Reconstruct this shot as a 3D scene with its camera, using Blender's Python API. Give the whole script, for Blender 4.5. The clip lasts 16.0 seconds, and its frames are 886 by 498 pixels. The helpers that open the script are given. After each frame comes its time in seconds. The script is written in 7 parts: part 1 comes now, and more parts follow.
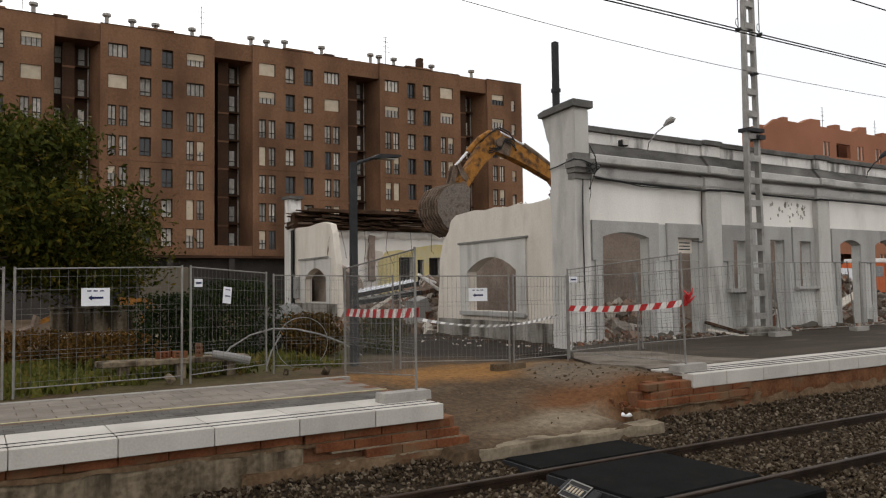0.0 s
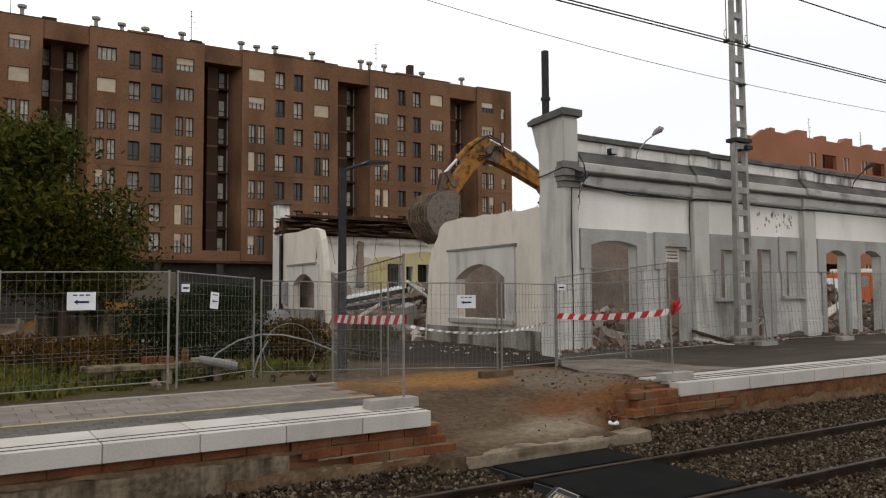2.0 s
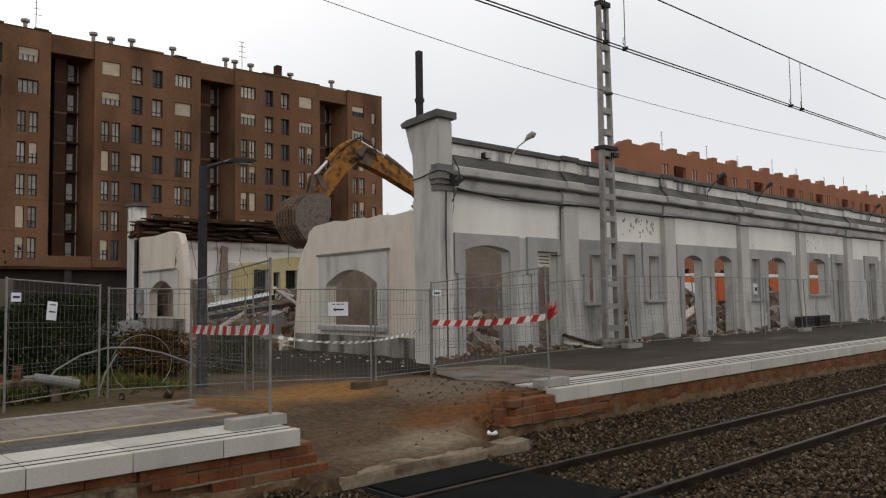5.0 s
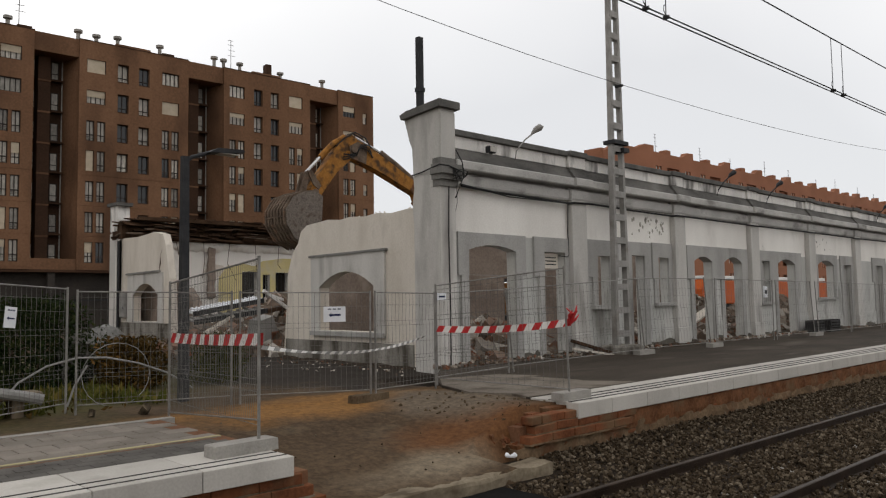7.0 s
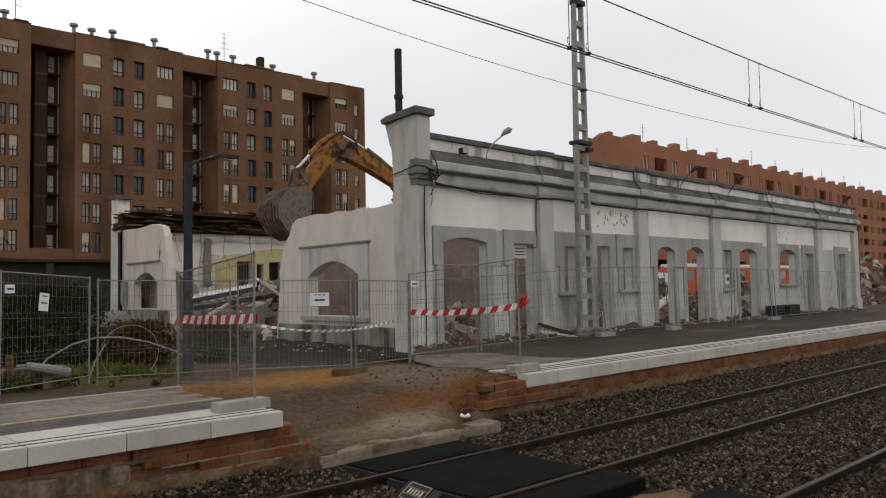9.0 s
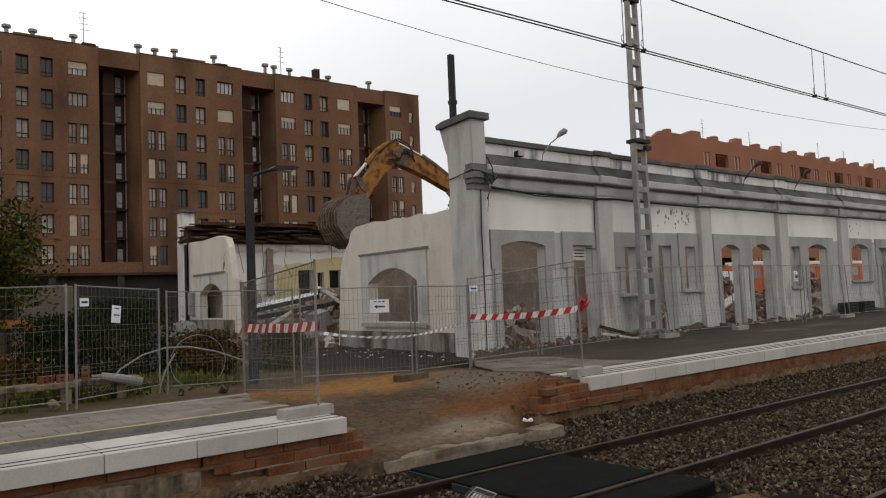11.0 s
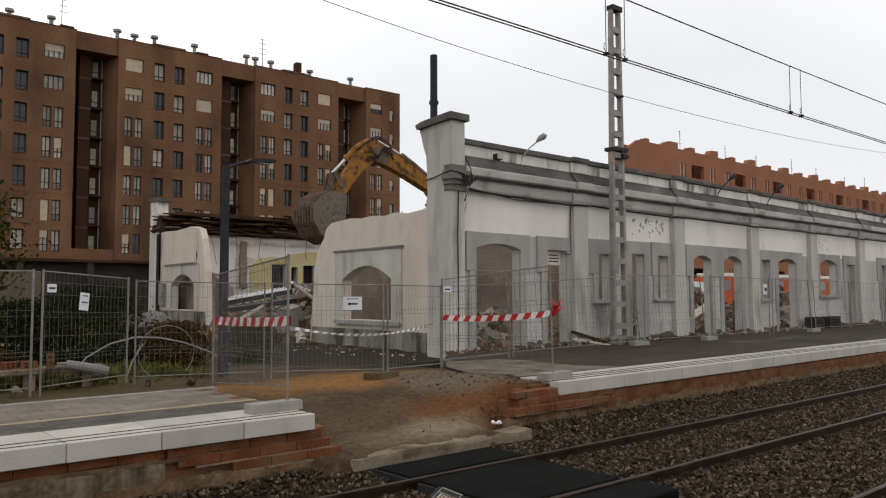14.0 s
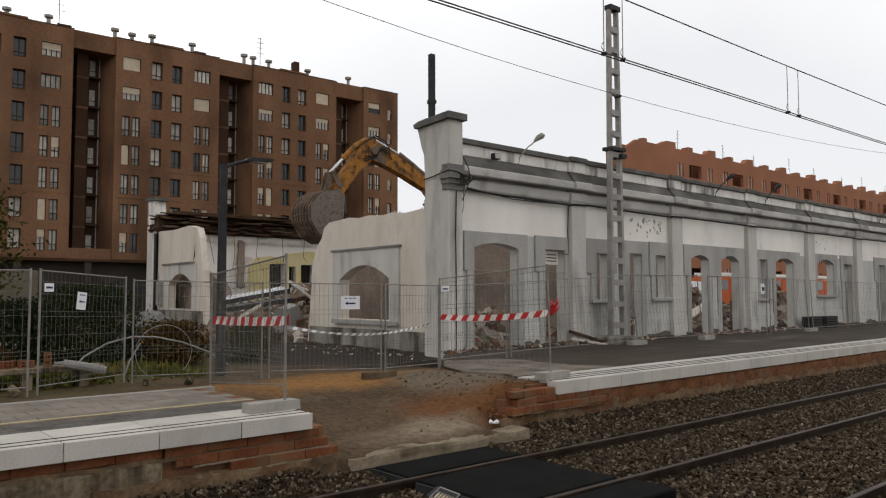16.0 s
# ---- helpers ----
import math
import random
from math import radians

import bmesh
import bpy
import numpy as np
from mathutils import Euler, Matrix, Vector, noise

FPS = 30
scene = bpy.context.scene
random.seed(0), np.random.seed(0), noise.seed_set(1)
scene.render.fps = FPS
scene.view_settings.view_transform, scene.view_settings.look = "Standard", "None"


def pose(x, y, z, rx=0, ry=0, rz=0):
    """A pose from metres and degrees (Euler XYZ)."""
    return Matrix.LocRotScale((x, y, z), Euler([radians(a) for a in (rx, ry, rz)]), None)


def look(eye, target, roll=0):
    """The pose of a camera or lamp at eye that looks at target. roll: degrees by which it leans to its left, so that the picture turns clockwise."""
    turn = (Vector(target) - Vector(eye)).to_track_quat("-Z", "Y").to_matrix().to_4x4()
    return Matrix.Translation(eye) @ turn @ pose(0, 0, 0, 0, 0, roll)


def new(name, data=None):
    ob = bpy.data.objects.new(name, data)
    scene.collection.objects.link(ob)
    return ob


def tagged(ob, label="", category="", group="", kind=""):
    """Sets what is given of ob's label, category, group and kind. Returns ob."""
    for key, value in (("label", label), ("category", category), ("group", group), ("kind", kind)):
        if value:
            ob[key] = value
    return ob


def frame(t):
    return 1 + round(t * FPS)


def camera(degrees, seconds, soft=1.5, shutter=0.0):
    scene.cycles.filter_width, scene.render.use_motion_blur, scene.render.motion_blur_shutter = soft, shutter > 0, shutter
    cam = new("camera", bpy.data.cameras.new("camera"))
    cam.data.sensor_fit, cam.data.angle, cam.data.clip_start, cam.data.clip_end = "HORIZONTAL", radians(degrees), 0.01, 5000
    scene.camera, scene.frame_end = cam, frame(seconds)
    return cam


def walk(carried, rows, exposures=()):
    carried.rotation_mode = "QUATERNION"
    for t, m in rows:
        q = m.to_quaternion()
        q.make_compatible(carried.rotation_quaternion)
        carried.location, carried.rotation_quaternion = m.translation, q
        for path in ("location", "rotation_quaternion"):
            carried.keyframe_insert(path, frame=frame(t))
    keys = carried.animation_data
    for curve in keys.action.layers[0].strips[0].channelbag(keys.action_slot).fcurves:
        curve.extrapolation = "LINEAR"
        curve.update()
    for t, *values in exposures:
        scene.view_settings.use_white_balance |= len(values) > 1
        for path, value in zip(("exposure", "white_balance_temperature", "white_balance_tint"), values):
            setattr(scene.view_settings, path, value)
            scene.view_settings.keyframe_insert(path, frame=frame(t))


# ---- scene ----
cam = camera(60.3, 16.0, soft=1.2)
ROWS = [
    (0, 0, 0, 1.5, -31.711, 2.902, 0.755),
    (0.5, 0, 0, 1.5, -31.35, 3.792, 0.54),
    (1, 0, 0, 1.5, -31.328, 3.977, 0.88),
    (1.5, 0, 0, 1.5, -30.813, 3.723, 0.721),
    (2, 0, 0, 1.5, -32.576, 3.412, 0.322),
    (2.5, 0, 0, 1.5, -38.287, 3.91, -0.274),
    (3, 0, 0, 1.5, -40.093, 4.014, 0.045),
    (3.5, 0, 0, 1.5, -39.899, 4.306, 0.423),
    (4, 0, 0, 1.5, -40.422, 4.517, 0.819),
    (4.2, 0, 0, 1.5, -40.82, 4.288, 0.814),
    (6.3, 0.993, 1.711, 1.542, -43.567, 3.729, 1),
    (6.5, 0.993, 1.711, 1.542, -43.597, 3.779, 1),
    (7, 0.986, 1.713, 1.538, -43.085, 3.945, 0.902),
    (7.2, 0.986, 1.713, 1.538, -43.345, 3.835, 0.902),
    (7.3, 0, 0, 1.5, -42.15, 3.65, 1.81),
    (7.5, 0, 0, 1.5, -42.102, 3.638, 1.872),
    (8, 0, 0, 1.5, -43.219, 3.284, 1.288),
    (8.2, 0, 0, 1.5, -43.655, 3.085, 1.045),
    (10.3, 0, 0, 1.5, -41.416, 3.461, 1.551),
    (10.5, 0, 0, 1.5, -39.951, 3.571, 1.835),
    (11, 0, 0, 1.5, -39.092, 3.53, 2.315),
    (11.5, 0, 0, 1.5, -39.41, 3.898, 1.969),
    (12, 0, 0, 1.5, -37.294, 3.421, 1.828),
    (12.5, 0, 0, 1.5, -37.01, 3.383, 2.281),
    (13, 0, 0, 1.5, -40.265, 3.868, 0.7),
    (13.5, 0, 0, 1.5, -40.522, 3.352, 0.206),
    (14, 0, 0, 1.5, -41.071, 3.496, 0.163),
    (14.5, 0, 0, 1.5, -39.452, 2.063, 0.589),
    (15, 0, 0, 1.5, -40.46, 3.526, 0.654),
    (15.5, 0, 0, 1.5, -40.715, 3.66, 0.502),
    (16, 0, 0, 1.5, -41.236, 3.457, 0.134),
]
walk(cam, [(t, pose(x, y, z, 90 + pitch, roll, yaw)) for t, x, y, z, yaw, pitch, roll in ROWS],
     exposures=[(0, 0.10), (1, 0.08), (2, 0.06), (3, -0.08), (4, -0.22), (8, -0.25), (11, -0.22), (14.5, -0.12), (16, -0.12)])

# ---- light: an overcast day ----
world = bpy.data.worlds.new("overcast")
scene.world = world
world.use_nodes = True
wn, wl = world.node_tree.nodes, world.node_tree.links
wn.clear()
sky = wn.new("ShaderNodeTexSky")
sky.sky_type, sky.sun_disc = "NISHITA", False
sky.sun_elevation, sky.sun_rotation = radians(36), radians(234)
sky_gain = wn.new("ShaderNodeMixRGB")
sky_gain.blend_type = "MULTIPLY"
sky_gain.inputs[0].default_value = 1.0
sky_gain.inputs[2].default_value = (0.10, 0.10, 0.10, 1)
cloud = wn.new("ShaderNodeTexNoise")
cloud.inputs["Scale"].default_value, cloud.inputs["Detail"].default_value = 1.6, 3.0
wtc, wdot, wramp = wn.new("ShaderNodeTexCoord"), wn.new("ShaderNodeVectorMath"), wn.new("ShaderNodeValToRGB")
wdot.operation = "DOT_PRODUCT"
wdot.inputs[1].default_value = Vector((-0.72, -0.55, 0.42)).normalized()
wadd = wn.new("ShaderNodeMath")
wadd.operation = "MULTIPLY_ADD"
wadd.inputs[1].default_value = 0.5
wblend = wn.new("ShaderNodeMath")
wblend.operation = "MULTIPLY_ADD"
wblend.inputs[1].default_value = 0.14
wl.new(wtc.outputs["Generated"], wdot.inputs[0])
wl.new(wdot.outputs["Value"], wadd.inputs[0])
wadd.inputs[2].default_value = 0.43
wl.new(cloud.outputs["Fac"], wblend.inputs[0])
wl.new(wadd.outputs[0], wblend.inputs[2])
wramp.color_ramp.elements[0].position, wramp.color_ramp.elements[0].color = 0.12, (1.0, 1.0, 1.012, 1)
wramp.color_ramp.elements[1].position, wramp.color_ramp.elements[1].color = 0.98, (0.94, 0.89, 0.845, 1)
mid_sky = wramp.color_ramp.elements.new(0.25)
mid_sky.color = (1.50, 1.48, 1.46, 1)
wl.new(wblend.outputs[0], wramp.inputs[0])
veil = wn.new("ShaderNodeMixRGB")
veil.inputs[0].default_value = 0.90
out_bg, out_world = wn.new("ShaderNodeBackground"), wn.new("ShaderNodeOutputWorld")
out_bg.inputs["Strength"].default_value = 1.0
wl.new(sky.outputs[0], sky_gain.inputs[1])
wl.new(sky_gain.outputs[0], veil.inputs[1])
wl.new(wramp.outputs[0], veil.inputs[2])
wl.new(veil.outputs[0], out_bg.inputs["Color"])
wl.new(out_bg.outputs[0], out_world.inputs[0])
sun = new("sun", bpy.data.lights.new("sun", "SUN"))
sun.data.energy, sun.data.angle, sun.data.color = 0.2, radians(45), (1.0, 0.97, 0.92)
sun.matrix_world = look((-34, -22, 34), (10, 14, 0))


# ---- materials ----
def surface(name, c1, c2, scale=3.0, rough=0.8, bump=0.2, fine=40.0, stain=None, metal=0.0, stretch=(1, 1, 1), tint=0.0, spec=0.12):
    """Two-scale noise colour with bump; stain = (colour, scale, amount, threshold); tint varies from object to object."""
    m = bpy.data.materials.new(name)
    m.use_nodes = True
    n, l = m.node_tree.nodes, m.node_tree.links
    b = n["Principled BSDF"]
    b.inputs["Roughness"].default_value, b.inputs["Metallic"].default_value = rough, metal
    b.inputs["Specular IOR Level"].default_value = spec
    geo, mp = n.new("ShaderNodeNewGeometry"), n.new("ShaderNodeMapping")
    mp.inputs["Scale"].default_value = stretch
    l.new(geo.outputs["Position"], mp.inputs["Vector"])
    big, small = n.new("ShaderNodeTexNoise"), n.new("ShaderNodeTexNoise")
    big.inputs["Scale"].default_value, big.inputs["Detail"].default_value = scale, 8
    small.inputs["Scale"].default_value, small.inputs["Detail"].default_value = fine, 7
    l.new(mp.outputs[0], big.inputs["Vector"])
    l.new(geo.outputs["Position"], small.inputs["Vector"])
    add = n.new("ShaderNodeMath")
    add.operation = "MULTIPLY_ADD"
    add.inputs[1].default_value = 0.40
    l.new(small.outputs["Fac"], add.inputs[0])
    half = n.new("ShaderNodeMath")
    half.operation = "MULTIPLY"
    half.inputs[1].default_value = 0.60
    l.new(big.outputs["Fac"], half.inputs[0])
    l.new(half.outputs[0], add.inputs[2])
    ramp = n.new("ShaderNodeValToRGB")
    ramp.color_ramp.elements[0].position, ramp.color_ramp.elements[0].color = 0.36, (*c1, 1)
    ramp.color_ramp.elements[1].position, ramp.color_ramp.elements[1].color = 0.64, (*c2, 1)
    l.new(add.outputs[0], ramp.inputs[0])
    col = ramp.outputs[0]
    if stain:
        sc, sscale, amount, cut = stain
        st = n.new("ShaderNodeTexNoise")
        st.inputs["Scale"].default_value, st.inputs["Detail"].default_value = sscale, 8
        l.new(mp.outputs[0], st.inputs["Vector"])
        sr = n.new("ShaderNodeValToRGB")
        sr.color_ramp.elements[0].position, sr.color_ramp.elements[0].color = cut, (0, 0, 0, 1)
        sr.color_ramp.elements[1].position, sr.color_ramp.elements[1].color = cut + 0.16, (amount, amount, amount, 1)
        l.new(st.outputs["Fac"], sr.inputs[0])
        mx = n.new("ShaderNodeMixRGB")
        mx.inputs[2].default_value = (*sc, 1)
        l.new(sr.outputs[0], mx.inputs[0])
        l.new(col, mx.inputs[1])
        col = mx.outputs[0]
    if tint:
        info, hsv = n.new("ShaderNodeObjectInfo"), n.new("ShaderNodeHueSaturation")
        mr = n.new("ShaderNodeMapRange")
        mr.inputs["To Min"].default_value, mr.inputs["To Max"].default_value = 1 - tint, 1 + tint
        l.new(info.outputs["Random"], mr.inputs["Value"])
        l.new(mr.outputs[0], hsv.inputs["Value"])
        l.new(col, hsv.inputs["Color"])
        col = hsv.outputs[0]
    l.new(col, b.inputs["Base Color"])
    if bump:
        bp = n.new("ShaderNodeBump")
        bp.inputs["Strength"].default_value, bp.inputs["Distance"].default_value = bump, 0.02
        l.new(add.outputs[0], bp.inputs["Height"])
        l.new(bp.outputs[0], b.inputs["Normal"])
    return m


def leafy(name, c1, c2, c3):
    m = bpy.data.materials.new(name)
    m.use_nodes = True
    n, l = m.node_tree.nodes, m.node_tree.links
    b = n["Principled BSDF"]
    b.inputs["Roughness"].default_value, b.inputs["Specular IOR Level"].default_value = 0.85, 0.1
    geo, ramp = n.new("ShaderNodeNewGeometry"), n.new("ShaderNodeValToRGB")
    ramp.color_ramp.elements[0].color, ramp.color_ramp.elements[1].color = (*c1, 1), (*c3, 1)
    e = ramp.color_ramp.elements.new(0.6)
    e.color = (*c2, 1)
    nz, mx = n.new("ShaderNodeTexNoise"), n.new("ShaderNodeMath")
    nz.inputs["Scale"].default_value = 0.9
    mx.operation, mx.inputs[1].default_value = "MULTIPLY_ADD", 0.5
    hf = n.new("ShaderNodeMath")
    hf.operation, hf.inputs[1].default_value = "MULTIPLY", 0.55
    l.new(geo.outputs["Position"], nz.inputs["Vector"])
    l.new(nz.outputs["Fac"], hf.inputs[0])
    l.new(geo.outputs["Random Per Island"], mx.inputs[0])
    l.new(hf.outputs[0], mx.inputs[2])
    l.new(mx.outputs[0], ramp.inputs[0])
    l.new(ramp.outputs[0], b.inputs["Base Color"])
    return m


def islands(name, cols, rough=0.85):
    """Loose pieces of one mesh, each with a shade of its own."""
    m = bpy.data.materials.new(name)
    m.use_nodes = True
    n, l = m.node_tree.nodes, m.node_tree.links
    b = n["Principled BSDF"]
    b.inputs["Roughness"].default_value, b.inputs["Specular IOR Level"].default_value = rough, 0.08
    geo, ramp = n.new("ShaderNodeNewGeometry"), n.new("ShaderNodeValToRGB")
    ramp.color_ramp.interpolation = "LINEAR"
    els = ramp.color_ramp.elements
    els[0].color, els[1].color = (*cols[0], 1), (*cols[-1], 1)
    for i, c in enumerate(cols[1:-1], 1):
        els.new(i / (len(cols) - 1)).color = (*c, 1)
    l.new(geo.outputs["Random Per Island"], ramp.inputs[0])
    l.new(ramp.outputs[0], b.inputs["Base Color"])
    return m


def glass(name, tint=(0.02, 0.025, 0.03), rough=0.05):
    m = bpy.data.materials.new(name)
    m.use_nodes = True
    b = m.node_tree.nodes["Principled BSDF"]
    b.inputs["Base Color"].default_value, b.inputs["Roughness"].default_value = (*tint, 1), rough
    b.inputs["Specular IOR Level"].default_value = 0.5
    return m


WHITE = surface("white_plaster", (0.70, 0.68, 0.645), (0.86, 0.845, 0.81), 0.8, 0.9, 0.15, 25, ((0.42, 0.40, 0.37), 1.1, 0.5, 0.60), stretch=(1, 1, 0.35))
CREAM = surface("cream_plaster", (0.55, 0.505, 0.44), (0.71, 0.665, 0.60), 1.4, 0.9, 0.15, 25, ((0.30, 0.265, 0.22), 1.4, 0.55, 0.59), stretch=(1, 1, 0.35))
GREY = surface("grey_render", (0.27, 0.268, 0.258), (0.43, 0.425, 0.41), 1.3, 0.9, 0.25, 30, ((0.15, 0.145, 0.135), 1.0, 0.6, 0.58), stretch=(1, 1, 0.3))
PIER = surface("pier_render", (0.44, 0.432, 0.41), (0.61, 0.596, 0.57), 1.0, 0.9, 0.25, 30, ((0.20, 0.19, 0.175), 1.2, 0.7, 0.55), stretch=(1, 1, 0.25))
SOOT = surface("weathered_cornice", (0.14, 0.137, 0.13), (0.27, 0.265, 0.25), 1.6, 0.95, 0.3, 30, ((0.07, 0.067, 0.062), 1.7, 0.8, 0.55), stretch=(0.6, 1, 1))
PARAPET = surface("stained_parapet", (0.58, 0.57, 0.55), (0.82, 0.80, 0.77), 1.4, 0.95, 0.25, 30, ((0.13, 0.125, 0.12), 2.2, 0.9, 0.52), stretch=(1, 1, 0.25))
CORNICE = surface("grey_cornice", (0.34, 0.335, 0.325), (0.56, 0.55, 0.53), 1.6, 0.95, 0.3, 30, ((0.13, 0.125, 0.115), 1.9, 0.7, 0.54), stretch=(0.5, 1, 1))
SLOPE = surface("blackened_slope", (0.060, 0.059, 0.056), (0.155, 0.15, 0.142), 1.8, 0.95, 0.3, 30, ((0.27, 0.262, 0.25), 1.6, 0.7, 0.60), stretch=(0.5, 1, 1))
COPING = surface("dark_coping", (0.07, 0.07, 0.068), (0.17, 0.165, 0.155), 2.0, 0.95, 0.3, 30)
SLAB = surface("pale_concrete_slab", (0.40, 0.38, 0.35), (0.52, 0.50, 0.465), 1.2, 0.8, 0.12, 40, ((0.27, 0.25, 0.22), 1.6, 0.5, 0.57), tint=0.06, stretch=(1, 1, 0.4))
OLDCON = surface("old_concrete", (0.075, 0.057, 0.037), (0.27, 0.22, 0.155), 3.6, 0.95, 0.9, 14, ((0.026, 0.020, 0.013), 4.0, 0.95, 0.48), stretch=(1, 1, 0.13))
BLOCK = surface("concrete_block", (0.23, 0.222, 0.205), (0.36, 0.345, 0.32), 3.0, 0.9, 0.3, 40)
PAVER = surface("grey_paver", (0.15, 0.132, 0.112), (0.24, 0.215, 0.187), 2.0, 0.85, 0.2, 50, tint=0.12)
PAVER_DARK = surface("dark_paver", (0.075, 0.07, 0.064), (0.13, 0.122, 0.112), 2.0, 0.85, 0.2, 50, tint=0.12)
ASPHALT = surface("platform_asphalt", (0.032, 0.026, 0.020), (0.068, 0.055, 0.043), 1.2, 0.85, 0.3, 60, ((0.135, 0.115, 0.094), 0.8, 0.65, 0.55), stretch=(0.35, 1, 1))
YELLOW = surface("yellow_line_paint", (0.34, 0.30, 0.16), (0.46, 0.415, 0.25), 4, 0.7, 0.1, 40)
GROOVE = surface("dark_groove", (0.025, 0.024, 0.022), (0.05, 0.048, 0.045), 4, 0.9, 0.0)
BRICK = surface("red_brick", (0.13, 0.046, 0.022), (0.25, 0.092, 0.043), 3.0, 0.9, 0.5, 30, ((0.155, 0.082, 0.044), 1.8, 0.92, 0.41), tint=0.2)
OLDBRICK = surface("dirty_orange_brick", (0.105, 0.038, 0.018), (0.205, 0.078, 0.036), 3.0, 0.95, 0.6, 26, ((0.145, 0.092, 0.052), 2.2, 0.9, 0.48), tint=0.15)
MUD = surface("crumbly_earth_mortar", (0.07, 0.048, 0.028), (0.16, 0.12, 0.078), 3.0, 0.95, 0.7, 20)
MORTAR = surface("mortar_bed", (0.12, 0.055, 0.030), (0.20, 0.105, 0.06), 3.0, 0.95, 0.4, 30)
RAILTOP = surface("worn_rail_steel", (0.022, 0.015, 0.011), (0.06, 0.040, 0.029), 3, 0.5, 0.2, 40, metal=0.6)
RUBBER = surface("black_rubber", (0.004, 0.004, 0.004), (0.009, 0.009, 0.009), 2.5, 0.8, 0.15, 60, ((0.016, 0.014, 0.011), 3.0, 0.6, 0.6), spec=0.04)
GALV = surface("galvanised_steel", (0.17, 0.165, 0.155), (0.29, 0.28, 0.265), 6, 0.5, 0.1, 60, metal=0.5)
MESHWIRE = surface("dull_mesh_wire", (0.12, 0.116, 0.11), (0.20, 0.195, 0.185), 6, 0.6, 0.0, metal=0.3)
MASTPAINT = surface("grey_mast_paint", (0.22, 0.215, 0.205), (0.36, 0.35, 0.335), 3, 0.6, 0.2, 40, ((0.16, 0.13, 0.1), 2.0, 0.6, 0.6), metal=0.2)
DARKSTEEL = surface("dark_steel", (0.022, 0.023, 0.026), (0.042, 0.043, 0.046), 4, 0.6, 0.1, 40)
CABLE = surface("black_cable", (0.018, 0.018, 0.019), (0.035, 0.035, 0.035), 5, 0.6, 0.0)
APTBRICK = surface("brown_apartment_brick", (0.132, 0.073, 0.043), (0.222, 0.124, 0.074), 0.3, 0.9, 0.1, 5, ((0.070, 0.040, 0.026), 0.20, 0.75, 0.52), stretch=(1, 1, 0.45), spec=0.05)
# Darker copy of APTBRICK; in the recesses the shade is put into this colour.
APTDARK = surface("dark_brick_and_recess_shade", (0.040, 0.024, 0.016), (0.075, 0.041, 0.026), 0.3, 0.9, 0.1, 9)
APTBASE = surface("dark_fill_and_overhang_shade", (0.03, 0.028, 0.026), (0.06, 0.052, 0.046), 0.4, 0.8, 0.1, 9)
WINFRAME = surface("dark_window_frame", (0.035, 0.03, 0.028), (0.06, 0.05, 0.045), 3, 0.5, 0.0)
WINWHITE = surface("pale_window_frame", (0.40, 0.38, 0.35), (0.5, 0.48, 0.45), 3, 0.5, 0.0)
GLASS = glass("window_glass")
CURTAIN = surface("drawn_curtain", (0.27, 0.26, 0.235), (0.56, 0.535, 0.48), 5, 0.6, 0.0, 3, stretch=(3, 1, 0.3), tint=0.4, spec=0.5)
BLIND = surface("cream_roller_blind", (0.42, 0.36, 0.27), (0.54, 0.47, 0.37), 2, 0.7, 0.0, tint=0.15)
ORANGEBRICK = surface("orange_brick", (0.255, 0.115, 0.068), (0.335, 0.152, 0.092), 0.2, 0.9, 0.1, 6)
# Near-black tone for the painted darkness inside the rear windows.
DARKVOID = surface("painted_deep_shadow", (0.02, 0.017, 0.015), (0.035, 0.03, 0.026), 1, 0.9, 0.0)
YELLOWWALL = surface("faded_yellow_plaster", (0.52, 0.44, 0.20), (0.64, 0.56, 0.30), 1.0, 0.9, 0.2, 20, ((0.5, 0.47, 0.40), 0.8, 0.8, 0.55))
TIMBER = surface("dark_broken_timber", (0.03, 0.018, 0.011), (0.085, 0.05, 0.031), 2.5, 0.95, 0.4, 20)
MACHINE = surface("worn_yellow_paint", (0.20, 0.085, 0.018), (0.36, 0.165, 0.035), 3.4, 0.65, 0.3, 18, ((0.055, 0.034, 0.021), 3.6, 0.92, 0.49))
MUDSTEEL = surface("muddy_bucket_steel", (0.075, 0.055, 0.042), (0.19, 0.143, 0.108), 3.0, 0.85, 0.6, 25, ((0.28, 0.15, 0.09), 2.5, 0.7, 0.58))
CHROME = surface("cylinder_rod", (0.5, 0.5, 0.5), (0.62, 0.62, 0.62), 3, 0.25, 0.0, metal=0.9)
LOWER = surface("lower_wall_render", (0.38, 0.385, 0.37), (0.56, 0.56, 0.54), 0.9, 0.9, 0.25, 25, ((0.17, 0.158, 0.14), 1.3, 0.7, 0.56), stretch=(1, 1, 0.4))
ORANGEPAINT = surface("orange_paint", (0.40, 0.08, 0.018), (0.50, 0.11, 0.024), 2, 0.5, 0.05)
REDTAPE = surface("red_tape", (0.40, 0.025, 0.028), (0.52, 0.045, 0.045), 5, 0.45, 0.0)
WHITETAPE = surface("white_tape", (0.66, 0.65, 0.63), (0.75, 0.74, 0.72), 5, 0.45, 0.0)
PAPER = surface("white_paper", (0.68, 0.70, 0.74), (0.76, 0.78, 0.82), 5, 0.7, 0.0)
INK = surface("dark_blue_ink", (0.015, 0.025, 0.07), (0.02, 0.03, 0.09), 5, 0.6, 0.0)
BARK = surface("tree_bark", (0.05, 0.036, 0.025), (0.10, 0.075, 0.052), 6, 0.95, 0.6, 40, stretch=(1, 1, 0.3))
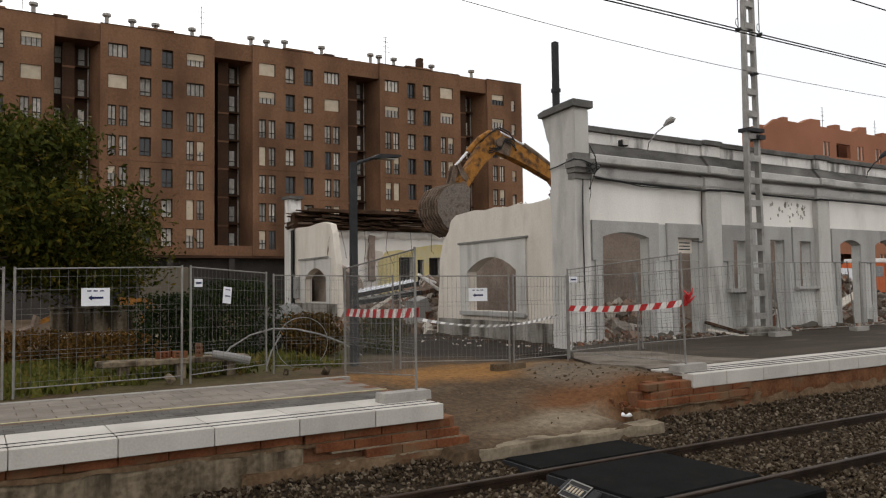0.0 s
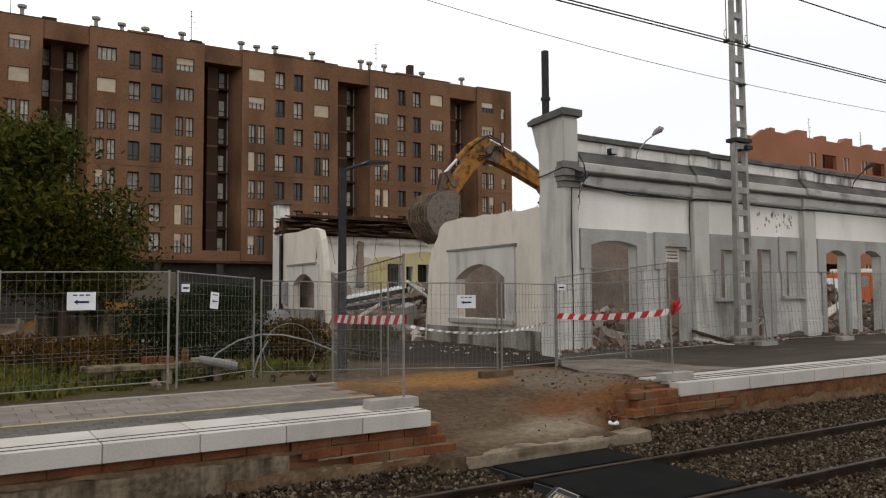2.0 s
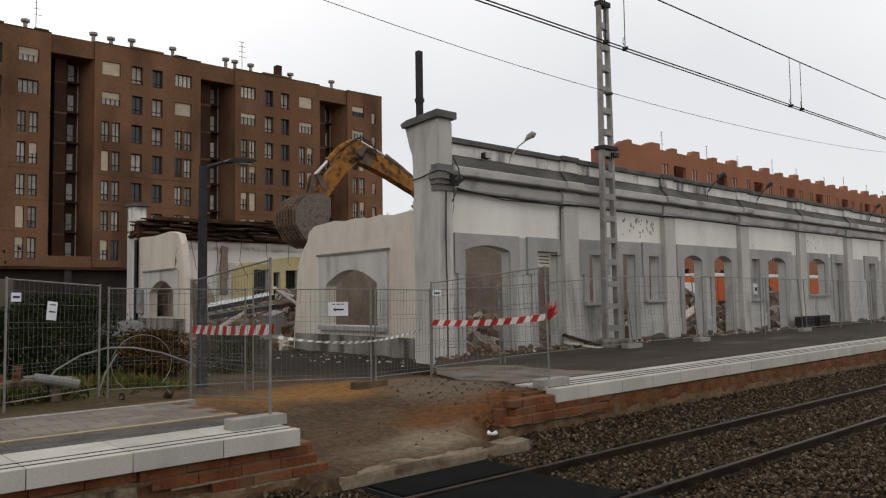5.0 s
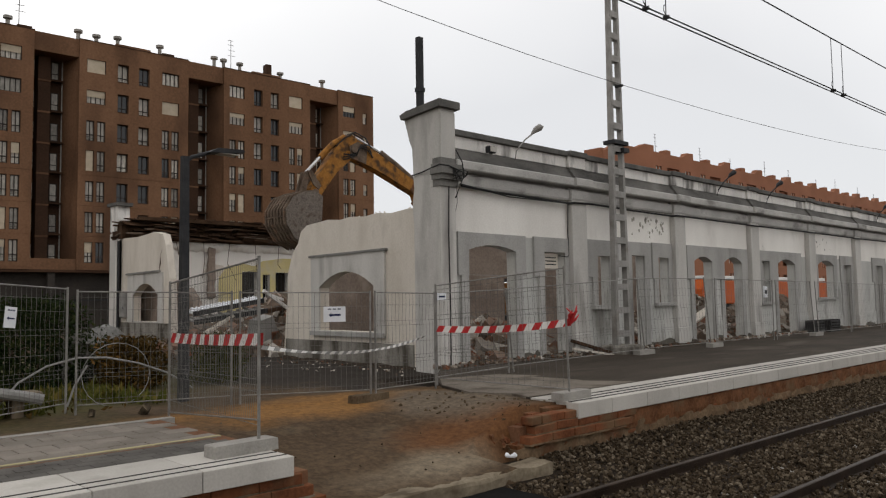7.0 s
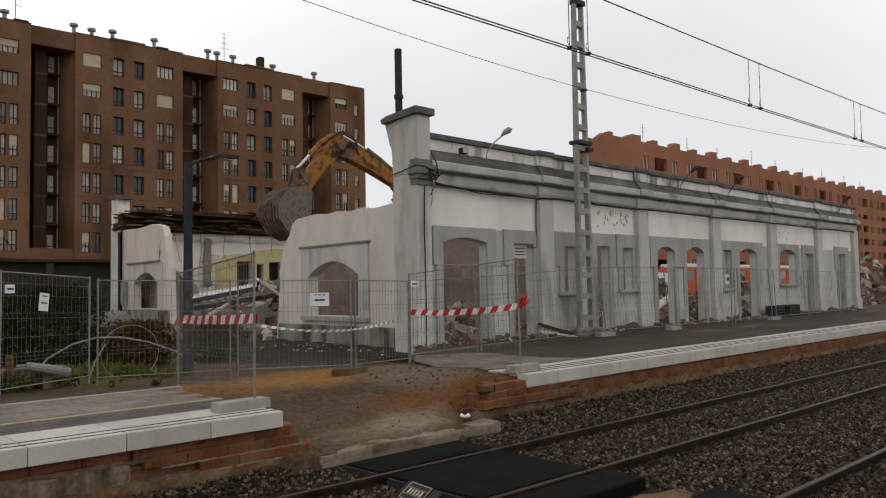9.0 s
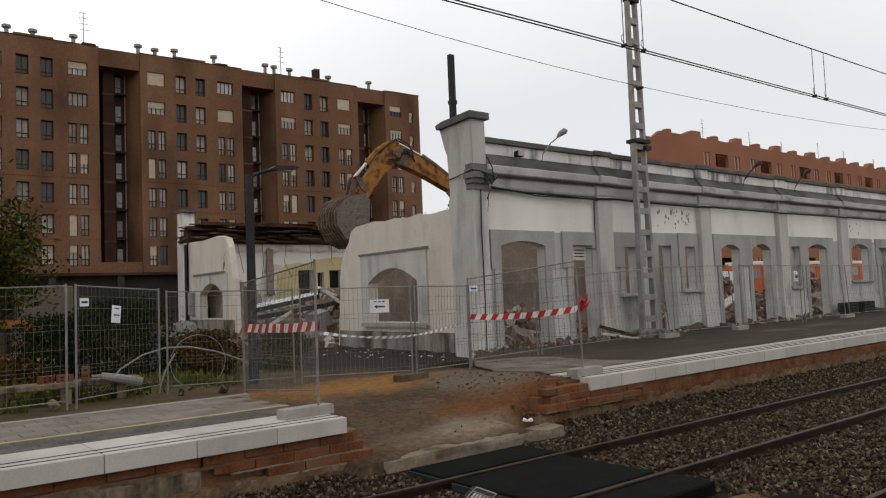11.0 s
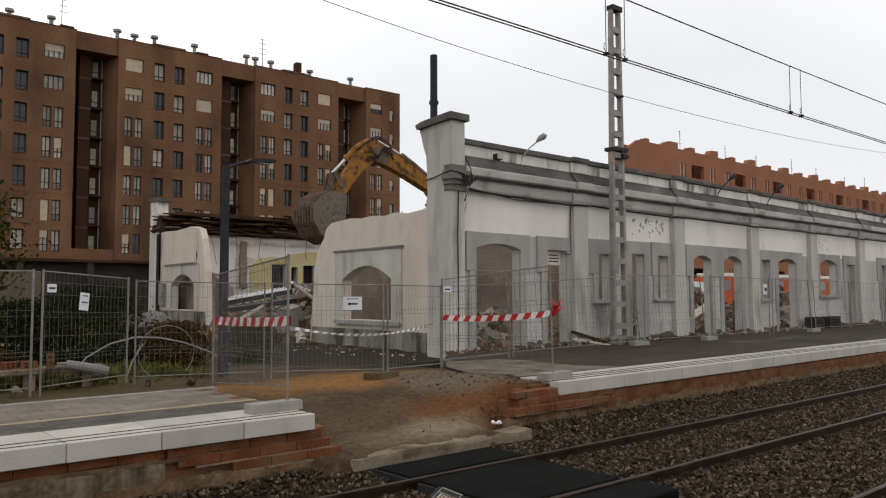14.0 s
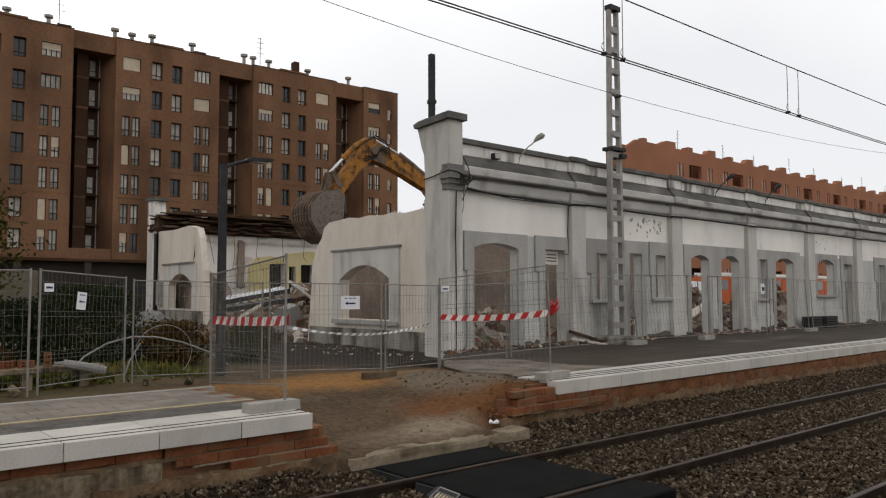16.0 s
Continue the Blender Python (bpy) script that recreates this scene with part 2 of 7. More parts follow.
LEAF = leafy("autumn_leaves", (0.011, 0.018, 0.003), (0.042, 0.048, 0.006), (0.165, 0.11, 0.011))
BUSHLEAF = leafy("rusty_shrub_leaves", (0.016, 0.014, 0.004), (0.062, 0.039, 0.010), (0.19, 0.095, 0.025))
AUTUMNLEAF = leafy("orange_brown_leaves", (0.036, 0.025, 0.007), (0.120, 0.066, 0.017), (0.27, 0.125, 0.03))
DARKLEAF = leafy("dark_hedge_leaves", (0.005, 0.010, 0.003), (0.014, 0.025, 0.006), (0.05, 0.055, 0.015))
GRASS = leafy("grass_blades", (0.040, 0.050, 0.010), (0.095, 0.100, 0.022), (0.21, 0.135, 0.036))
STONES = islands("ballast_stones", [(0.022, 0.016, 0.010), (0.041, 0.029, 0.018), (0.060, 0.044, 0.028), (0.084, 0.064, 0.043), (0.175, 0.143, 0.105)])
RUBBLE = islands("rubble_pieces", [(0.06, 0.045, 0.034), (0.16, 0.12, 0.09), (0.10, 0.075, 0.055), (0.20, 0.08, 0.045), (0.30, 0.26, 0.215), (0.13, 0.10, 0.078), (0.55, 0.52, 0.47)])
# Brown plaster tone, also the colour of hanging dust on the added walls.
DUST = surface("brown_plaster_and_hanging_dust", (0.19, 0.150, 0.125), (0.33, 0.268, 0.225), 1.0, 0.95, 0.4, 14, ((0.42, 0.355, 0.30), 1.2, 0.7, 0.56))
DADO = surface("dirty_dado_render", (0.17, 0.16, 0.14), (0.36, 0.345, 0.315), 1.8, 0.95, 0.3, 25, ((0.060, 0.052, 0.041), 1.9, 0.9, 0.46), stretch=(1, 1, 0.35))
CRUST = surface("muddy_mortar_crust", (0.085, 0.055, 0.031), (0.20, 0.138, 0.085), 3.0, 0.95, 0.7, 20, ((0.10, 0.042, 0.02), 2.2, 0.7, 0.55))
REDMUD = surface("orange_brown_mud", (0.085, 0.036, 0.016), (0.19, 0.088, 0.042), 2.6, 0.95, 0.8, 18, ((0.16, 0.11, 0.065), 3.0, 0.8, 0.55))
CRACK = surface("dark_crack", (0.05, 0.032, 0.022), (0.13, 0.065, 0.04), 8, 0.95, 0.3)
BEIGE = surface("pale_worn_concrete", (0.15, 0.122, 0.085), (0.29, 0.245, 0.18), 2.4, 0.92, 0.4, 20, ((0.075, 0.056, 0.036), 2.4, 0.9, 0.50), stretch=(0.5, 1, 1))
WORNCON = surface("worn_grey_concrete", (0.115, 0.098, 0.080), (0.215, 0.19, 0.16), 1.6, 0.9, 0.4, 24, ((0.070, 0.054, 0.040), 1.5, 0.8, 0.52))
DAMP = surface("mossy_damp_render", (0.060, 0.056, 0.044), (0.155, 0.145, 0.125), 3.0, 0.95, 0.4, 25, ((0.24, 0.23, 0.21), 2.4, 0.7, 0.56))
HOSE = surface("grey_pipe", (0.20, 0.198, 0.19), (0.31, 0.305, 0.295), 4, 0.6, 0.0)


def ground_material():
    m = surface("yard_ground", (0.052, 0.034, 0.020), (0.090, 0.062, 0.038), 1.0, 0.9, 0.5, 14, ((0.12, 0.092, 0.062), 0.8, 0.8, 0.55))
    n, l = m.node_tree.nodes, m.node_tree.links
    b = n["Principled BSDF"]
    base = b.inputs["Base Color"].links[0].from_socket
    geo, sep = n.new("ShaderNodeNewGeometry"), n.new("ShaderNodeSeparateXYZ")
    l.new(geo.outputs["Position"], sep.inputs[0])
    wob = n.new("ShaderNodeTexNoise")
    wob.inputs["Scale"].default_value, wob.inputs["Detail"].default_value = 0.9, 6

    def math(op, a, c, third=None):
        q = n.new("ShaderNodeMath")
        q.operation = op
        for i, v in enumerate((a, c) if third is None else (a, c, third)):
            if isinstance(v, (int, float)):
                q.inputs[i].default_value = v
            else:
                l.new(v, q.inputs[i])
        return q.outputs[0]
    l.new(geo.outputs["Position"], wob.inputs["Vector"])
    w = math("SUBTRACT", wob.outputs["Fac"], 0.5)

    def patch(cx, cy, rx, ry, soft, wobble):
        dx = math("DIVIDE", math("SUBTRACT", sep.outputs[0], cx), rx)
        dy = math("DIVIDE", math("SUBTRACT", sep.outputs[1], cy), ry)
        r = math("ADD", math("SQRT", math("ADD", math("MULTIPLY", dx, dx), math("MULTIPLY", dy, dy)), 0.0), math("MULTIPLY", w, wobble))
        q = n.new("ShaderNodeMapRange")
        q.inputs["From Min"].default_value, q.inputs["From Max"].default_value = 1 - soft, 1 + soft
        q.inputs["To Min"].default_value, q.inputs["To Max"].default_value = 1, 0
        l.new(r, q.inputs["Value"])
        return q.outputs[0]

    def lay(under, colour, fac):
        q = n.new("ShaderNodeMixRGB")
        l.new(fac, q.inputs[0])
        l.new(under, q.inputs[1])
        q.inputs[2].default_value = (*colour, 1)
        return q.outputs[0]
    c = base
    c = lay(c, (0.030, 0.025, 0.021), patch(11.5, 19.0, 3.6, 6.6, 0.2, 1.0))
    c = lay(c, (0.215, 0.110, 0.036), patch(8.0, 12.1, 2.3, 0.85, 0.45, 2.0))
    c = lay(c, (0.112, 0.051, 0.021), patch(8.9, 9.5, 1.1, 0.8, 0.5, 2.2))
    c = lay(c, (0.175, 0.142, 0.102), patch(7.6, 8.85, 1.0, 0.40, 0.5, 2.0))
    c = lay(c, (0.125, 0.099, 0.073), patch(9.7, 10.9, 1.0, 1.2, 0.35, 1.6))
    c = lay(c, (0.055, 0.056, 0.017), patch(1.5, 22.0, 8.0, 8.6, 0.15, 0.5))
    c = lay(c, (0.17, 0.14, 0.105), patch(2.6, 26.5, 4.2, 3.0, 0.3, 0.8))
    grit, gr, gm = n.new("ShaderNodeTexNoise"), n.new("ShaderNodeValToRGB"), n.new("ShaderNodeMixRGB")
    grit.inputs["Scale"].default_value, grit.inputs["Detail"].default_value, grit.inputs["Roughness"].default_value = 9.0, 9, 0.75
    gr.color_ramp.elements[0].position, gr.color_ramp.elements[0].color = 0.34, (0.62, 0.62, 0.62, 1)
    gr.color_ramp.elements[1].position, gr.color_ramp.elements[1].color = 0.66, (1.45, 1.43, 1.39, 1)
    gm.blend_type = "MULTIPLY"
    gm.inputs[0].default_value = 1.0
    l.new(geo.outputs["Position"], grit.inputs["Vector"])
    l.new(grit.outputs["Fac"], gr.inputs[0])
    l.new(c, gm.inputs[1])
    l.new(gr.outputs[0], gm.inputs[2])
    l.new(gm.outputs[0], b.inputs["Base Color"])
    return m


GROUND = ground_material()


# ---- helpers for shapes ----
def thing(name, label, category, group="", kind="", at=(0, 0, 0)):
    ob = new(name)
    ob.location = at
    ob.empty_display_size = 0.2
    return tagged(ob, label, category, group, kind)


def part(name, bm, material, parent=None, label="", smooth=False):
    me = bpy.data.meshes.new(name)
    bm.normal_update()
    bm.to_mesh(me)
    bm.free()
    me.materials.append(material)
    if smooth:
        for p in me.polygons:
            p.use_smooth = True
    ob = new(name, me)
    if parent:
        ob.parent = parent
    if label:
        ob["label"] = label
    return ob


def raw(name, verts, faces, material, parent=None, label=""):
    me = bpy.data.meshes.new(name)
    me.from_pydata([tuple(v) for v in verts], [], [tuple(f) for f in faces])
    me.materials.append(material)
    ob = new(name, me)
    if parent:
        ob.parent = parent
    if label:
        ob["label"] = label
    return ob


def box(bm, x0, x1, y0, y1, z0, z1, bevel=0.0, turn=None):
    r = bmesh.ops.create_cube(bm, size=1.0)
    m = Matrix.Translation(((x0 + x1) / 2, (y0 + y1) / 2, (z0 + z1) / 2)) @ Matrix.Diagonal((x1 - x0, y1 - y0, z1 - z0, 1))
    if turn is not None:
        m = turn @ m
    bmesh.ops.transform(bm, matrix=m, verts=r["verts"])
    if bevel:
        bmesh.ops.bevel(bm, geom=list({e for v in r["verts"] for e in v.link_edges}), offset=bevel, segments=1, affect="EDGES")
    return bm


def boxed(*a, **k):
    return box(bmesh.new(), *a, **k)


def tube(bm, pts, r, sides=6, caps=True):
    pts = [Vector(p) for p in pts]
    radii = r if isinstance(r, (list, tuple)) else [r] * len(pts)
    rings = []
    for i, p in enumerate(pts):
        d = (pts[min(i + 1, len(pts) - 1)] - pts[max(i - 1, 0)]).normalized()
        a = d.orthogonal().normalized() if abs(d.z) > 0.95 else d.cross(Vector((0, 0, 1))).normalized()
        b = d.cross(a)
        rings.append([bm.verts.new(p + radii[i] * (math.cos(2 * math.pi * k / sides) * a + math.sin(2 * math.pi * k / sides) * b)) for k in range(sides)])
    for q, s in zip(rings, rings[1:]):
        for k in range(sides):
            bm.faces.new((q[k], q[(k + 1) % sides], s[(k + 1) % sides], s[k]))
    if caps:
        bm.faces.new(rings[0][::-1])
        bm.faces.new(rings[-1])
    return bm


def tubed(pts, r, sides=6):
    return tube(bmesh.new(), pts, r, sides)


def prism(bm, outline, lo, hi, place):
    """An outline (u, v) pulled from depth lo to hi; place(u, v, w) gives the point."""
    a = [bm.verts.new(place(u, v, lo)) for u, v in outline]
    b = [bm.verts.new(place(u, v, hi)) for u, v in outline]
    bm.faces.new(a)
    bm.faces.new(b[::-1])
    for i in range(len(a)):
        j = (i + 1) % len(a)
        bm.faces.new((a[i], b[i], b[j], a[j]))
    bmesh.ops.recalc_face_normals(bm, faces=bm.faces[:])
    return bm


def holed(outer, holes, depth, place):
    """A wall from an outline with holes through it."""
    bm = bmesh.new()
    front = bmesh.new()
    for loop in [outer, *holes]:
        vs = [front.verts.new((u, 0, v)) for u, v in loop]
        for i in range(len(vs)):
            front.edges.new((vs[i], vs[(i + 1) % len(vs)]))
    bmesh.ops.triangle_fill(front, use_beauty=True, use_dissolve=False, edges=front.edges[:])
    front.verts.ensure_lookup_table()
    co = [v.co.copy() for v in front.verts]
    a = [bm.verts.new(place(c.x, c.z, 0)) for c in co]
    b = [bm.verts.new(place(c.x, c.z, depth)) for c in co]
    for f in front.faces:
        ids = [v.index for v in f.verts]
        bm.faces.new([a[i] for i in ids])
        bm.faces.new([b[i] for i in reversed(ids)])
    for e in front.edges:
        if len(e.link_faces) == 1:
            i, j = e.verts[0].index, e.verts[1].index
            bm.faces.new((a[i], a[j], b[j], b[i]))
    front.free()
    bmesh.ops.recalc_face_normals(bm, faces=bm.faces[:])
    return bm


def arch(u0, u1, v0, spring, rise, steps=8):
    pts = [(u0, v0), (u1, v0), (u1, spring)]
    for i in range(1, steps):
        k = i / steps
        pts.append((u1 + (u0 - u1) * k, spring + rise * (1 - (2 * k - 1) ** 2)))
    return pts + [(u0, spring)]


def gridwall(bm, us, vs, hole, w0, w1, place):
    """A wall of cells between the cuts us and vs, open where hole(i, j)."""
    cache = {}

    def vert(i, j, w):
        key = (i, j, w)
        if key not in cache:
            cache[key] = bm.verts.new(place(us[i], vs[j], w))
        return cache[key]
    nu, nv = len(us) - 1, len(vs) - 1
    solid = [[not hole(i, j) for j in range(nv)] for i in range(nu)]
    for i in range(nu):
        for j in range(nv):
            if not solid[i][j]:
                continue
            bm.faces.new([vert(i, j, w0), vert(i + 1, j, w0), vert(i + 1, j + 1, w0), vert(i, j + 1, w0)])
            bm.faces.new([vert(i, j + 1, w1), vert(i + 1, j + 1, w1), vert(i + 1, j, w1), vert(i, j, w1)])
            for di, dj, p, q in ((-1, 0, (i, j), (i, j + 1)), (1, 0, (i + 1, j + 1), (i + 1, j)), (0, -1, (i + 1, j), (i, j)), (0, 1, (i, j + 1), (i + 1, j + 1))):
                a, c = i + di, j + dj
                if not (0 <= a < nu and 0 <= c < nv and solid[a][c]):
                    bm.faces.new([vert(*p, w0), vert(*q, w0), vert(*q, w1), vert(*p, w1)])
    bmesh.ops.recalc_face_normals(bm, faces=bm.faces[:])
    return bm


def rough_block(x0, x1, y0, y1, z0, z1, step, amp, freq=2.2):
    """A worn block: a fine box whose faces and edges crumble."""
    nx, ny, nz = (max(1, int(round((b - a) / step))) for a, b in ((x0, x1), (y0, y1), (z0, z1)))
    bm = bmesh.new()
    cache = {}

    def vert(i, j, k):
        if (i, j, k) not in cache:
            p = Vector((x0 + (x1 - x0) * i / nx, y0 + (y1 - y0) * j / ny, z0 + (z1 - z0) * k / nz))
            edge = (i in (0, nx)) + (j in (0, ny)) + (k in (0, nz))
            q = noise.noise_vector(p * freq) * amp + noise.noise_vector(p * freq * 4) * amp * 0.5
            mid = Vector(((x0 + x1) / 2, (y0 + y1) / 2, (z0 + z1) / 2))
            pull = Vector((0, mid.y - p.y, mid.z - p.z)).normalized() * (amp * 1.2 * (0.5 + noise.noise(p * freq * 2)) if edge > 1 else 0.0)
            cache[(i, j, k)] = bm.verts.new(p + q + pull)
        return cache[(i, j, k)]
    for i in range(nx):
        for j in range(ny):
            for k in (0, nz):
                bm.faces.new([vert(i, j, k), vert(i + 1, j, k), vert(i + 1, j + 1, k), vert(i, j + 1, k)])
        for k in range(nz):
            for j in (0, ny):
                bm.faces.new([vert(i, j, k), vert(i + 1, j, k), vert(i + 1, j, k + 1), vert(i, j, k + 1)])
    for j in range(ny):
        for k in range(nz):
            for i in (0, nx):
                bm.faces.new([vert(i, j, k), vert(i, j + 1, k), vert(i, j + 1, k + 1), vert(i, j, k + 1)])
    bmesh.ops.recalc_face_normals(bm, faces=bm.faces[:])
    return bm


rng = np.random.default_rng(7)
CUBE = np.array([(x, y, z) for z in (-1, 1) for x, y in ((-1, -1), (1, -1), (1, 1), (-1, 1))], float)
CUBE_FACES = np.array([(3, 2, 1, 0), (4, 5, 6, 7), (0, 1, 5, 4), (1, 2, 6, 5), (2, 3, 7, 6), (3, 0, 4, 7)])


def turns(k):
    q = rng.normal(size=(k, 4))
    q /= np.linalg.norm(q, axis=1)[:, None]
    w, x, y, z = q.T
    return np.stack([np.stack([1 - 2 * (y * y + z * z), 2 * (x * y - z * w), 2 * (x * z + y * w)], 1),
                     np.stack([2 * (x * y + z * w), 1 - 2 * (x * x + z * z), 2 * (y * z - x * w)], 1),
                     np.stack([2 * (x * z - y * w), 2 * (y * z + x * w), 1 - 2 * (x * x + y * y)], 1)], 1)


def lumps(name, centres, sizes, material, parent=None, label=""):
    """Many angular stones, joined; sizes is (k, 3) half extents."""
    k = len(centres)
    v = CUBE[None] * (1 + rng.uniform(-0.35, 0.25, (k, 8, 3)))
    v = np.einsum("kij,kvj->kvi", turns(k), v * np.asarray(sizes)[:, None]) + np.asarray(centres)[:, None]
    f = (CUBE_FACES[None] + 8 * np.arange(k)[:, None, None]).reshape(-1, 4)
    return raw(name, v.reshape(-1, 3).tolist(), f.tolist(), material, parent, label)


def leaves(name, centres, size, material, parent=None, upright=0.0):
    """Many small folded leaves, joined."""
    k = len(centres)
    base = np.array([(0, -1, 0), (0.45, 0, 0.12), (0, 1, 0), (-0.45, 0, 0.12)], float)
    s = size * rng.uniform(0.6, 1.4, (k, 1, 1))
    r = turns(k)
    v = np.einsum("kij,vj->kvi", r, base) * s
    v[:, :, 2] *= 1 + upright
    v = v + np.asarray(centres)[:, None]
    f = (np.array([(0, 1, 2), (0, 2, 3)])[None] + 4 * np.arange(k)[:, None, None]).reshape(-1, 3)
    return raw(name, v.reshape(-1, 3).tolist(), f.tolist(), material, parent)


# ---- the ground and the two tracks ----
RAIL_Z = -0.7


def ground_height(x, y):
    if y < 8.25 or (x < 5.1 and y < 8.7) or (x > 9.3 and y < 9.0):
        return -1.0
    if (x < 5.05 and y < 11.95) or (x > 10.9 and y < 14.2):
        return -0.6
    ramp = -0.60 + 0.52 * min(max((y - 8.3) / 3.2, 0), 1)
    side = min(max((x - 8.1 - 0.15 * (y - 8.3)) / 1.3, 0), 1) if x > 7 else 0.0
    z = ramp + (-0.03 - ramp) * side
    if x > 8.4 and y < 9.1:
        z = -0.58 - 0.2 * min((x - 8.4) / 0.6, 1)
    if y > 12.3:
        z = -0.07
    z += 0.03 * noise.noise(Vector((x * 1.3, y * 1.3, 0))) + 0.014 * noise.noise(Vector((x * 6, y * 6, 3)))
    return z


gx = [-600, -200, -60, -20] + [-8 + 0.25 * i for i in range(100)] + [17.5 + i for i in range(40)] + [80, 150, 300, 900]
gy = [-600, -100, -20, -6, 0, 4, 8.2, 8.26] + [8.3 + 0.22 * i for i in range(40)] + [17.5 + 0.8 * i for i in range(30)] + [45, 55, 75, 120, 250, 900]
gv = [(x, y, ground_height(x, y)) for y in gy for x in gx]
gf = [(j * len(gx) + i, j * len(gx) + i + 1, (j + 1) * len(gx) + i + 1, (j + 1) * len(gx) + i) for j in range(len(gy) - 1) for i in range(len(gx) - 1)]
ground = tagged(raw("ground", gv, gf, GROUND), "bare trodden earth with sandy patches and grass", "ground", kind="structure")
for p in ground.data.polygons:
    p.use_smooth = True


def rail_y(y, x):
    return y - 0.012 * (x - 6)


bed_v, bed_f = [], []
bx = [-30 + 1.0 * i for i in range(170)]
by = [0.6, 1.2, 2.6, 4.5, 6.5, 7.6, 8.1, 8.55, 8.86]
for y in by:
    for x in bx:
        z = {8.86: -0.66, 8.55: -0.72, 8.1: -0.76, 7.6: -0.82, 0.6: -0.85}.get(y, -0.86)
        bed_v.append((x, y, z + 0.025 * noise.noise(Vector((x, y, 0)))))
for j in range(len(by) - 1):
    for i in range(len(bx) - 1):
        bed_f.append((j * len(bx) + i, j * len(bx) + i + 1, (j + 1) * len(bx) + i + 1, (j + 1) * len(bx) + i))
BEDMAT = surface("ballast_bed", (0.010, 0.007, 0.0045), (0.030, 0.021, 0.014), 14, 0.95, 0.8, 40)
bed = tagged(raw("track_bed", bed_v, bed_f, BEDMAT), "grey-brown crushed stone bed under the rails", "track bed", kind="structure")
k = 128000
cx = -7 + 40 * rng.random(k) ** 1.15
cy = rng.uniform(0.7, 8.8, k)
cz = np.where(cy > 7.6, -0.82 + (cy - 7.6) * 0.13, -0.845) + rng.uniform(-0.015, 0.03, k)
sz = rng.uniform(0.009, 0.025, (k, 3))
on_pad = ((cx > 5.83) & (cx < 7.9) & (cy < 8.12)) | ((cx > 5.55) & (cx < 9.0) & (cy > 8.12)) | ((cx < 5.5) & (cy > 8.5))
keep = ~on_pad
tagged(lumps("ballast", np.stack([cx, cy, cz], 1)[keep], sz[keep], STONES), "loose angular grey and brown ballast stones", "ballast", kind="stuff")


def rail(y):
    prof = [(-0.07, 0), (0.07, 0), (0.07, 0.012), (0.012, 0.035), (0.012, 0.105), (0.035, 0.115), (0.035, 0.15), (0.025, 0.158), (-0.025, 0.158), (-0.035, 0.15), (-0.035, 0.115), (-0.012, 0.105), (-0.012, 0.035), (-0.07, 0.012)]
    bm = prism(bmesh.new(), prof, -30, 130, lambda u, v, w: (w, rail_y(y, w) + u, RAIL_Z - 0.158 + v))
    return tagged(part("rail", bm, RAILTOP), "brown rusty steel rail on ballast", "rail", "running rails", "structure")


for y in (7.28, 5.60, 3.46, 1.79):
    rail(y)


def sleeper(x, y):
    bm = boxed(x - 0.12, x + 0.12, y - 1.3, y + 1.3, -1.02, -0.835, bevel=0.02)
    return tagged(part("sleeper", bm, BLOCK), "concrete sleeper almost buried in ballast", "sleeper", "sleepers", "structure")


for i in range(46):
    x = 9.4 + 0.6 * i
    sleeper(x, rail_y(6.44, x)).location.z = -0.028

# rubber crossing panels between and beside the rails
def crossing_panel(x0, x1, y0, y1, label):
    bm = boxed(x0, x1, y0, y1, -0.95, -0.705, bevel=0.02)
    t = thing("rubber_crossing", label, "level crossing", "rubber crossing mats")
    part("panel", bm, RUBBER, t)
    part("end_plate", boxed(x0 - 0.03, x0 - 0.004, y0 + 0.02, y1 - 0.02, -0.93, -0.73), DARKSTEEL, t)
    return t


crossing_panel(5.9, 7.92, 7.37, 8.1, "outer black rubber level-crossing panel beside the rail")
crossing_panel(5.86, 7.8, 5.68, 7.18, "inner black rubber level-crossing panel between the rails")
crossing_panel(5.86, 7.85, 4.91, 5.49, "outer black rubber level-crossing panel next to the second track")
crossing_panel(5.9, 7.92, 3.54, 4.12, "black rubber level-crossing panel of the second track")


# ---- platforms ----
def edge_slab(x0, x1, y, parent, mesh=None):
    bm = bmesh.new()
    box(bm, x0, x1, y, y + 0.93, -0.20, 0.0, bevel=0.006)
    t = part("edge_slab", bm, SLAB, parent)
    return t


left_platform = tagged(new("platform_left"), "platform with pale edge slabs, grey pavers and brick face", "platform", kind="structure")
for i in range(9):
    x1 = 5.24 - 0.983 * i
    x0 = 4.257 - 0.983 * i
    edge_slab(x0 + 0.004, x1 - 0.004, 8.5, left_platform)
for y in (8.62, 8.81):
    part("groove", boxed(-4.6, 5.22, y, y + 0.03, -0.01, 0.004), GROOVE, left_platform)
part("yellow_line", boxed(-4.7, 5.3, 10.20, 10.26, -0.02, 0.004), YELLOW, left_platform, "faded yellow painted safety line")
part("bed", boxed(-4.7, 5.35, 9.44, 12.15, -0.5, -0.012), MORTAR, left_platform)
part("kerb", boxed(-4.7, 5.55, 12.05, 12.2, -0.5, 0.0), BLOCK, left_platform)
right_platform = tagged(new("platform_right"), "platform with pale concrete edge and dark asphalt top over brick", "platform", kind="structure")
bm = boxed(10.30, 11.163, 8.75, 8.985, -0.24, 0.0, bevel=0.012)
box(bm, 10.30, 11.163, 8.98, 9.68, -0.055, 0.0)
part("edge_slab", bm, SLAB, right_platform)
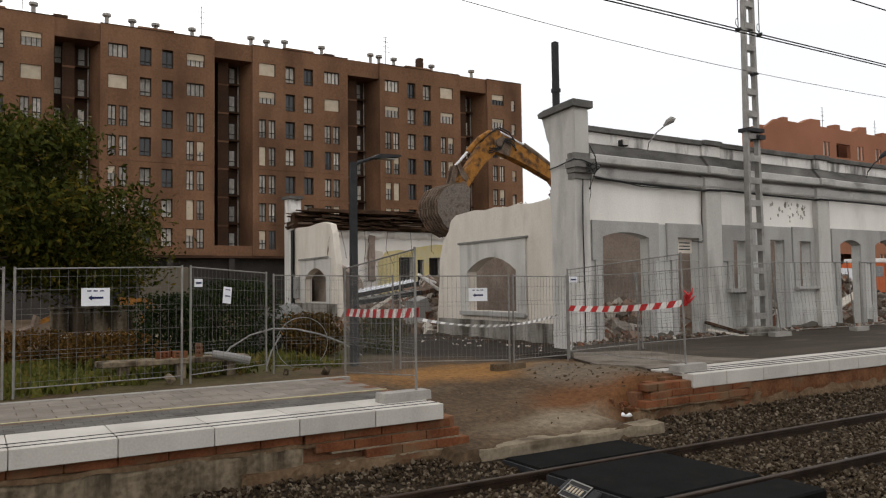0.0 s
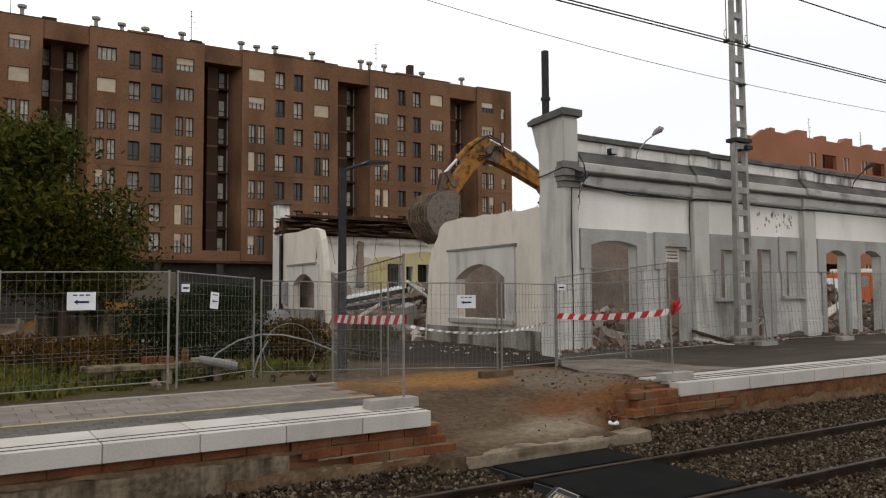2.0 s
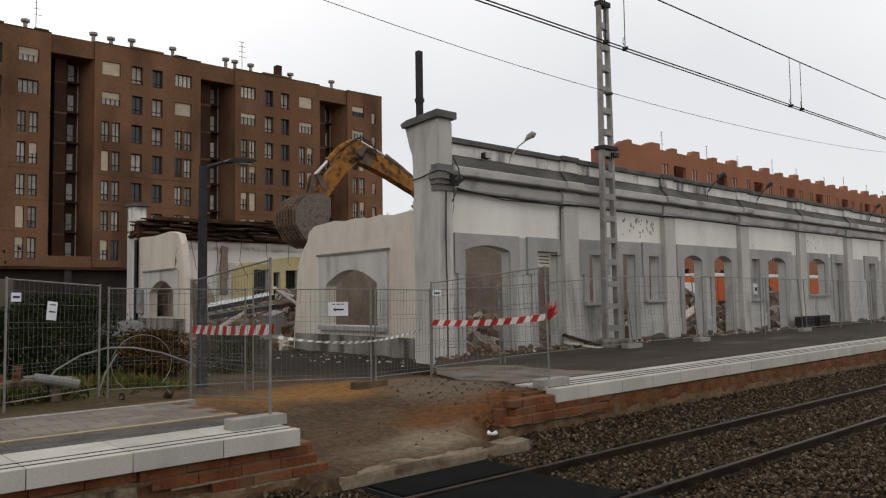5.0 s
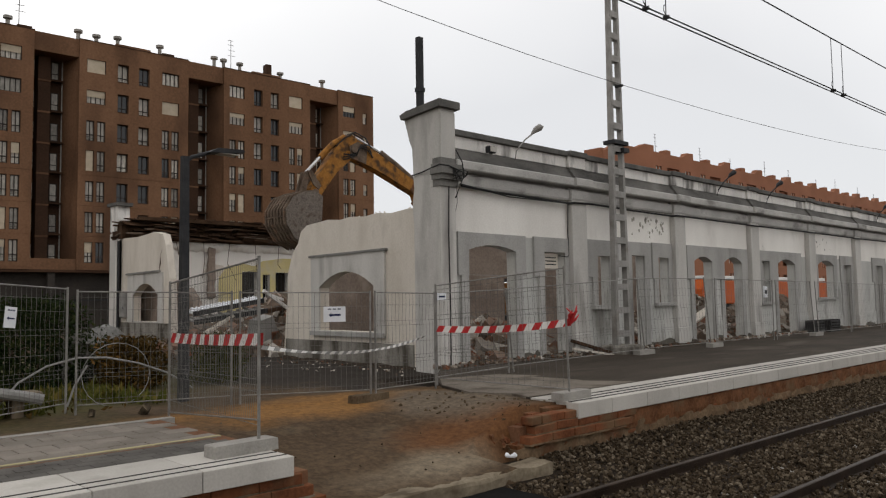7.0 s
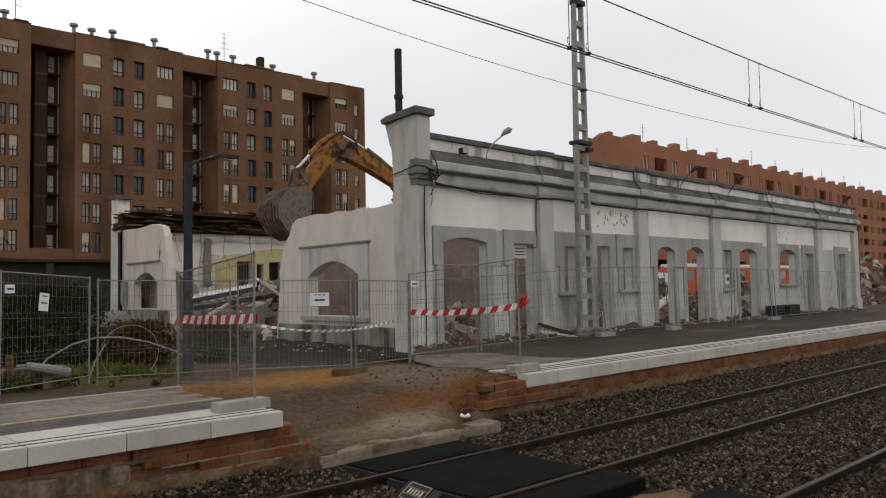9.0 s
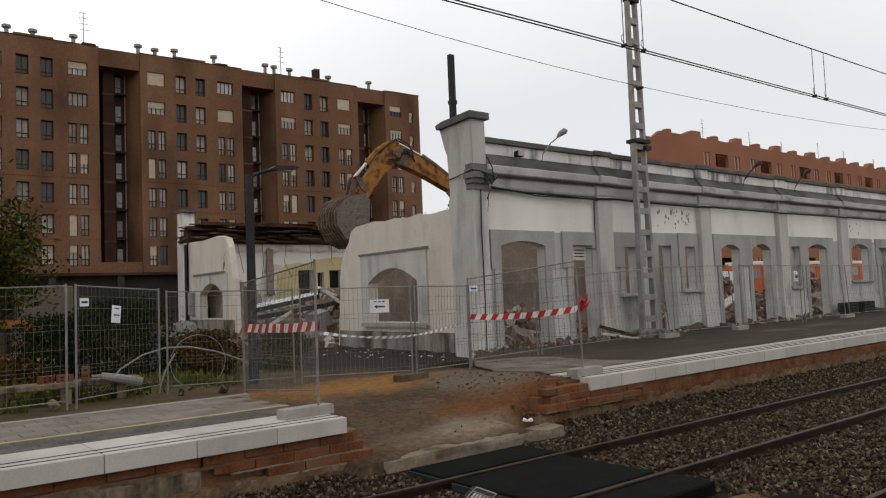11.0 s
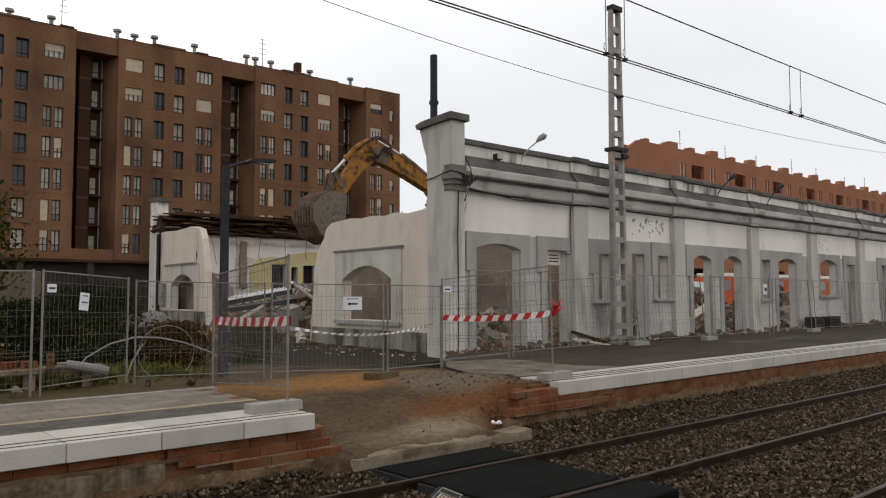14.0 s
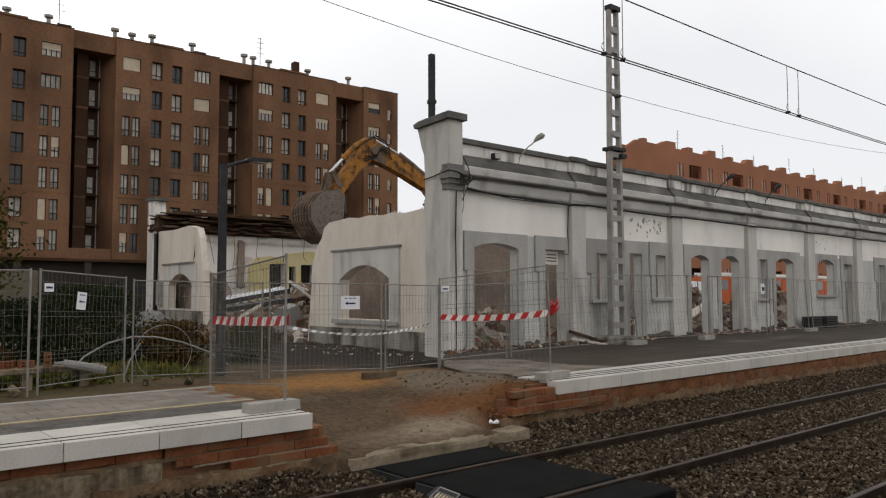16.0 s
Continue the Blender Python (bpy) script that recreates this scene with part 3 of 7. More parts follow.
for i in range(1, 48):
    x0 = 10.15 + 1.017 * i
    part("edge_slab", boxed(x0 + 0.004, x0 + 1.013, 8.75 + 0.004 * i, 9.68 + 0.004 * i, -0.24, 0.0, bevel=0.012), SLAB, right_platform)
bm = bmesh.new()
prism(bm, [(10.55, 12.0), (10.25, 11.0), (10.6, 10.3), (10.35, 9.75), (10.4, 9.69), (59, 9.85), (59, 14.6), (13, 14.6), (11.2, 12.9)], -0.5, -0.006, lambda u, v, w: (u, v, w + (0.0 if w < -0.1 else 0.10 * min(max((v - 11.5) / 3, 0), 1))))
part("asphalt_top", bm, ASPHALT, right_platform)
bm = bmesh.new()
prism(bm, [(10.22, 10.95), (10.55, 10.3), (10.38, 9.8), (12.1, 9.74), (13.4, 9.76), (12.9, 10.6), (13.3, 11.5), (12.6, 12.5), (11.2, 12.75), (10.6, 12.05)], -0.3, 0.002, lambda u, v, w: (u, v, w + (0.0 if w < -0.1 else 0.10 * min(max((v - 11.5) / 3, 0), 1))))
part("concrete_patch", bm, WORNCON, right_platform, "worn grey concrete at the platform's broken end")
for y in (8.88, 9.07, 9.27):
    part("groove", boxed(10.34, 58, y, y + 0.06, -0.01, 0.004, turn=pose(0, 0, 0, 0, 0, 0.22) @ pose(0, -0.035, 0)), GROOVE, right_platform)

# brick and concrete faces under the slabs
part("brick_backing", boxed(-4.7, 5.5, 8.66, 8.9, -0.62, -0.205), MORTAR, left_platform)
part("plinth", rough_block(-2.7, 3.35, 8.58, 8.92, -1.0, -0.345, 0.07, 0.028), OLDCON, left_platform, "stained mossy old concrete plinth")
part("plinth", rough_block(3.2, 5.55, 8.57, 8.92, -1.0, -0.58, 0.07, 0.035), OLDCON, left_platform, "stained mossy old concrete plinth")
part("brick_backing", boxed(9.15, 59, 8.92, 9.4, -0.75, -0.245), MORTAR, right_platform)
part("plinth", rough_block(9.0, 34, 8.79, 9.25, -1.0, -0.47, 0.13, 0.07), CRUST, right_platform, "crumbling old concrete footing")
crest = tagged(part("threshold_kerb", rough_block(5.6, 9.0, 8.22, 8.58, -0.97, -0.585, 0.06, 0.026, 1.6), BEIGE), "worn pale concrete kerb at the foot of the earth ramp", "kerb", kind="structure")

# the platform on the camera's side
near = tagged(part("platform_near", boxed(-40, 60, -6, 0.15, -1.0, -0.05), ASPHALT), "dark asphalt platform", "platform", kind="structure")

# ---- the half-demolished station building ----
FY, CX, SK = 14.4, 13.1, 0.04
station = thing("station_building", "half-demolished white station building with grey trim and open windows", "building")


def on_facade(u, v, w):
    return (u, FY + w, v)


DOORS = [(13.66, 15.33, 2.75, 0.13), (24.14, 25.34, 2.74, 0.16), (26.20, 27.53, 2.74, 0.20), (30.52, 32.12, 2.80, 0.18)]
PLAIN = [(16.44, 17.30, 0.1, 2.79), (20.49, 21.17, 0.1, 2.82), (37.34, 38.25, 0.1, 2.89), (41.6, 42.5, 0.1, 2.95)]
WINDOWS = [(18.78, 19.36, 1.36, 2.76), (21.95, 22.54, 1.40, 2.80), (29.13, 29.80, 1.34, 2.88)]
ARCHWIN = [(34.45, 36.20, 1.47, 2.84, 0.20)]
low_holes = [arch(a, b, 0.05, s, r) for a, b, s, r in DOORS] + [[(a, lo), (b, lo), (b, hi), (a, hi)] for a, b, lo, hi in PLAIN + WINDOWS] + [arch(a, b, lo, s, r) for a, b, lo, s, r in ARCHWIN]
part("lower_wall", holed([(13.1, -0.4), (44.2, -0.4), (44.2, 3.13), (13.1, 3.13)], low_holes, 0.27, on_facade), LOWER, station, "grey rendered lower wall")
part("upper_wall", boxed(13.1, 44.2, FY + 0.004, FY + 0.27, 3.132, 5.3), WHITE, station, "flaking white upper wall")
PIL = [17.50, 22.78, 28.08, 33.32, 38.60]
for x in PIL + [43.6]:
    bm = boxed(x, x + 0.65, FY - 0.18, FY + 0.01, -0.2, 4.24, bevel=0.015)
    part("pilaster", bm, PIER, station)
    part("pilaster_base", boxed(x - 0.05, x + 0.70, FY - 0.23, FY - 0.175, -0.2, 0.62, bevel=0.015), PIER, station)


def surround(lo, hi, top, cuts):
    """A raised grey surround over the openings of one bay."""
    outer = [(lo, 2.15), (lo, top), (hi, top), (hi, 2.15)]
    return holed(outer, cuts, 0.06, lambda u, v, w: (u, FY - 0.06 + w, v))


def cut(a, b, s, r):
    # the opening notched out of the surround
    return arch(a, b, 2.16, s, r)


def slot(q):
    return [(q[0], 2.16), (q[1], 2.16), (q[1], q[3]), (q[0], q[3])]


for lo, hi, top, cuts in [
        (13.31, 15.70, 3.16, [cut(*DOORS[0])]), (16.03, 17.48, 3.17, [slot(PLAIN[0])]),
        (18.30, 19.80, 3.20, [slot(WINDOWS[0])]), (20.10, 21.52, 3.22, [slot(PLAIN[1])]),
        (21.62, 22.76, 3.24, [slot(WINDOWS[1])]), (23.70, 27.96, 3.25, [cut(*DOORS[1]), cut(*DOORS[2])]),
        (28.80, 32.74, 3.26, [slot(WINDOWS[2]), cut(*DOORS[3])]),
        (34.05, 36.62, 3.28, [arch(34.45, 36.20, 2.16, 2.84, 0.20)]), (37.0, 38.56, 3.29, [slot(PLAIN[2])]),
        (41.1, 43.0, 3.32, [slot(PLAIN[3])])]:
    part("surround", surround(lo, hi, top, cuts), GREY, station)
for a, b, lo, hi in [(x[0], x[1], 0.0, 2.15) for x in DOORS] + [(x[0], x[1], 0.0, 2.15) for x in PLAIN] + [(x[0], x[1], x[2], 2.15) for x in WINDOWS + [y[:4] for y in ARCHWIN]]:
    for q in (a - 0.24, b):
        part("jamb", boxed(q, q + 0.24, FY - 0.05, FY + 0.004, lo, hi - 0.003), GREY, station)
for a, b, lo, *_ in WINDOWS + ARCHWIN:
    part("sill", boxed(a - 0.26, b + 0.26, FY - 0.14, FY + 0.2, lo - 0.11, lo + 0.002, bevel=0.01), GREY, station)
# dado, blank in the doorways
spans = [13.5] + [v for d in sorted(DOORS + PLAIN) for v in (d[0] - 0.24, d[1] + 0.24)] + [44.1]
for a, b in zip(spans[::2], spans[1::2]):
    if b - a > 0.1:
        part("dado", boxed(a, b, FY - 0.035, FY + 0.002, -0.2, 0.75, bevel=0.006), LOWER, station)
        n = max(3, int((b - a) / 0.12))
        rim = [(a + 0.01 + (b - a - 0.02) * i / n, 0.22 + 0.16 * noise.noise(Vector((a + i * 0.13, 2.0, 0))) + 0.09 * noise.noise(Vector((a + i * 0.7, 5.0, 0)))) for i in range(n + 1)]
        part("damp_base", prism(bmesh.new(), [(a + 0.01, -0.2)] + rim + [(b - 0.01, -0.2)], FY - 0.041, FY - 0.034, lambda u, v, w: (u, w, v)), DAMP, station, "dark mossy damp at the wall's foot")
# cornice and parapet, one run for each bay
MOULD = [(0.02, 4.20), (-0.10, 4.21), (-0.13, 4.26), (-0.14, 4.48), (-0.10, 4.50), (-0.005, 4.505), (-0.005, 4.565), (-0.29, 4.57), (-0.32, 4.60), (-0.32, 4.77), (-0.28, 4.80), (0.02, 4.80)]
WEATHER = [(0.02, 4.802), (-0.27, 4.802), (-0.10, 5.03), (-0.06, 5.10), (0.02, 5.12)]
runs = [13.1] + PIL + [44.3]


def cornice_run(a, b, out, raise_by):
    def place(u, v, w):
        return (w, FY + (u - out if u < 0 else u), v)
    part("cornice", prism(bmesh.new(), MOULD, a, b, place), CORNICE, station, "weathered grey moulded cornice")
    part("cornice_slope", prism(bmesh.new(), WEATHER, a, b, place), SLOPE, station, "blackened sloping top of the cornice")
    part("parapet", boxed(a, b, FY - 0.06 - out, FY + 0.4, 5.115, 5.40 + raise_by), PARAPET, station, "stained white parapet")
    part("coping", boxed(a - 0.01, b + 0.01, FY - 0.15 - out, FY + 0.48, 5.403 + raise_by, 5.545 + raise_by, bevel=0.015), COPING, station)


for i, (a, b) in enumerate(zip(runs, runs[1:])):
    cornice_run(a + (0.70 if i else 0), b - 0.06, 0.0, 0.0)
for x in PIL:
    cornice_run(x - 0.05, x + 0.69, 0.08, 0.015)

# corner pier
def on_gable(u, v, w):
    """u metres along the gable from the corner, v up, w inwards."""
    return (CX + SK * u + w, FY + u, v)


part("corner_pier", prism(bmesh.new(), [(-0.20, -0.3), (0.75, -0.3), (0.75, 3.3), (0.80, 3.8), (0.74, 4.15), (-0.20, 4.15)], -0.46, 0.02, on_gable), PIER, station, "grey rendered corner pier")
for lo, hi, o in ((4.15, 4.30, 0.05), (4.30, 4.42, 0.12), (4.42, 4.56, 0.20), (4.56, 4.66, 0.14), (4.66, 4.80, 0.06)):
    part("pier_capital", prism(bmesh.new(), [(-0.2 - o, lo), (0.02, lo), (0.02, hi), (-0.2 - o, hi)], -0.46 - 0.6 * o, 0.03 + 0.8 * o, on_gable), SOOT, station, "blackened moulded capital")
part("pier_block", prism(bmesh.new(), [(-0.195, 4.152), (0.74, 4.152), (0.80, 5.15), (0.90, 5.35), (0.98, 5.6), (1.08, 5.88), (-0.195, 5.95)], -0.455, 0.015, on_gable), PIER, station, "grey upper pier block with a broken back edge")
part("pier_panel", prism(bmesh.new(), [(-0.235, 4.80), (-0.194, 4.80), (-0.194, 5.86), (-0.235, 5.86)], -0.44, 0.0, on_gable), PIER, station)
part("pier_cap", prism(bmesh.new(), [(-0.32, 5.95), (1.10, 5.885), (1.15, 6.0), (0.9, 6.06), (-0.32, 6.12)], -0.56, 0.10, on_gable), COPING, station)
part("flue_post", boxed(12.72, 12.855, 14.95, 15.085, 5.9, 7.82), DARKSTEEL, station, "dark square steel flue post")
part("flue_collar", boxed(12.70, 12.875, 14.93, 15.105, 6.50, 6.60), DARKSTEEL, station)

# remains of the gable wall with its arched window
top = [(7.75, -0.3), (7.62, 0.9), (7.5, 1.7), (7.45, 2.5), (7.2, 3.05), (6.85, 3.35), (6.7, 3.68), (6.35, 3.84), (5.9, 3.86), (5.2, 3.90), (4.6, 3.84), (4.1, 3.88), (3.4, 3.82), (2.9, 3.86), (2.2, 3.80), (1.6, 3.84), (1.3, 3.8)]
gwin = arch(2.95, 5.62, 0.78, 1.98, 0.42)
part("gable_wall", holed([(0.3, -0.3)] + top[:-1] + [(0.3, 3.8)], [gwin], 0.30, on_gable), CREAM, station, "cream gable wall with a ragged broken top")
part("gable_surround", holed([(2.48, 0.7), (6.05, 0.7), (6.05, 2.86), (2.48, 2.86)], [arch(2.951, 5.619, 0.781, 1.98, 0.42)], 0.06, lambda u, v, w: on_gable(u, v, w - 0.06)), PIER, station, "grey raised surround")
part("gable_lintel", prism(bmesh.new(), [(2.4, 2.86), (6.12, 2.86), (6.12, 2.92), (2.4, 2.92)], -0.10, 0.02, on_gable), SOOT, station)
part("gable_sill", prism(bmesh.new(), [(2.5, 0.64), (6.02, 0.64), (6.02, 0.76), (2.5, 0.76)], -0.12, 0.3, on_gable), GREY, station)
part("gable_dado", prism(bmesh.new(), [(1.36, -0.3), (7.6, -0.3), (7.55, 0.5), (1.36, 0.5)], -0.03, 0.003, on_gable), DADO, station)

# far end of the gable: a standing stub and its corner pier
stub = [(16.65, -0.3), (23.3, -0.3), (23.3, 4.55), (22.2, 4.62), (20.5, 4.55), (18.6, 4.62), (17.6, 4.45), (17.3, 4.0), (17.1, 3.2), (16.9, 2.6), (16.8, 1.4)]
part("gable_stub", holed(stub, [arch(18.0, 20.9, 0.9, 2.0, 0.5)], 0.30, on_gable), CREAM, station, "pale broken stub of the gable wall")
part("stub_surround", holed([(17.5, 0.85), (21.6, 0.85), (21.6, 2.92), (17.5, 2.92)], [arch(18.001, 20.899, 0.901, 2.0, 0.5)], 0.06, lambda u, v, w: on_gable(u, v, w - 0.06)), PIER, station)
part("stub_lintel", prism(bmesh.new(), [(17.8, 2.92), (21.7, 2.92), (21.7, 3.0), (17.8, 3.0)], -0.12, 0.02, on_gable), SOOT, station)
# Darker strip added along the stub's foot to lower its tone.
part("stub_dark_strip", prism(bmesh.new(), [(16.75, -0.3), (22.55, -0.3), (22.55, 0.84), (16.78, 0.84)], -0.03, 0.003, on_gable), DADO, station)
# Brown wall added to close the view through the stub's arch.
part("added_inner_wall", holed([(31.0, -0.2), (36.9, -0.2), (36.9, 2.7), (34.5, 2.9), (32.6, 2.5), (31.2, 1.9)], [], 0.25, lambda u, v, w: (14.7 + w, u, v)), DUST, station, "added brown wall with a broken top, filling the view inside")
part("far_pier", prism(bmesh.new(), [(22.6, -0.3), (23.9, -0.3), (23.9, 4.9), (23.4, 5.0), (22.9, 4.7), (22.6, 4.55)], -0.12, 0.5, on_gable), PIER, station)
for u in (22.35, 22.5):
    part("wall_pipe", tubed([on_gable(u, 0.0, -0.2), on_gable(u, 2.2, -0.2), on_gable(u, 4.5, -0.2)], 0.035, 6), DARKSTEEL, station, "dark wall pipe")
part("far_pier_block", prism(bmesh.new(), [(22.9, 5.0), (23.8, 5.0), (23.8, 6.2), (22.8, 6.15), (22.7, 5.5)], -0.15, 0.4, on_gable), PARAPET, station)
part("far_pier_cap", prism(bmesh.new(), [(22.6, 6.15), (24.0, 6.2), (24.0, 6.35), (22.6, 6.3)], -0.25, 0.5, on_gable), COPING, station)

# rear wall with torn roof edge
RY = FY + 22.6


def on_rear(u, v, w):
    return (u, RY + w, v)


rear_windows = [(20.02, 20.96, 3.22), (21.20, 21.62, 3.08), (21.95, 22.78, 3.20)]
rear_holes = [[(a, 0.9), (b, 0.9), (b, h), (a, h)] for a, b, h in rear_windows] + [[(25.6, 0.2), (27.0, 0.2), (27.0, 2.7), (25.6, 2.7)]]
part("rear_wall", holed([(13.9, -0.3), (28.6, -0.3), (28.2, 1.6), (27.7, 2.6), (27.5, 4.6), (13.9, 4.6)], rear_holes, 0.45, on_rear), WHITE, station, "bare white inner face of the rear wall")
part("yellow_panel", holed([(18.7, 0.5), (24.8, 0.5), (24.8, 3.9), (22.4, 3.95), (21.2, 3.78), (20.7, 3.5), (20.1, 3.62), (19.2, 3.5), (18.75, 2.9)], rear_holes[:3], 0.02, lambda u, v, w: on_rear(u, v, w - 0.023)), YELLOWWALL, station, "faded yellow painted plaster")
for a, b, h in rear_windows:
    for q in (0.25, 0.5, 0.75):
        part("window_bar", tubed([(a + (b - a) * q, RY + 0.12, 0.9), (a + (b - a) * q, RY + 0.12, h)], 0.022, 5), DARKSTEEL, station)
    # Added dark sheet: the darkness inside the opening is painted on it.
    part("window_shadow_sheet", boxed(a - 0.05, b + 0.05, RY + 0.46, RY + 0.52, 0.85, h + 0.05), DARKVOID, station)
part("brick_stump", rough_block(18.12, 18.46, RY - 0.25, RY - 0.025, 1.9, 4.4, 0.14, 0.07, 2.6), DUST, station, "brown broken brick pier on the rear wall")
part("bare_patch", holed([(17.9, 3.1), (18.6, 2.9), (19.2, 3.0), (19.0, 3.5), (18.3, 3.6)], [], 0.015, lambda u, v, w: on_rear(u, v, w - 0.018)), CREAM, station, "bare cream patch of lost paint")
def roof_debris(k, x0, x1, y, z0, z1, long, material, label):
    """Splintered boards and tiles in loose, almost level layers."""
    vv, ff = [], []
    for _ in range(k):
        ln, d, h = rng.uniform(*long), rng.uniform(0.10, 0.45), rng.uniform(0.012, 0.045)
        m = pose(rng.uniform(x0, x1), y - rng.uniform(-0.25, 0.75), rng.uniform(z0, z1), rng.uniform(-14, 14), rng.normal(0, 3.0), rng.normal(0, 9))
        k0 = len(vv)
        vv += [tuple(m @ Vector((q[0] * ln / 2, q[1] * d / 2, q[2] * h))) for q in CUBE]
        ff += [tuple(int(q) + k0 for q in f) for f in CUBE_FACES]
    raw("roof_debris", vv, ff, material, station, label)["kind"] = "stuff"


TILES = islands("broken_roof_layers", [(0.020, 0.013, 0.009), (0.060, 0.035, 0.022), (0.035, 0.022, 0.015), (0.095, 0.055, 0.034), (0.045, 0.028, 0.019), (0.17, 0.13, 0.10)])
roof_debris(420, 14.2, 27.3, RY, 4.66, 5.50, (0.25, 1.5), TILES, "splintered boards and tiles of the torn roof edge")
roof_debris(60, 14.4, 27.2, RY, 5.46, 5.60, (1.0, 2.6), TILES, "long boards on top of the torn roof edge")
part("torn_roof_edge", boxed(13.9, 27.6, RY - 0.2, RY + 0.9, 4.6, 5.42), TIMBER, station, "torn brown roof edge of splintered timber and tile")
part("roof_edge_board", boxed(14.4, 27.7, RY - 0.95, RY - 0.7, 5.44, 5.60), TIMBER, station)
# torn plaster hanging below the roof edge
hv, hf, cols = [], [], 150
for i in range(cols + 1):
    x = 14.2 + 13.1 * i / cols
    drop = 0.42 + 0.22 * noise.noise(Vector((x * 0.9, 0, 2))) + 0.14 * noise.noise(Vector((x * 4.3, 0, 5)))
    for j in range(6):
        f = j / 5
        puff = 0.16 * abs(math.sin(2.6 * x + 0.8 * math.sin(1.7 * x))) * math.sin(math.pi * f) + 0.03 * noise.noise(Vector((x * 6, f * 3, 1)))
        hv.append((x, RY - 0.06 - puff - 0.05 * (1 - f), 4.62 - drop * f))
for i in range(cols):
    for j in range(5):
        k0 = i * 6 + j
        hf.append((k0, k0 + 1, k0 + 7, k0 + 6))
part_ob = raw("hanging_plaster", hv, hf, WHITE, station, "ragged white plaster and lining hanging under the roof edge")
for q in part_ob.data.polygons:
    q.use_smooth = True
for i in range(9):
    x = 15.0 + 1.4 * i
    part("hanging_lath", tubed([(x, RY - 0.3, 4.7), (x + rng.uniform(-0.4, 0.4), RY - 0.5, 3.6), (x + rng.uniform(-0.4, 0.4), RY - 0.6, rng.uniform(2.6, 3.4))], 0.013, 5), TIMBER, station)
part("partition", prism(bmesh.new(), [(0, -0.2), (1.4, -0.2), (1.1, 1.3), (0.7, 1.9), (0, 2.4)], 17.1, 17.45, lambda u, v, w: (w, RY - u, v)), DUST, station, "broken stub of an inner partition wall")
# inner floor slab and partitions behind the facade; brown ones added for hanging dust
part("added_inner_wall", holed([(15.4, -0.2), (30.4, -0.2), (30.2, 3.0), (28.6, 3.5), (26.0, 3.7), (23.6, 3.6), (22.3, 3.3), (20.9, 3.1), (19.6, 3.4), (18.0, 3.3), (16.8, 3.5), (15.9, 3.2), (15.3, 2.2)], [[(20.2, 0.3), (21.0, 0.3), (21.0, 2.3), (20.2, 2.3)]], 0.3, lambda u, v, w: (u, 19.2 + w, v)), DUST, station, "added brown wall with a broken top, filling the view inside")
for a, b, lo, hi in [(29.05, 29.9, 1.3, 2.95), (37.25, 38.35, 0.05, 3.0), (41.5, 42.6, 0.05, 3.0)]:
    part("blocked_opening", boxed(a, b, FY + 0.16, FY + 0.26, lo, hi), GREY, station)
# Added wall; its brown stands in for dust hanging behind the gable window.
part("added_inner_wall", holed([(19.0, -0.2), (24.6, -0.2), (24.4, 1.6), (23.4, 2.6), (22.0, 2.9), (20.4, 2.7), (19.0, 2.9)], [], 0.25, lambda u, v, w: (15.6 + w, u, v)), DUST, station, "added brown wall with a broken top, filling the view inside")


def crumbs(pts, k, spread, lo, hi, material, label):
    """Crumbled masonry sitting along a broken edge."""
    out = []
    pts = [np.array(p) for p in pts]
    for _ in range(k):
        i = rng.integers(len(pts) - 1)
        f = rng.random()
        out.append(pts[i] * (1 - f) + pts[i + 1] * f + rng.normal(0, spread, 3) * np.array((1, 1, 0.5)))
    lumps("broken_edge", np.array(out), rng.uniform(lo, hi, (k, 3)), material, station, label)["kind"] = "stuff"


crumbs([on_gable(u, v + 0.01, 0.25) for u, v in top[4:]], 70, 0.05, 0.008, 0.022, CREAM, "crumbling broken top of the gable wall")
crumbs([on_gable(u - 0.02, v, 0.25) for u, v in stub[5:]], 40, 0.04, 0.008, 0.022, CREAM, "crumbling broken edge of the stub wall")
crumbs([(15.3 + 0.1, 19.3, 2.6), (16.8, 19.3, 3.5), (19.6, 19.3, 3.4), (22.3, 19.3, 3.3), (23.1, 19.3, 2.9)], 130, 0.07, 0.03, 0.09, RUBBLE, "crumbling top of the added inner wall")
crumbs([on_gable(0.76, 4.3, -0.3), on_gable(0.80, 3.8, -0.3), on_gable(0.76, 3.4, -0.3)], 34, 0.05, 0.03, 0.08, BRICK, "exposed broken brick at the pier")

def flakes(x0, x1, z0, z1, k, material, label):
    """Irregular flaked patches standing just off the wall."""
    for _ in range(k):
        cx, cz, r = rng.uniform(x0, x1), rng.uniform(z0, z1), rng.uniform(0.012, 0.055)
        a0 = rng.uniform(0, 6)
        pts = [(cx + r * rng.uniform(0.5, 1.3) * math.cos(a0 + q * 0.9), cz + 1.4 * r * rng.uniform(0.5, 1.3) * math.sin(a0 + q * 0.9)) for q in range(7)]
        part("paint_flake", prism(bmesh.new(), pts, FY - 0.004, FY + 0.002, lambda u, v, w: (u, w, v)), material, station, label if _ == 0 else "")


def crack(pts, wide, place=on_gable):
    """A ragged crack: a thin dark sliver lying in the wall's face."""
    lower = [(u + 0.3 * wide * math.sin(5 * i), v - wide * (0.4 + 0.6 * abs(math.sin(2.3 * i)))) for i, (u, v) in enumerate(pts)]
    part("crack", prism(bmesh.new(), pts + lower[::-1], -0.006, 0.002, place), CRACK, station, "dark jagged crack")


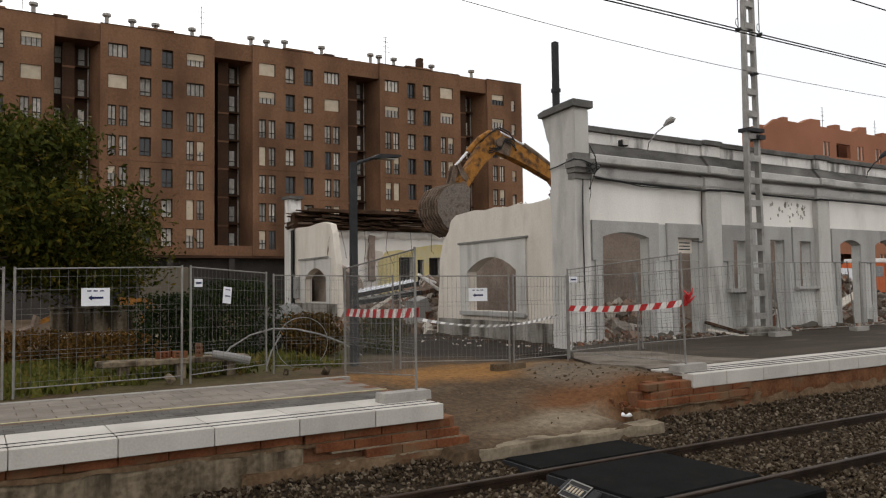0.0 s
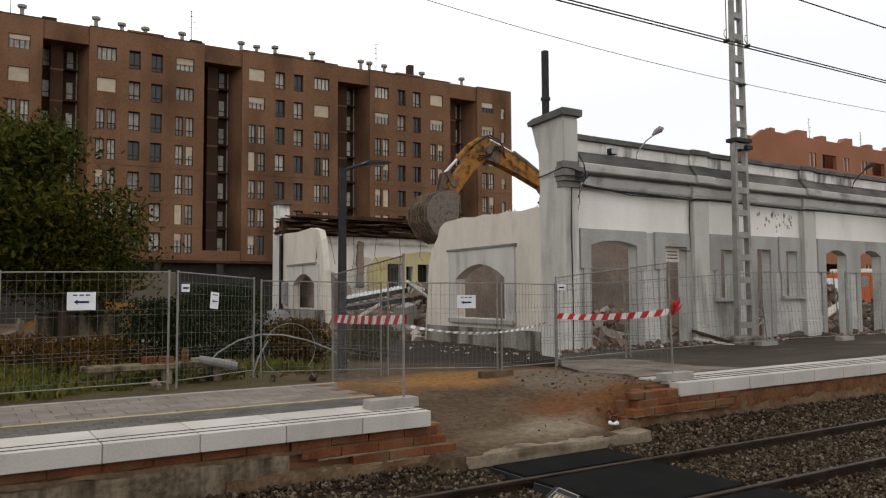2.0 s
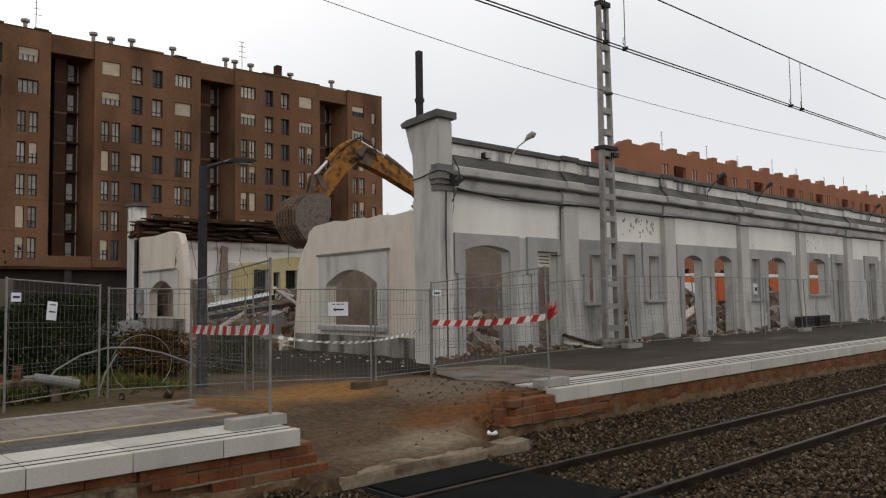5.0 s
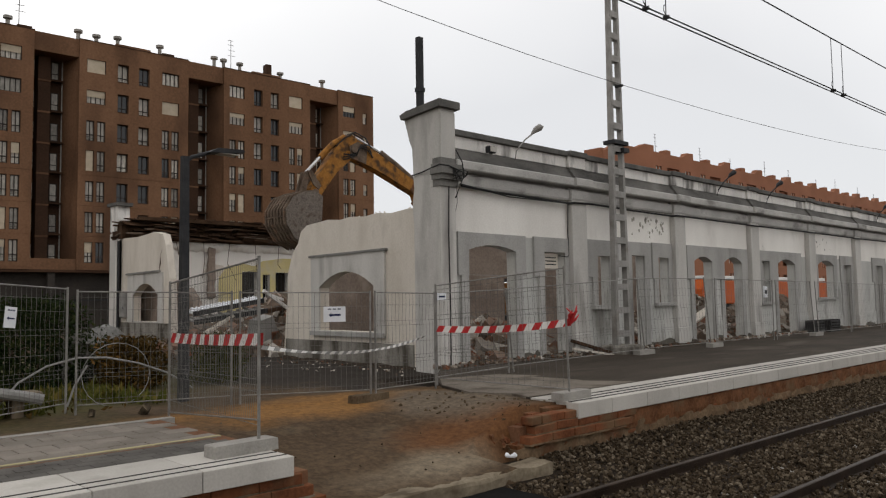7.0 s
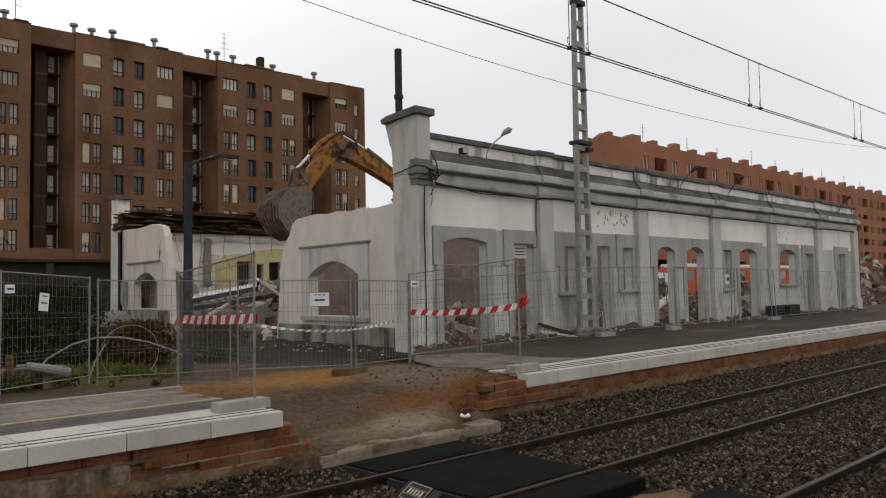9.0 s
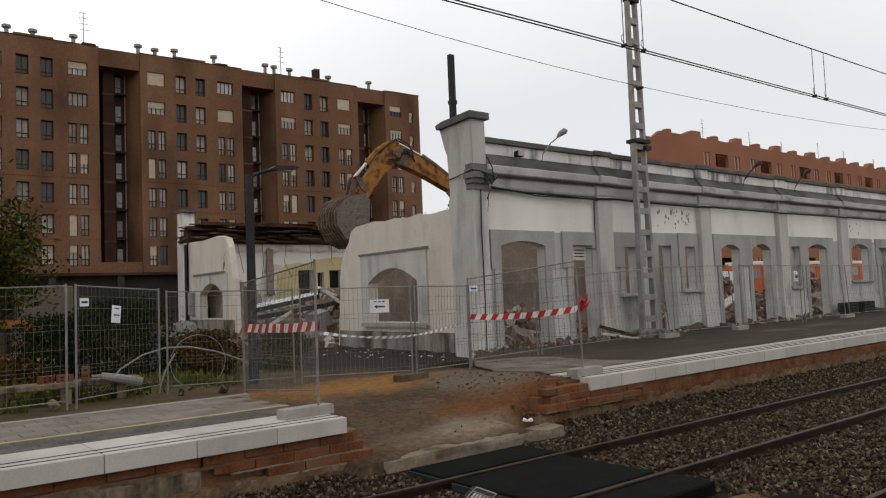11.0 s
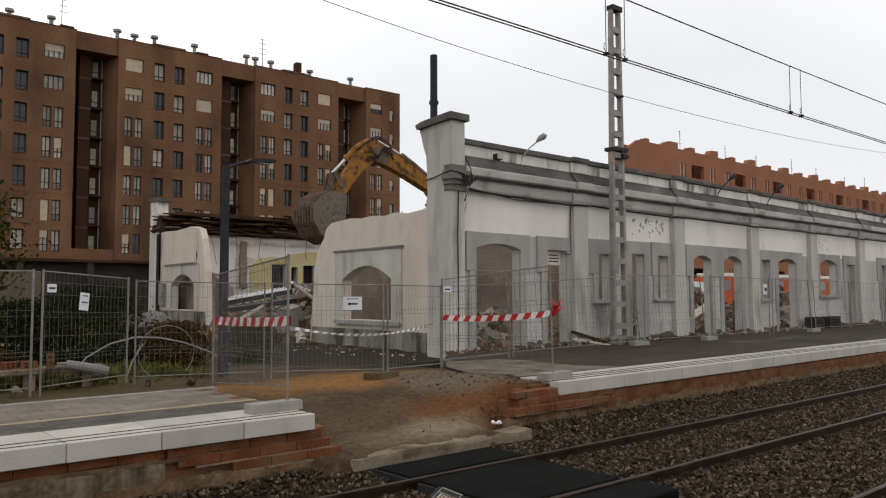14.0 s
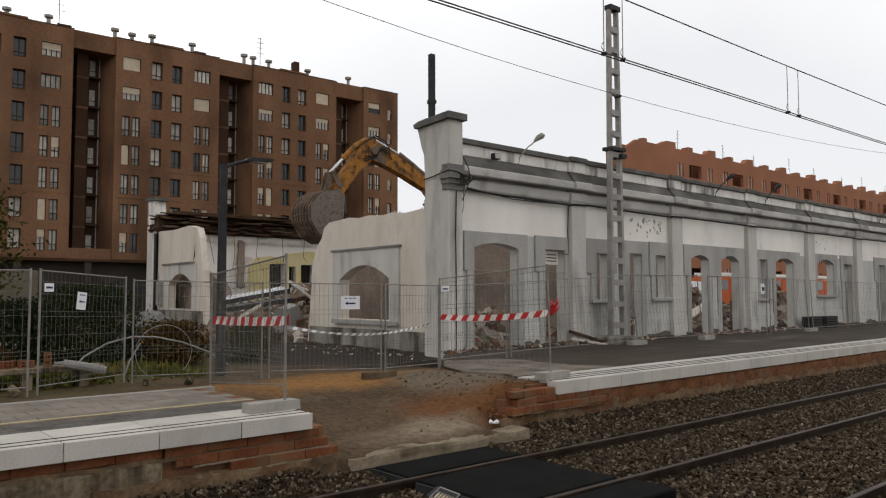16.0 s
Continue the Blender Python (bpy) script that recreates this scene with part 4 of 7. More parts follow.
crack([(17.64, 3.9), (17.9, 3.6), (17.8, 3.3), (18.0, 3.0)], 0.03)
flakes(20.6, 22.4, 3.4, 4.0, 34, surface("bare_greenish_plaster", (0.27, 0.265, 0.225), (0.40, 0.39, 0.34), 4, 0.95, 0.2), "flaked paint showing dark plaster")
flakes(28.0, 29.4, 3.3, 4.0, 7, SOOT, "flaked paint showing dark plaster")
flakes(34.2, 36.0, 3.5, 4.0, 8, SOOT, "flaked paint showing dark plaster")


# ---- apartment building ----
AY = 76.0
apartment = thing("apartment_building", "long brown brick apartment block, eight storeys with many windows", "apartment building")
ROW_TOPS = [25.0, 22.03, 19.1, 16.25, 13.33, 10.42, 7.6]
APX0, APX1, ROOF_Z, BAY = -24.3, 58.05, 26.72, 14.35
RECESS = [6.1 + BAY * i for i in range(-2, 4)]
RW, RDEEP = 3.85, 3.0


def on_apt(u, v, w):
    return (u, AY + w, v)


openings = []     # x0, x1, z0, z1, style
for r0 in RECESS:
    for kk, off in enumerate((5.37, 7.85, 9.86, 12.5)):
        x = r0 + off
        for j, top in enumerate(ROW_TOPS):
            if kk in (0, 3):
                if j < 2:
                    openings.append((x - 0.86, x + 0.86, top - 1.3, top, "wide"))
                else:
                    openings.append((x - 0.86, x - 0.13, top - 1.95, top, "tall"))
                    openings.append((x + 0.13, x + 0.86, top - 1.95, top, "tall"))
            else:
                openings.append((x - 0.52, x + 0.52, top - 1.8, top, "loggia"))
openings = [o for o in openings if o[1] < 55.8 and o[0] > APX0 + 0.3]
for top in ROW_TOPS:
    openings.append((56.5, 57.1, top - 1.85, top - 0.5, "slim"))
strips = [(max(APX0, r + RW), min(APX1, r + BAY)) for r in RECESS]
for a, b in strips:
    mine = [o for o in openings if o[0] > a and o[1] < b]
    us = sorted({a, b, *[round(v, 4) for o in mine for v in o[:2]]})
    vs = sorted({5.0, ROOF_Z, *[round(v, 4) for o in mine for v in o[2:4]]})

    def hole(i, j, us=us, vs=vs, mine=mine):
        u, v = (us[i] + us[i + 1]) / 2, (vs[j] + vs[j + 1]) / 2
        return any(o[0] < u < o[1] and o[2] < v < o[3] for o in mine)
    part("wall", gridwall(bmesh.new(), us, vs, hole, 0.0, 0.5, on_apt), APTBRICK, apartment)
    part("roof_edge", boxed(a - 0.02, b + 0.02, AY - 0.05, AY + 0.55, ROOF_Z + 0.003, ROOF_Z + 0.07), APTDARK, apartment)
    if b - a > 9:
        part("raised_parapet", boxed(a + 3.3, a + 6.6, AY, AY + 0.5, ROOF_Z + 0.073, ROOF_Z + 0.26), APTBRICK, apartment)
    part("side_wall", prism(bmesh.new(), [(a, 0.5), (a + 0.4, 0.5), (a - 0.35, RDEEP), (a - 0.75, RDEEP)], 5.0, ROOF_Z, lambda u, v, w: (u, AY + v, w)), APTBRICK, apartment)
    part("side_wall", boxed(b - 0.4, b, AY + 0.5, AY + RDEEP, 5.0, ROOF_Z), APTBRICK, apartment)
    for z in (5.25, 8.15, 11.0, 13.9):
        part("floor_band", boxed(a + 0.02, b - 0.02, AY - 0.03, AY + 0.003, z, z + 0.10), APTBRICK, apartment)
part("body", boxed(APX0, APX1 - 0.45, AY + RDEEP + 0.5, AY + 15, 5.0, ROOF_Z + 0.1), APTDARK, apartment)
part("end_wall", boxed(APX1 - 0.42, APX1 + 0.02, AY + 0.52, AY + 15, 5.0, ROOF_Z), APTBRICK, apartment)
part("overhang_slab", boxed(APX0, APX1, AY + 0.1, AY + 15, 4.75, 4.998), APTDARK, apartment)
# Ground floor and columns: the shade under the overhang is painted into APTBASE.
part("ground_floor", boxed(APX0, APX1, AY + 1.5, AY + 14.5, -0.5, 4.75), APTBASE, apartment, "ground floor coloured dark for the overhang's shade")
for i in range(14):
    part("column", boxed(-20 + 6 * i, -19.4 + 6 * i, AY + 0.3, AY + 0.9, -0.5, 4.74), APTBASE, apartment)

PANEMESH = {}


def shared(key, make, material):
    if key not in PANEMESH:
        bm = make()
        me = bpy.data.meshes.new(key)
        bm.to_mesh(me)
        bm.free()
        me.materials.append(material)
        PANEMESH[key] = me
    return PANEMESH[key]


def placed(name, me, parent, at):
    ob = new(name, me)
    ob.parent = parent
    ob.location = at
    return ob


def frame_bm(w, h, t, bars, cross):
    us = sorted({-w / 2, w / 2, -w / 2 + t, w / 2 - t, *[q + e for q in bars for e in (-t / 2, t / 2)]})
    vs = sorted({-h / 2, h / 2, -h / 2 + t, h / 2 - t, *[q + e for q in cross for e in (-t / 2, t / 2)]})
    solid_u = {0, len(us) - 2} | {us.index(q - t / 2) for q in bars}
    solid_v = {0, len(vs) - 2} | {vs.index(q - t / 2) for q in cross}
    return gridwall(bmesh.new(), us, vs, lambda i, j: i not in solid_u and j not in solid_v, 0, 0.08, lambda u, v, ww: (u, ww, v))


wr = random.Random(5)
for x0, x1, z0, z1, style in openings:
    w, h, x, z = x1 - x0, z1 - z0, (x0 + x1) / 2, (z0 + z1) / 2
    bars = {"wide": (-w / 4, 0, w / 4), "tall": (0,), "loggia": (0,), "slim": ()}[style]
    cross = {"wide": (), "tall": (-0.35,), "loggia": (-0.4,), "slim": ()}[style]
    deep = 0.16 if style != "loggia" else 0.34
    fr = placed("window", shared("window_" + style, lambda: frame_bm(w - 0.004, h - 0.004, 0.075, bars, cross), WINFRAME), apartment, (x, AY + deep, z))
    dark = wr.random() < (0.5 if style == "loggia" else 0.15)
    placed("pane", shared("pane_%s_%d" % (style, dark), lambda: boxed(-w / 2, w / 2, 0.085, 0.10, -h / 2, h / 2), GLASS if dark else CURTAIN), fr, (0, 0, 0))
    q = wr.random()
    if style != "loggia" and q < (0.62 if style == "wide" else 0.30):
        part_h = h * wr.choice((0.35, 0.5, 1.0))
        placed("blind", shared("blind_%s_%.2f" % (style, part_h), lambda: boxed(-w / 2 + 0.06, w / 2 - 0.06, -0.02, -0.004, h / 2 - part_h, h / 2 - 0.01), BLIND), fr, (0, 0, 0))
    if style == "tall" and q > 0.45:
        rail_bm = bmesh.new()
        for i in range(4):
            box(rail_bm, -w / 2, w / 2, -0.10, -0.08, -h / 2 + 0.1 + 0.14 * i, -h / 2 + 0.13 + 0.14 * i)
        part("balcony_rail", rail_bm, WINFRAME, fr)
    if style == "loggia":
        placed("sill", shared("sill_loggia", lambda: boxed(-w / 2, w / 2, -0.38, -0.02, -h / 2, -h / 2 + 0.05), APTDARK), fr, (0, 0, 0))
# recesses: back wall windows, stair shaft, drain pipe
for r in RECESS:
    part("recess_head", boxed(r + 0.01, r + RW - 0.01, AY + 0.25, AY + RDEEP - 0.01, ROOF_Z - 1.7, ROOF_Z + 0.03), APTBRICK, apartment)
    # Recess parts in APTDARK: the recess's shade is put into their colour.
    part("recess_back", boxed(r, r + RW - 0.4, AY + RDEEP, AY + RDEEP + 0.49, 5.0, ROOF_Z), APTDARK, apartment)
    part("drain_pipe", tubed([(r + RW - 0.82, AY + RDEEP - 0.35, 5.2), (r + RW - 0.82, AY + RDEEP - 0.35, ROOF_Z + 0.2)], 0.06, 6), BLOCK, apartment)
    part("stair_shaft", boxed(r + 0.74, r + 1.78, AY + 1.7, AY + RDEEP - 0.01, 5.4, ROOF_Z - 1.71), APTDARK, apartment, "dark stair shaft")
    for j, top in enumerate(ROW_TOPS):
        for off in (0.42, 2.45):
            fr = placed("window", shared("window_recess", lambda: frame_bm(0.66, 1.7, 0.07, (), (-0.3,)), WINFRAME), apartment, (r + off, AY + RDEEP - 0.10, top - 0.95))
            placed("pane", shared("pane_recess", lambda: boxed(-0.32, 0.32, 0.05, 0.09, -0.84, 0.84), GLASS if j % 3 else CURTAIN), fr, (0, 0, 0))
        part("shaft_band", boxed(r + 0.70, r + 1.82, AY + 1.64, AY + 1.695, top - 2.4, top - 2.22), APTBRICK, apartment)
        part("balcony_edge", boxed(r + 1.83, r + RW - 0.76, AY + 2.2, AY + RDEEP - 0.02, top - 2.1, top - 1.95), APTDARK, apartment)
    part("recess_foot", boxed(r + 0.01, r + RW - 0.01, AY + 0.1, AY + RDEEP - 0.02, 4.99, 6.0), APTBRICK, apartment)


# roof vents and aerials
def vent(x, top):
    y = AY + 2.0
    t = part("roof_vent", tubed([(x, y, ROOF_Z - 0.3), (x, y, top - 0.36)], 0.19, 8), BLOCK, apartment)
    t2 = tube(bmesh.new(), [(x, y, top - 0.40), (x, y, top - 0.30), (x, y, top - 0.06), (x, y, top)], [0.19, 0.40, 0.40, 0.12], 8)
    part("cowl", t2, BLOCK, t)


for x, top in ((-16.0, 28.2), (-8.4, 28.2), (-3.0, 28.1), (1.55, 28.3), (4.42, 28.4), (10.66, 28.4), (12.96, 28.2), (15.13, 28.15), (18.65, 28.25), (24.67, 28.28), (26.33, 28.15), (28.33, 28.4), (32.54, 28.4), (38.43, 28.4), (39.5, 28.35), (41.4, 28.3), (46.4, 28.15), (52.0, 28.25)):
    vent(x, top)
part("chimney", boxed(44.45, 45.1, AY + 1.6, AY + 2.4, ROOF_Z - 0.2, 28.65), APTDARK, apartment)
for x in (6.6, 19.7, 32.8, -8.0):
    part("lift_room", boxed(x - 0.6, x + 0.6, AY + 0.3, AY + 1.9, ROOF_Z + 0.073, ROOF_Z + 0.36), APTDARK, apartment)


def aerial(x, y, z, h, parent):
    a = part("aerial", tubed([(x, y, z), (x, y, z + h)], 0.035, 5), WINFRAME, parent)
    for kk, q in enumerate((0.55, 0.7, 0.85, 0.98)):
        part("aerial_bar", tubed([(x - 0.35, y, z + h * q), (x + 0.55 - 0.1 * kk, y, z + h * q)], 0.022, 4), WINFRAME, a)


for x in (3.5, 19.55, 40.35):
    aerial(x, AY + 2, ROOF_Z, 3.9, apartment)
# the whole block stands slightly turned to the tracks
apartment.matrix_basis = Matrix.Translation((25, AY, 0)) @ pose(0, 0, 0, 0, 0, -2.2) @ Matrix.Translation((-25, -AY, 0))

# ---- orange brick building behind ----
OY = 60.0
orange = thing("orange_building", "long orange-red brick apartment building with a stepped roofline", "apartment building")
vs = [1.0, 4.0, 5.4, 7.0, 8.4, 10, 11.4, 13, 14.4, 16, 17.0, 18.75, 20.65, 22.62]
loggias = [101.0 + 12.8 * i for i in range(9)]
pairs = [97.9] + [x + d for x in loggias for d in (5.15, 9.75)]
cuts = [(x, x + 3.4) for x in loggias] + [(x + d, x + d + 0.65) for x in pairs for d in (0.0, 0.9)]
us = sorted({85.4, 87.6, 216.0, *[round(v, 3) for c in cuts for v in c]})


def orange_hole(i, j):
    u = (us[i] + us[i + 1]) / 2
    return j % 2 == 1 and any(a < u < b for a, b in cuts)


part("wall", gridwall(bmesh.new(), us, vs, orange_hole, 0, 0.5, lambda u, v, w: (u, OY + w, v - (1.3 if v > 22 and u < 86 else 0))), ORANGEBRICK, orange)
part("body", boxed(87.6, 216, OY + 2.2, OY + 5, 0, 22.3), ORANGEBRICK, orange)
part("end_wall", prism(bmesh.new(), [(0.0, 0), (2.6, 0), (2.6, 20.3), (0.0, 21.3)], 85.0, 85.39, lambda u, v, w: (w, OY + u, v)), ORANGEBRICK, orange)


def roof_stub(outline, deep=1.0):
    return part("roof_stub", prism(bmesh.new(), outline, 0.02, deep, lambda u, v, w: (u, OY + w, v)), ORANGEBRICK, orange)


roof_stub([(93.0, 22.623), (97.5, 22.623), (97.5, 23.5), (95.2, 23.45)])
roof_stub([(89.4, 22.2), (90.3, 22.2), (90.3, 23.1), (89.4, 23.1)], 0.9)
for i in range(9):
    x = 106.8 + 12.0 * i
    roof_stub([(x - 1.6, 22.623), (x + 1.9, 22.623), (x + 1.9, 23.6), (x, 23.5), (x - 0.3, 23.05)])
    x = 100.9 + 12.0 * i
    roof_stub([(x, 22.623), (x + 1.2, 22.623), (x + 1.2, 23.25), (x, 23.25)], 1.2)
    aerial(x + 2.0 + 1.5 * (i % 2), OY + 3, 22.3, 4.2 - 0.5 * (i % 3), orange)
for a, b in cuts:
    if b - a > 2:
        part("loggia_back", boxed(a - 0.3, b + 0.3, OY + 1.9, OY + 2.15, 4, 21), APTBASE, orange)
    else:
        for j in range(1, len(vs) - 1, 2):
            part("window", boxed(a, b, OY + 0.2, OY + 0.26, vs[j], vs[j + 1]), WINWHITE, orange)


# ---- temporary fences, tape and notices ----
def fence_panel(p0, p1, z0, h0, h1, label, tilt=(0, 0), low=(0.14, 0.14), gap=0.085):
    """A mesh panel from p0 to p1 (x, y); h0, h1: the tops of its two posts."""
    a, b = Vector((*p0, 0)), Vector((*p1, 0))
    d = (b - a).normalized()
    n = Vector((-d.y, d.x, 0))
    ln = (b - a).length
    t = thing("temporary_fence", label, "fence", "temporary fences", at=(p0[0], p0[1], z0))
    org = Vector((p0[0], p0[1], z0))

    def at(u, z, off=0.0):
        return Vector((d.x * u, d.y * u, 0)) + n * off + Vector((0, 0, z))
    la, lb = Vector((d.x * tilt[0], d.y * tilt[0], 0)), Vector((d.x * tilt[1], d.y * tilt[1], 0))
    part("post", tubed([at(0.03, 0), at(0.03, h0 - z0) + la], 0.018, 8), GALV, t)
    part("post", tubed([at(ln - 0.03, 0), at(ln - 0.03, h1 - z0) + lb], 0.018, 8), GALV, t)

    def top(u):
        return (h0 + (h1 - h0) * u / ln) - z0
    part("top_rail", tubed([at(0.03, top(0) - 0.03) + la, at(ln - 0.03, top(ln) - 0.03) + lb], 0.012, 6), GALV, t)
    part("bottom_rail", tubed([at(0.03, low[0]), at(ln - 0.03, low[1])], 0.010, 6), GALV, t)
    vv, ff = [], []

    def wire(p, q, r):
        dd = (q - p).normalized()
        o = dd.orthogonal().normalized() * r
        o2 = dd.cross(o)
        k0 = len(vv)
        for c in (p, q):
            vv.extend([tuple(c + o), tuple(c + o2), tuple(c - o), tuple(c - o2)])
        for i in range(4):
            j = (i + 1) % 4
            ff.append((k0 + i, k0 + j, k0 + 4 + j, k0 + 4 + i))
    count = max(3, int(ln / gap))
    folds = (0.22, 0.54, 0.60, 0.66, 0.90, 1.19, 1.27, 1.54, 1.73)
    for i in range(1, count):
        u = ln * i / count
        H = top(u) - 0.03
        lean = la * (1 - u / ln) + lb * (u / ln)
        foot = low[0] + (low[1] - low[0]) * u / ln
        knots = [(foot, 0.0)] + [(z, 0.016 if kk in (2, 6) else 0.0) for kk, z in enumerate(folds) if foot + 0.02 < z < H - 0.05] + [(H, 0.0)]
        for (z0_, o0), (z1_, o1) in zip(knots, knots[1:]):
            wire(at(u, z0_, o0) + lean * (z0_ / H), at(u, z1_, o1) + lean * (z1_ / H), 0.0025)
    for kk, z in enumerate(folds):
        if z < top(0) - 0.08:
            o = 0.016 if kk in (2, 6) else 0.0
            wire(at(0.03, z, o) + la * (z / top(0)), at(ln - 0.03, z * top(ln) / top(0), o) + lb * (z / top(ln)), 0.0034)
    m = raw("wire_mesh", vv, ff, MESHWIRE, t)
    m["kind"] = "stuff"
    return t


def fence_foot(x, y, z, turn):
    bm = bmesh.new()
    prism(bm, [(-0.37, 0), (0.37, 0), (0.365, 0.115), (0.355, 0.125), (-0.355, 0.125), (-0.365, 0.115)], -0.115, 0.115, lambda u, v, w: (u, w, v))
    ob = part("concrete_block", bm, BLOCK)
    ob.matrix_basis = pose(x, y, z, 0, 0, turn)
    return tagged(ob, "pale grey concrete foot block under a fence post", "concrete block", "fence feet")


NEWFENCE = "galvanised steel temporary fence panel with folded wire mesh"
LEAN = "leaning galvanised temporary fence panel beside the building"
fence_panel((-3.0, 12.4), (0.42, 12.5), 0.0, 1.88, 1.88, NEWFENCE, gap=0.12)
fence_panel((0.5, 12.5), (2.93, 12.72), 0.0, 1.88, 1.92, NEWFENCE, gap=0.12)
fence_panel((3.02, 12.74), (4.66, 13.72), 0.0, 1.92, 1.84, NEWFENCE)
fence_panel((4.74, 13.7), (6.9, 12.95), -0.04, 1.80, 1.76, NEWFENCE)
fence_panel((6.96, 12.9), (8.84, 11.85), -0.04, 1.76, 1.74, NEWFENCE)
fence_panel((8.88, 11.85), (10.42, 12.0), -0.04, 1.74, 1.72, NEWFENCE)
fence_panel((5.5, 12.15), (5.13, 9.0), 0.02, 1.88, 2.06, NEWFENCE, low=(0.05, 0.30), gap=0.055)
fence_panel((10.44, 12.05), (10.52, 9.05), 0.02, 1.86, 2.06, NEWFENCE, (0, -0.05), gap=0.13)
fence_panel((10.5, 12.1), (13.0, 12.55), 0.02, 1.72, 1.80, NEWFENCE, gap=0.13)
fence_panel((13.05, 12.5), (18.9, 13.1), 0.04, 1.80, 2.1, LEAN, (-0.25, -0.12), gap=0.16)
fence_panel((19.1, 13.15), (22.7, 13.1), 0.05, 2.1, 2.14, LEAN, (-0.3, -0.3), gap=0.16)
fence_panel((23.0, 13.1), (27.2, 13.15), 0.05, 2.14, 2.1, LEAN, (0, 0), gap=0.16)
fence_panel((27.4, 13.15), (30.6, 13.1), 0.05, 2.1, 2.08, LEAN, (0, -0.3), gap=0.16)
fence_panel((30.9, 13.1), (34.4, 13.15), 0.05, 2.08, 2.05, LEAN, (-0.2, 0), gap=0.16)
fence_panel((34.5, 13.15), (38.2, 13.2), 0.05, 2.05, 2.02, LEAN, (-0.2, 0), gap=0.16)
fence_panel((38.4, 13.2), (42.2, 13.3), 0.05, 2.02, 2.0, LEAN, (0, -0.2), gap=0.16)
fence_foot(4.95, 9.05, 0.0, 3)
fence_foot(10.62, 9.12, 0.0, 2)
muddy_foot = fence_foot(8.8, 11.9, -0.09, 8)
muddy_foot.data.materials[0] = MUD
muddy_foot["label"] = "mud-covered concrete foot block under a fence post"
fence_foot(19.0, 13.1, 0.04, 0)
fence_foot(22.8, 13.05, 0.04, 4)
fence_foot(30.7, 13.1, 0.05, 0)


def tape_band(name, label, p, q, width, stripes, sag, twist=0.0, pale=False):
    p, q = Vector(p), Vector(q)
    t = thing(name, label, "barrier tape", "barrier tapes", at=p)
    d = q - p
    n = Vector((-d.y, d.x, 0)).normalized()
    steps = stripes
    for i in range(steps):
        a, b = i / steps, (i + 1) / steps
        slant = 0.5 / steps
        quad = []
        bm = bmesh.new()
        for off in (0.0, 0.004):
            row = []
            for f, v in ((a, 0), (b, 0), (min(b + slant, 1.0), 1), (min(a + slant, 1.0), 1)):
                f = min(f, 1.0)
                droop = -sag * 4 * f * (1 - f)
                wob = 0.015 * math.sin(9 * f + twist)
                row.append(bm.verts.new(d * f + Vector((0, 0, droop + (v - 0.5) * width * (0.55 + 0.45 * abs(math.cos(twist * f * 6))))) + n * (off + wob * v)))
            quad.append(row)
        f0, f1 = quad
        bm.faces.new(f0)
        bm.faces.new(f1[::-1])
        for k2 in range(4):
            bm.faces.new((f0[k2], f1[k2], f1[(k2 + 1) % 4], f0[(k2 + 1) % 4]))
        bmesh.ops.recalc_face_normals(bm, faces=bm.faces[:])
        part("stripe", bm, (REDTAPE if not pale else HOSE) if i % 2 == 0 else WHITETAPE, t)
    return t


tape_band("barrier_tape", "red and white striped barrier tape tied across the fence gap", (5.48, 12.05, 1.1), (5.16, 9.0, 1.17), 0.13, 19, 0.02)
tape_band("barrier_tape", "red and white striped barrier tape sagging between two posts", (10.42, 12.0, 1.05), (10.56, 9.05, 1.19), 0.115, 19, 0.06)
bm = bmesh.new()
for i in range(5):
    a = i * 1.25
    tube(bm, [(10.55, 9.05, 1.18), (10.55 + 0.07 * math.cos(a), 9.0 + 0.05 * math.sin(a), 1.24 + 0.03 * i), (10.6 + 0.13 * math.cos(a), 9.02 + 0.06 * math.sin(2 * a), 1.3 + 0.035 * i)], [0.03, 0.022, 0.008], 5)
tagged(part("tape_knot", bm, REDTAPE), "crumpled red end of barrier tape on a post", "barrier tape")
tape_band("barrier_tape", "thin twisted pale tape sagging between the posts", (5.2, 9.1, 1.08), (10.25, 12.1, 0.92), 0.045, 44, 0.16, 1.3, True)


def notice(x, y, z, w, h, turn, label, arrow=True, tilt=0):
    """A paper notice facing the track, with a dark arrow and illegible lines."""
    t = thing("notice", label, "notice", "paper notices", at=(x, y, z))
    t.matrix_basis = pose(x, y, z, 0, tilt, turn)
    part("sheet", boxed(-w / 2, w / 2, -0.006, 0.006, -h / 2, h / 2), PAPER, t)
    if arrow:
        k2 = min(w, h * 1.2)
        pts = [(-0.33, 0), (-0.17, 0.12), (-0.17, 0.05), (0.33, 0.05), (0.33, -0.05), (-0.17, -0.05), (-0.17, -0.12)]
        part("arrow", prism(bmesh.new(), [(u * k2, v * k2) for u, v in pts], -0.011, -0.007, lambda u, v, ww: (u, ww, v - 0.05 * h)), INK, t, "dark blue arrow")
        for i in range(3):
            u0 = -0.3 * w + i * 0.22 * w
            part("print_bar", boxed(u0, u0 + 0.15 * w, -0.010, -0.007, h * 0.30, h * 0.37), INK, t)
    else:
        part("print_bar", boxed(-0.35 * w, 0.35 * w, -0.010, -0.007, -h * 0.12, h * 0.12), INK, t)
    return t


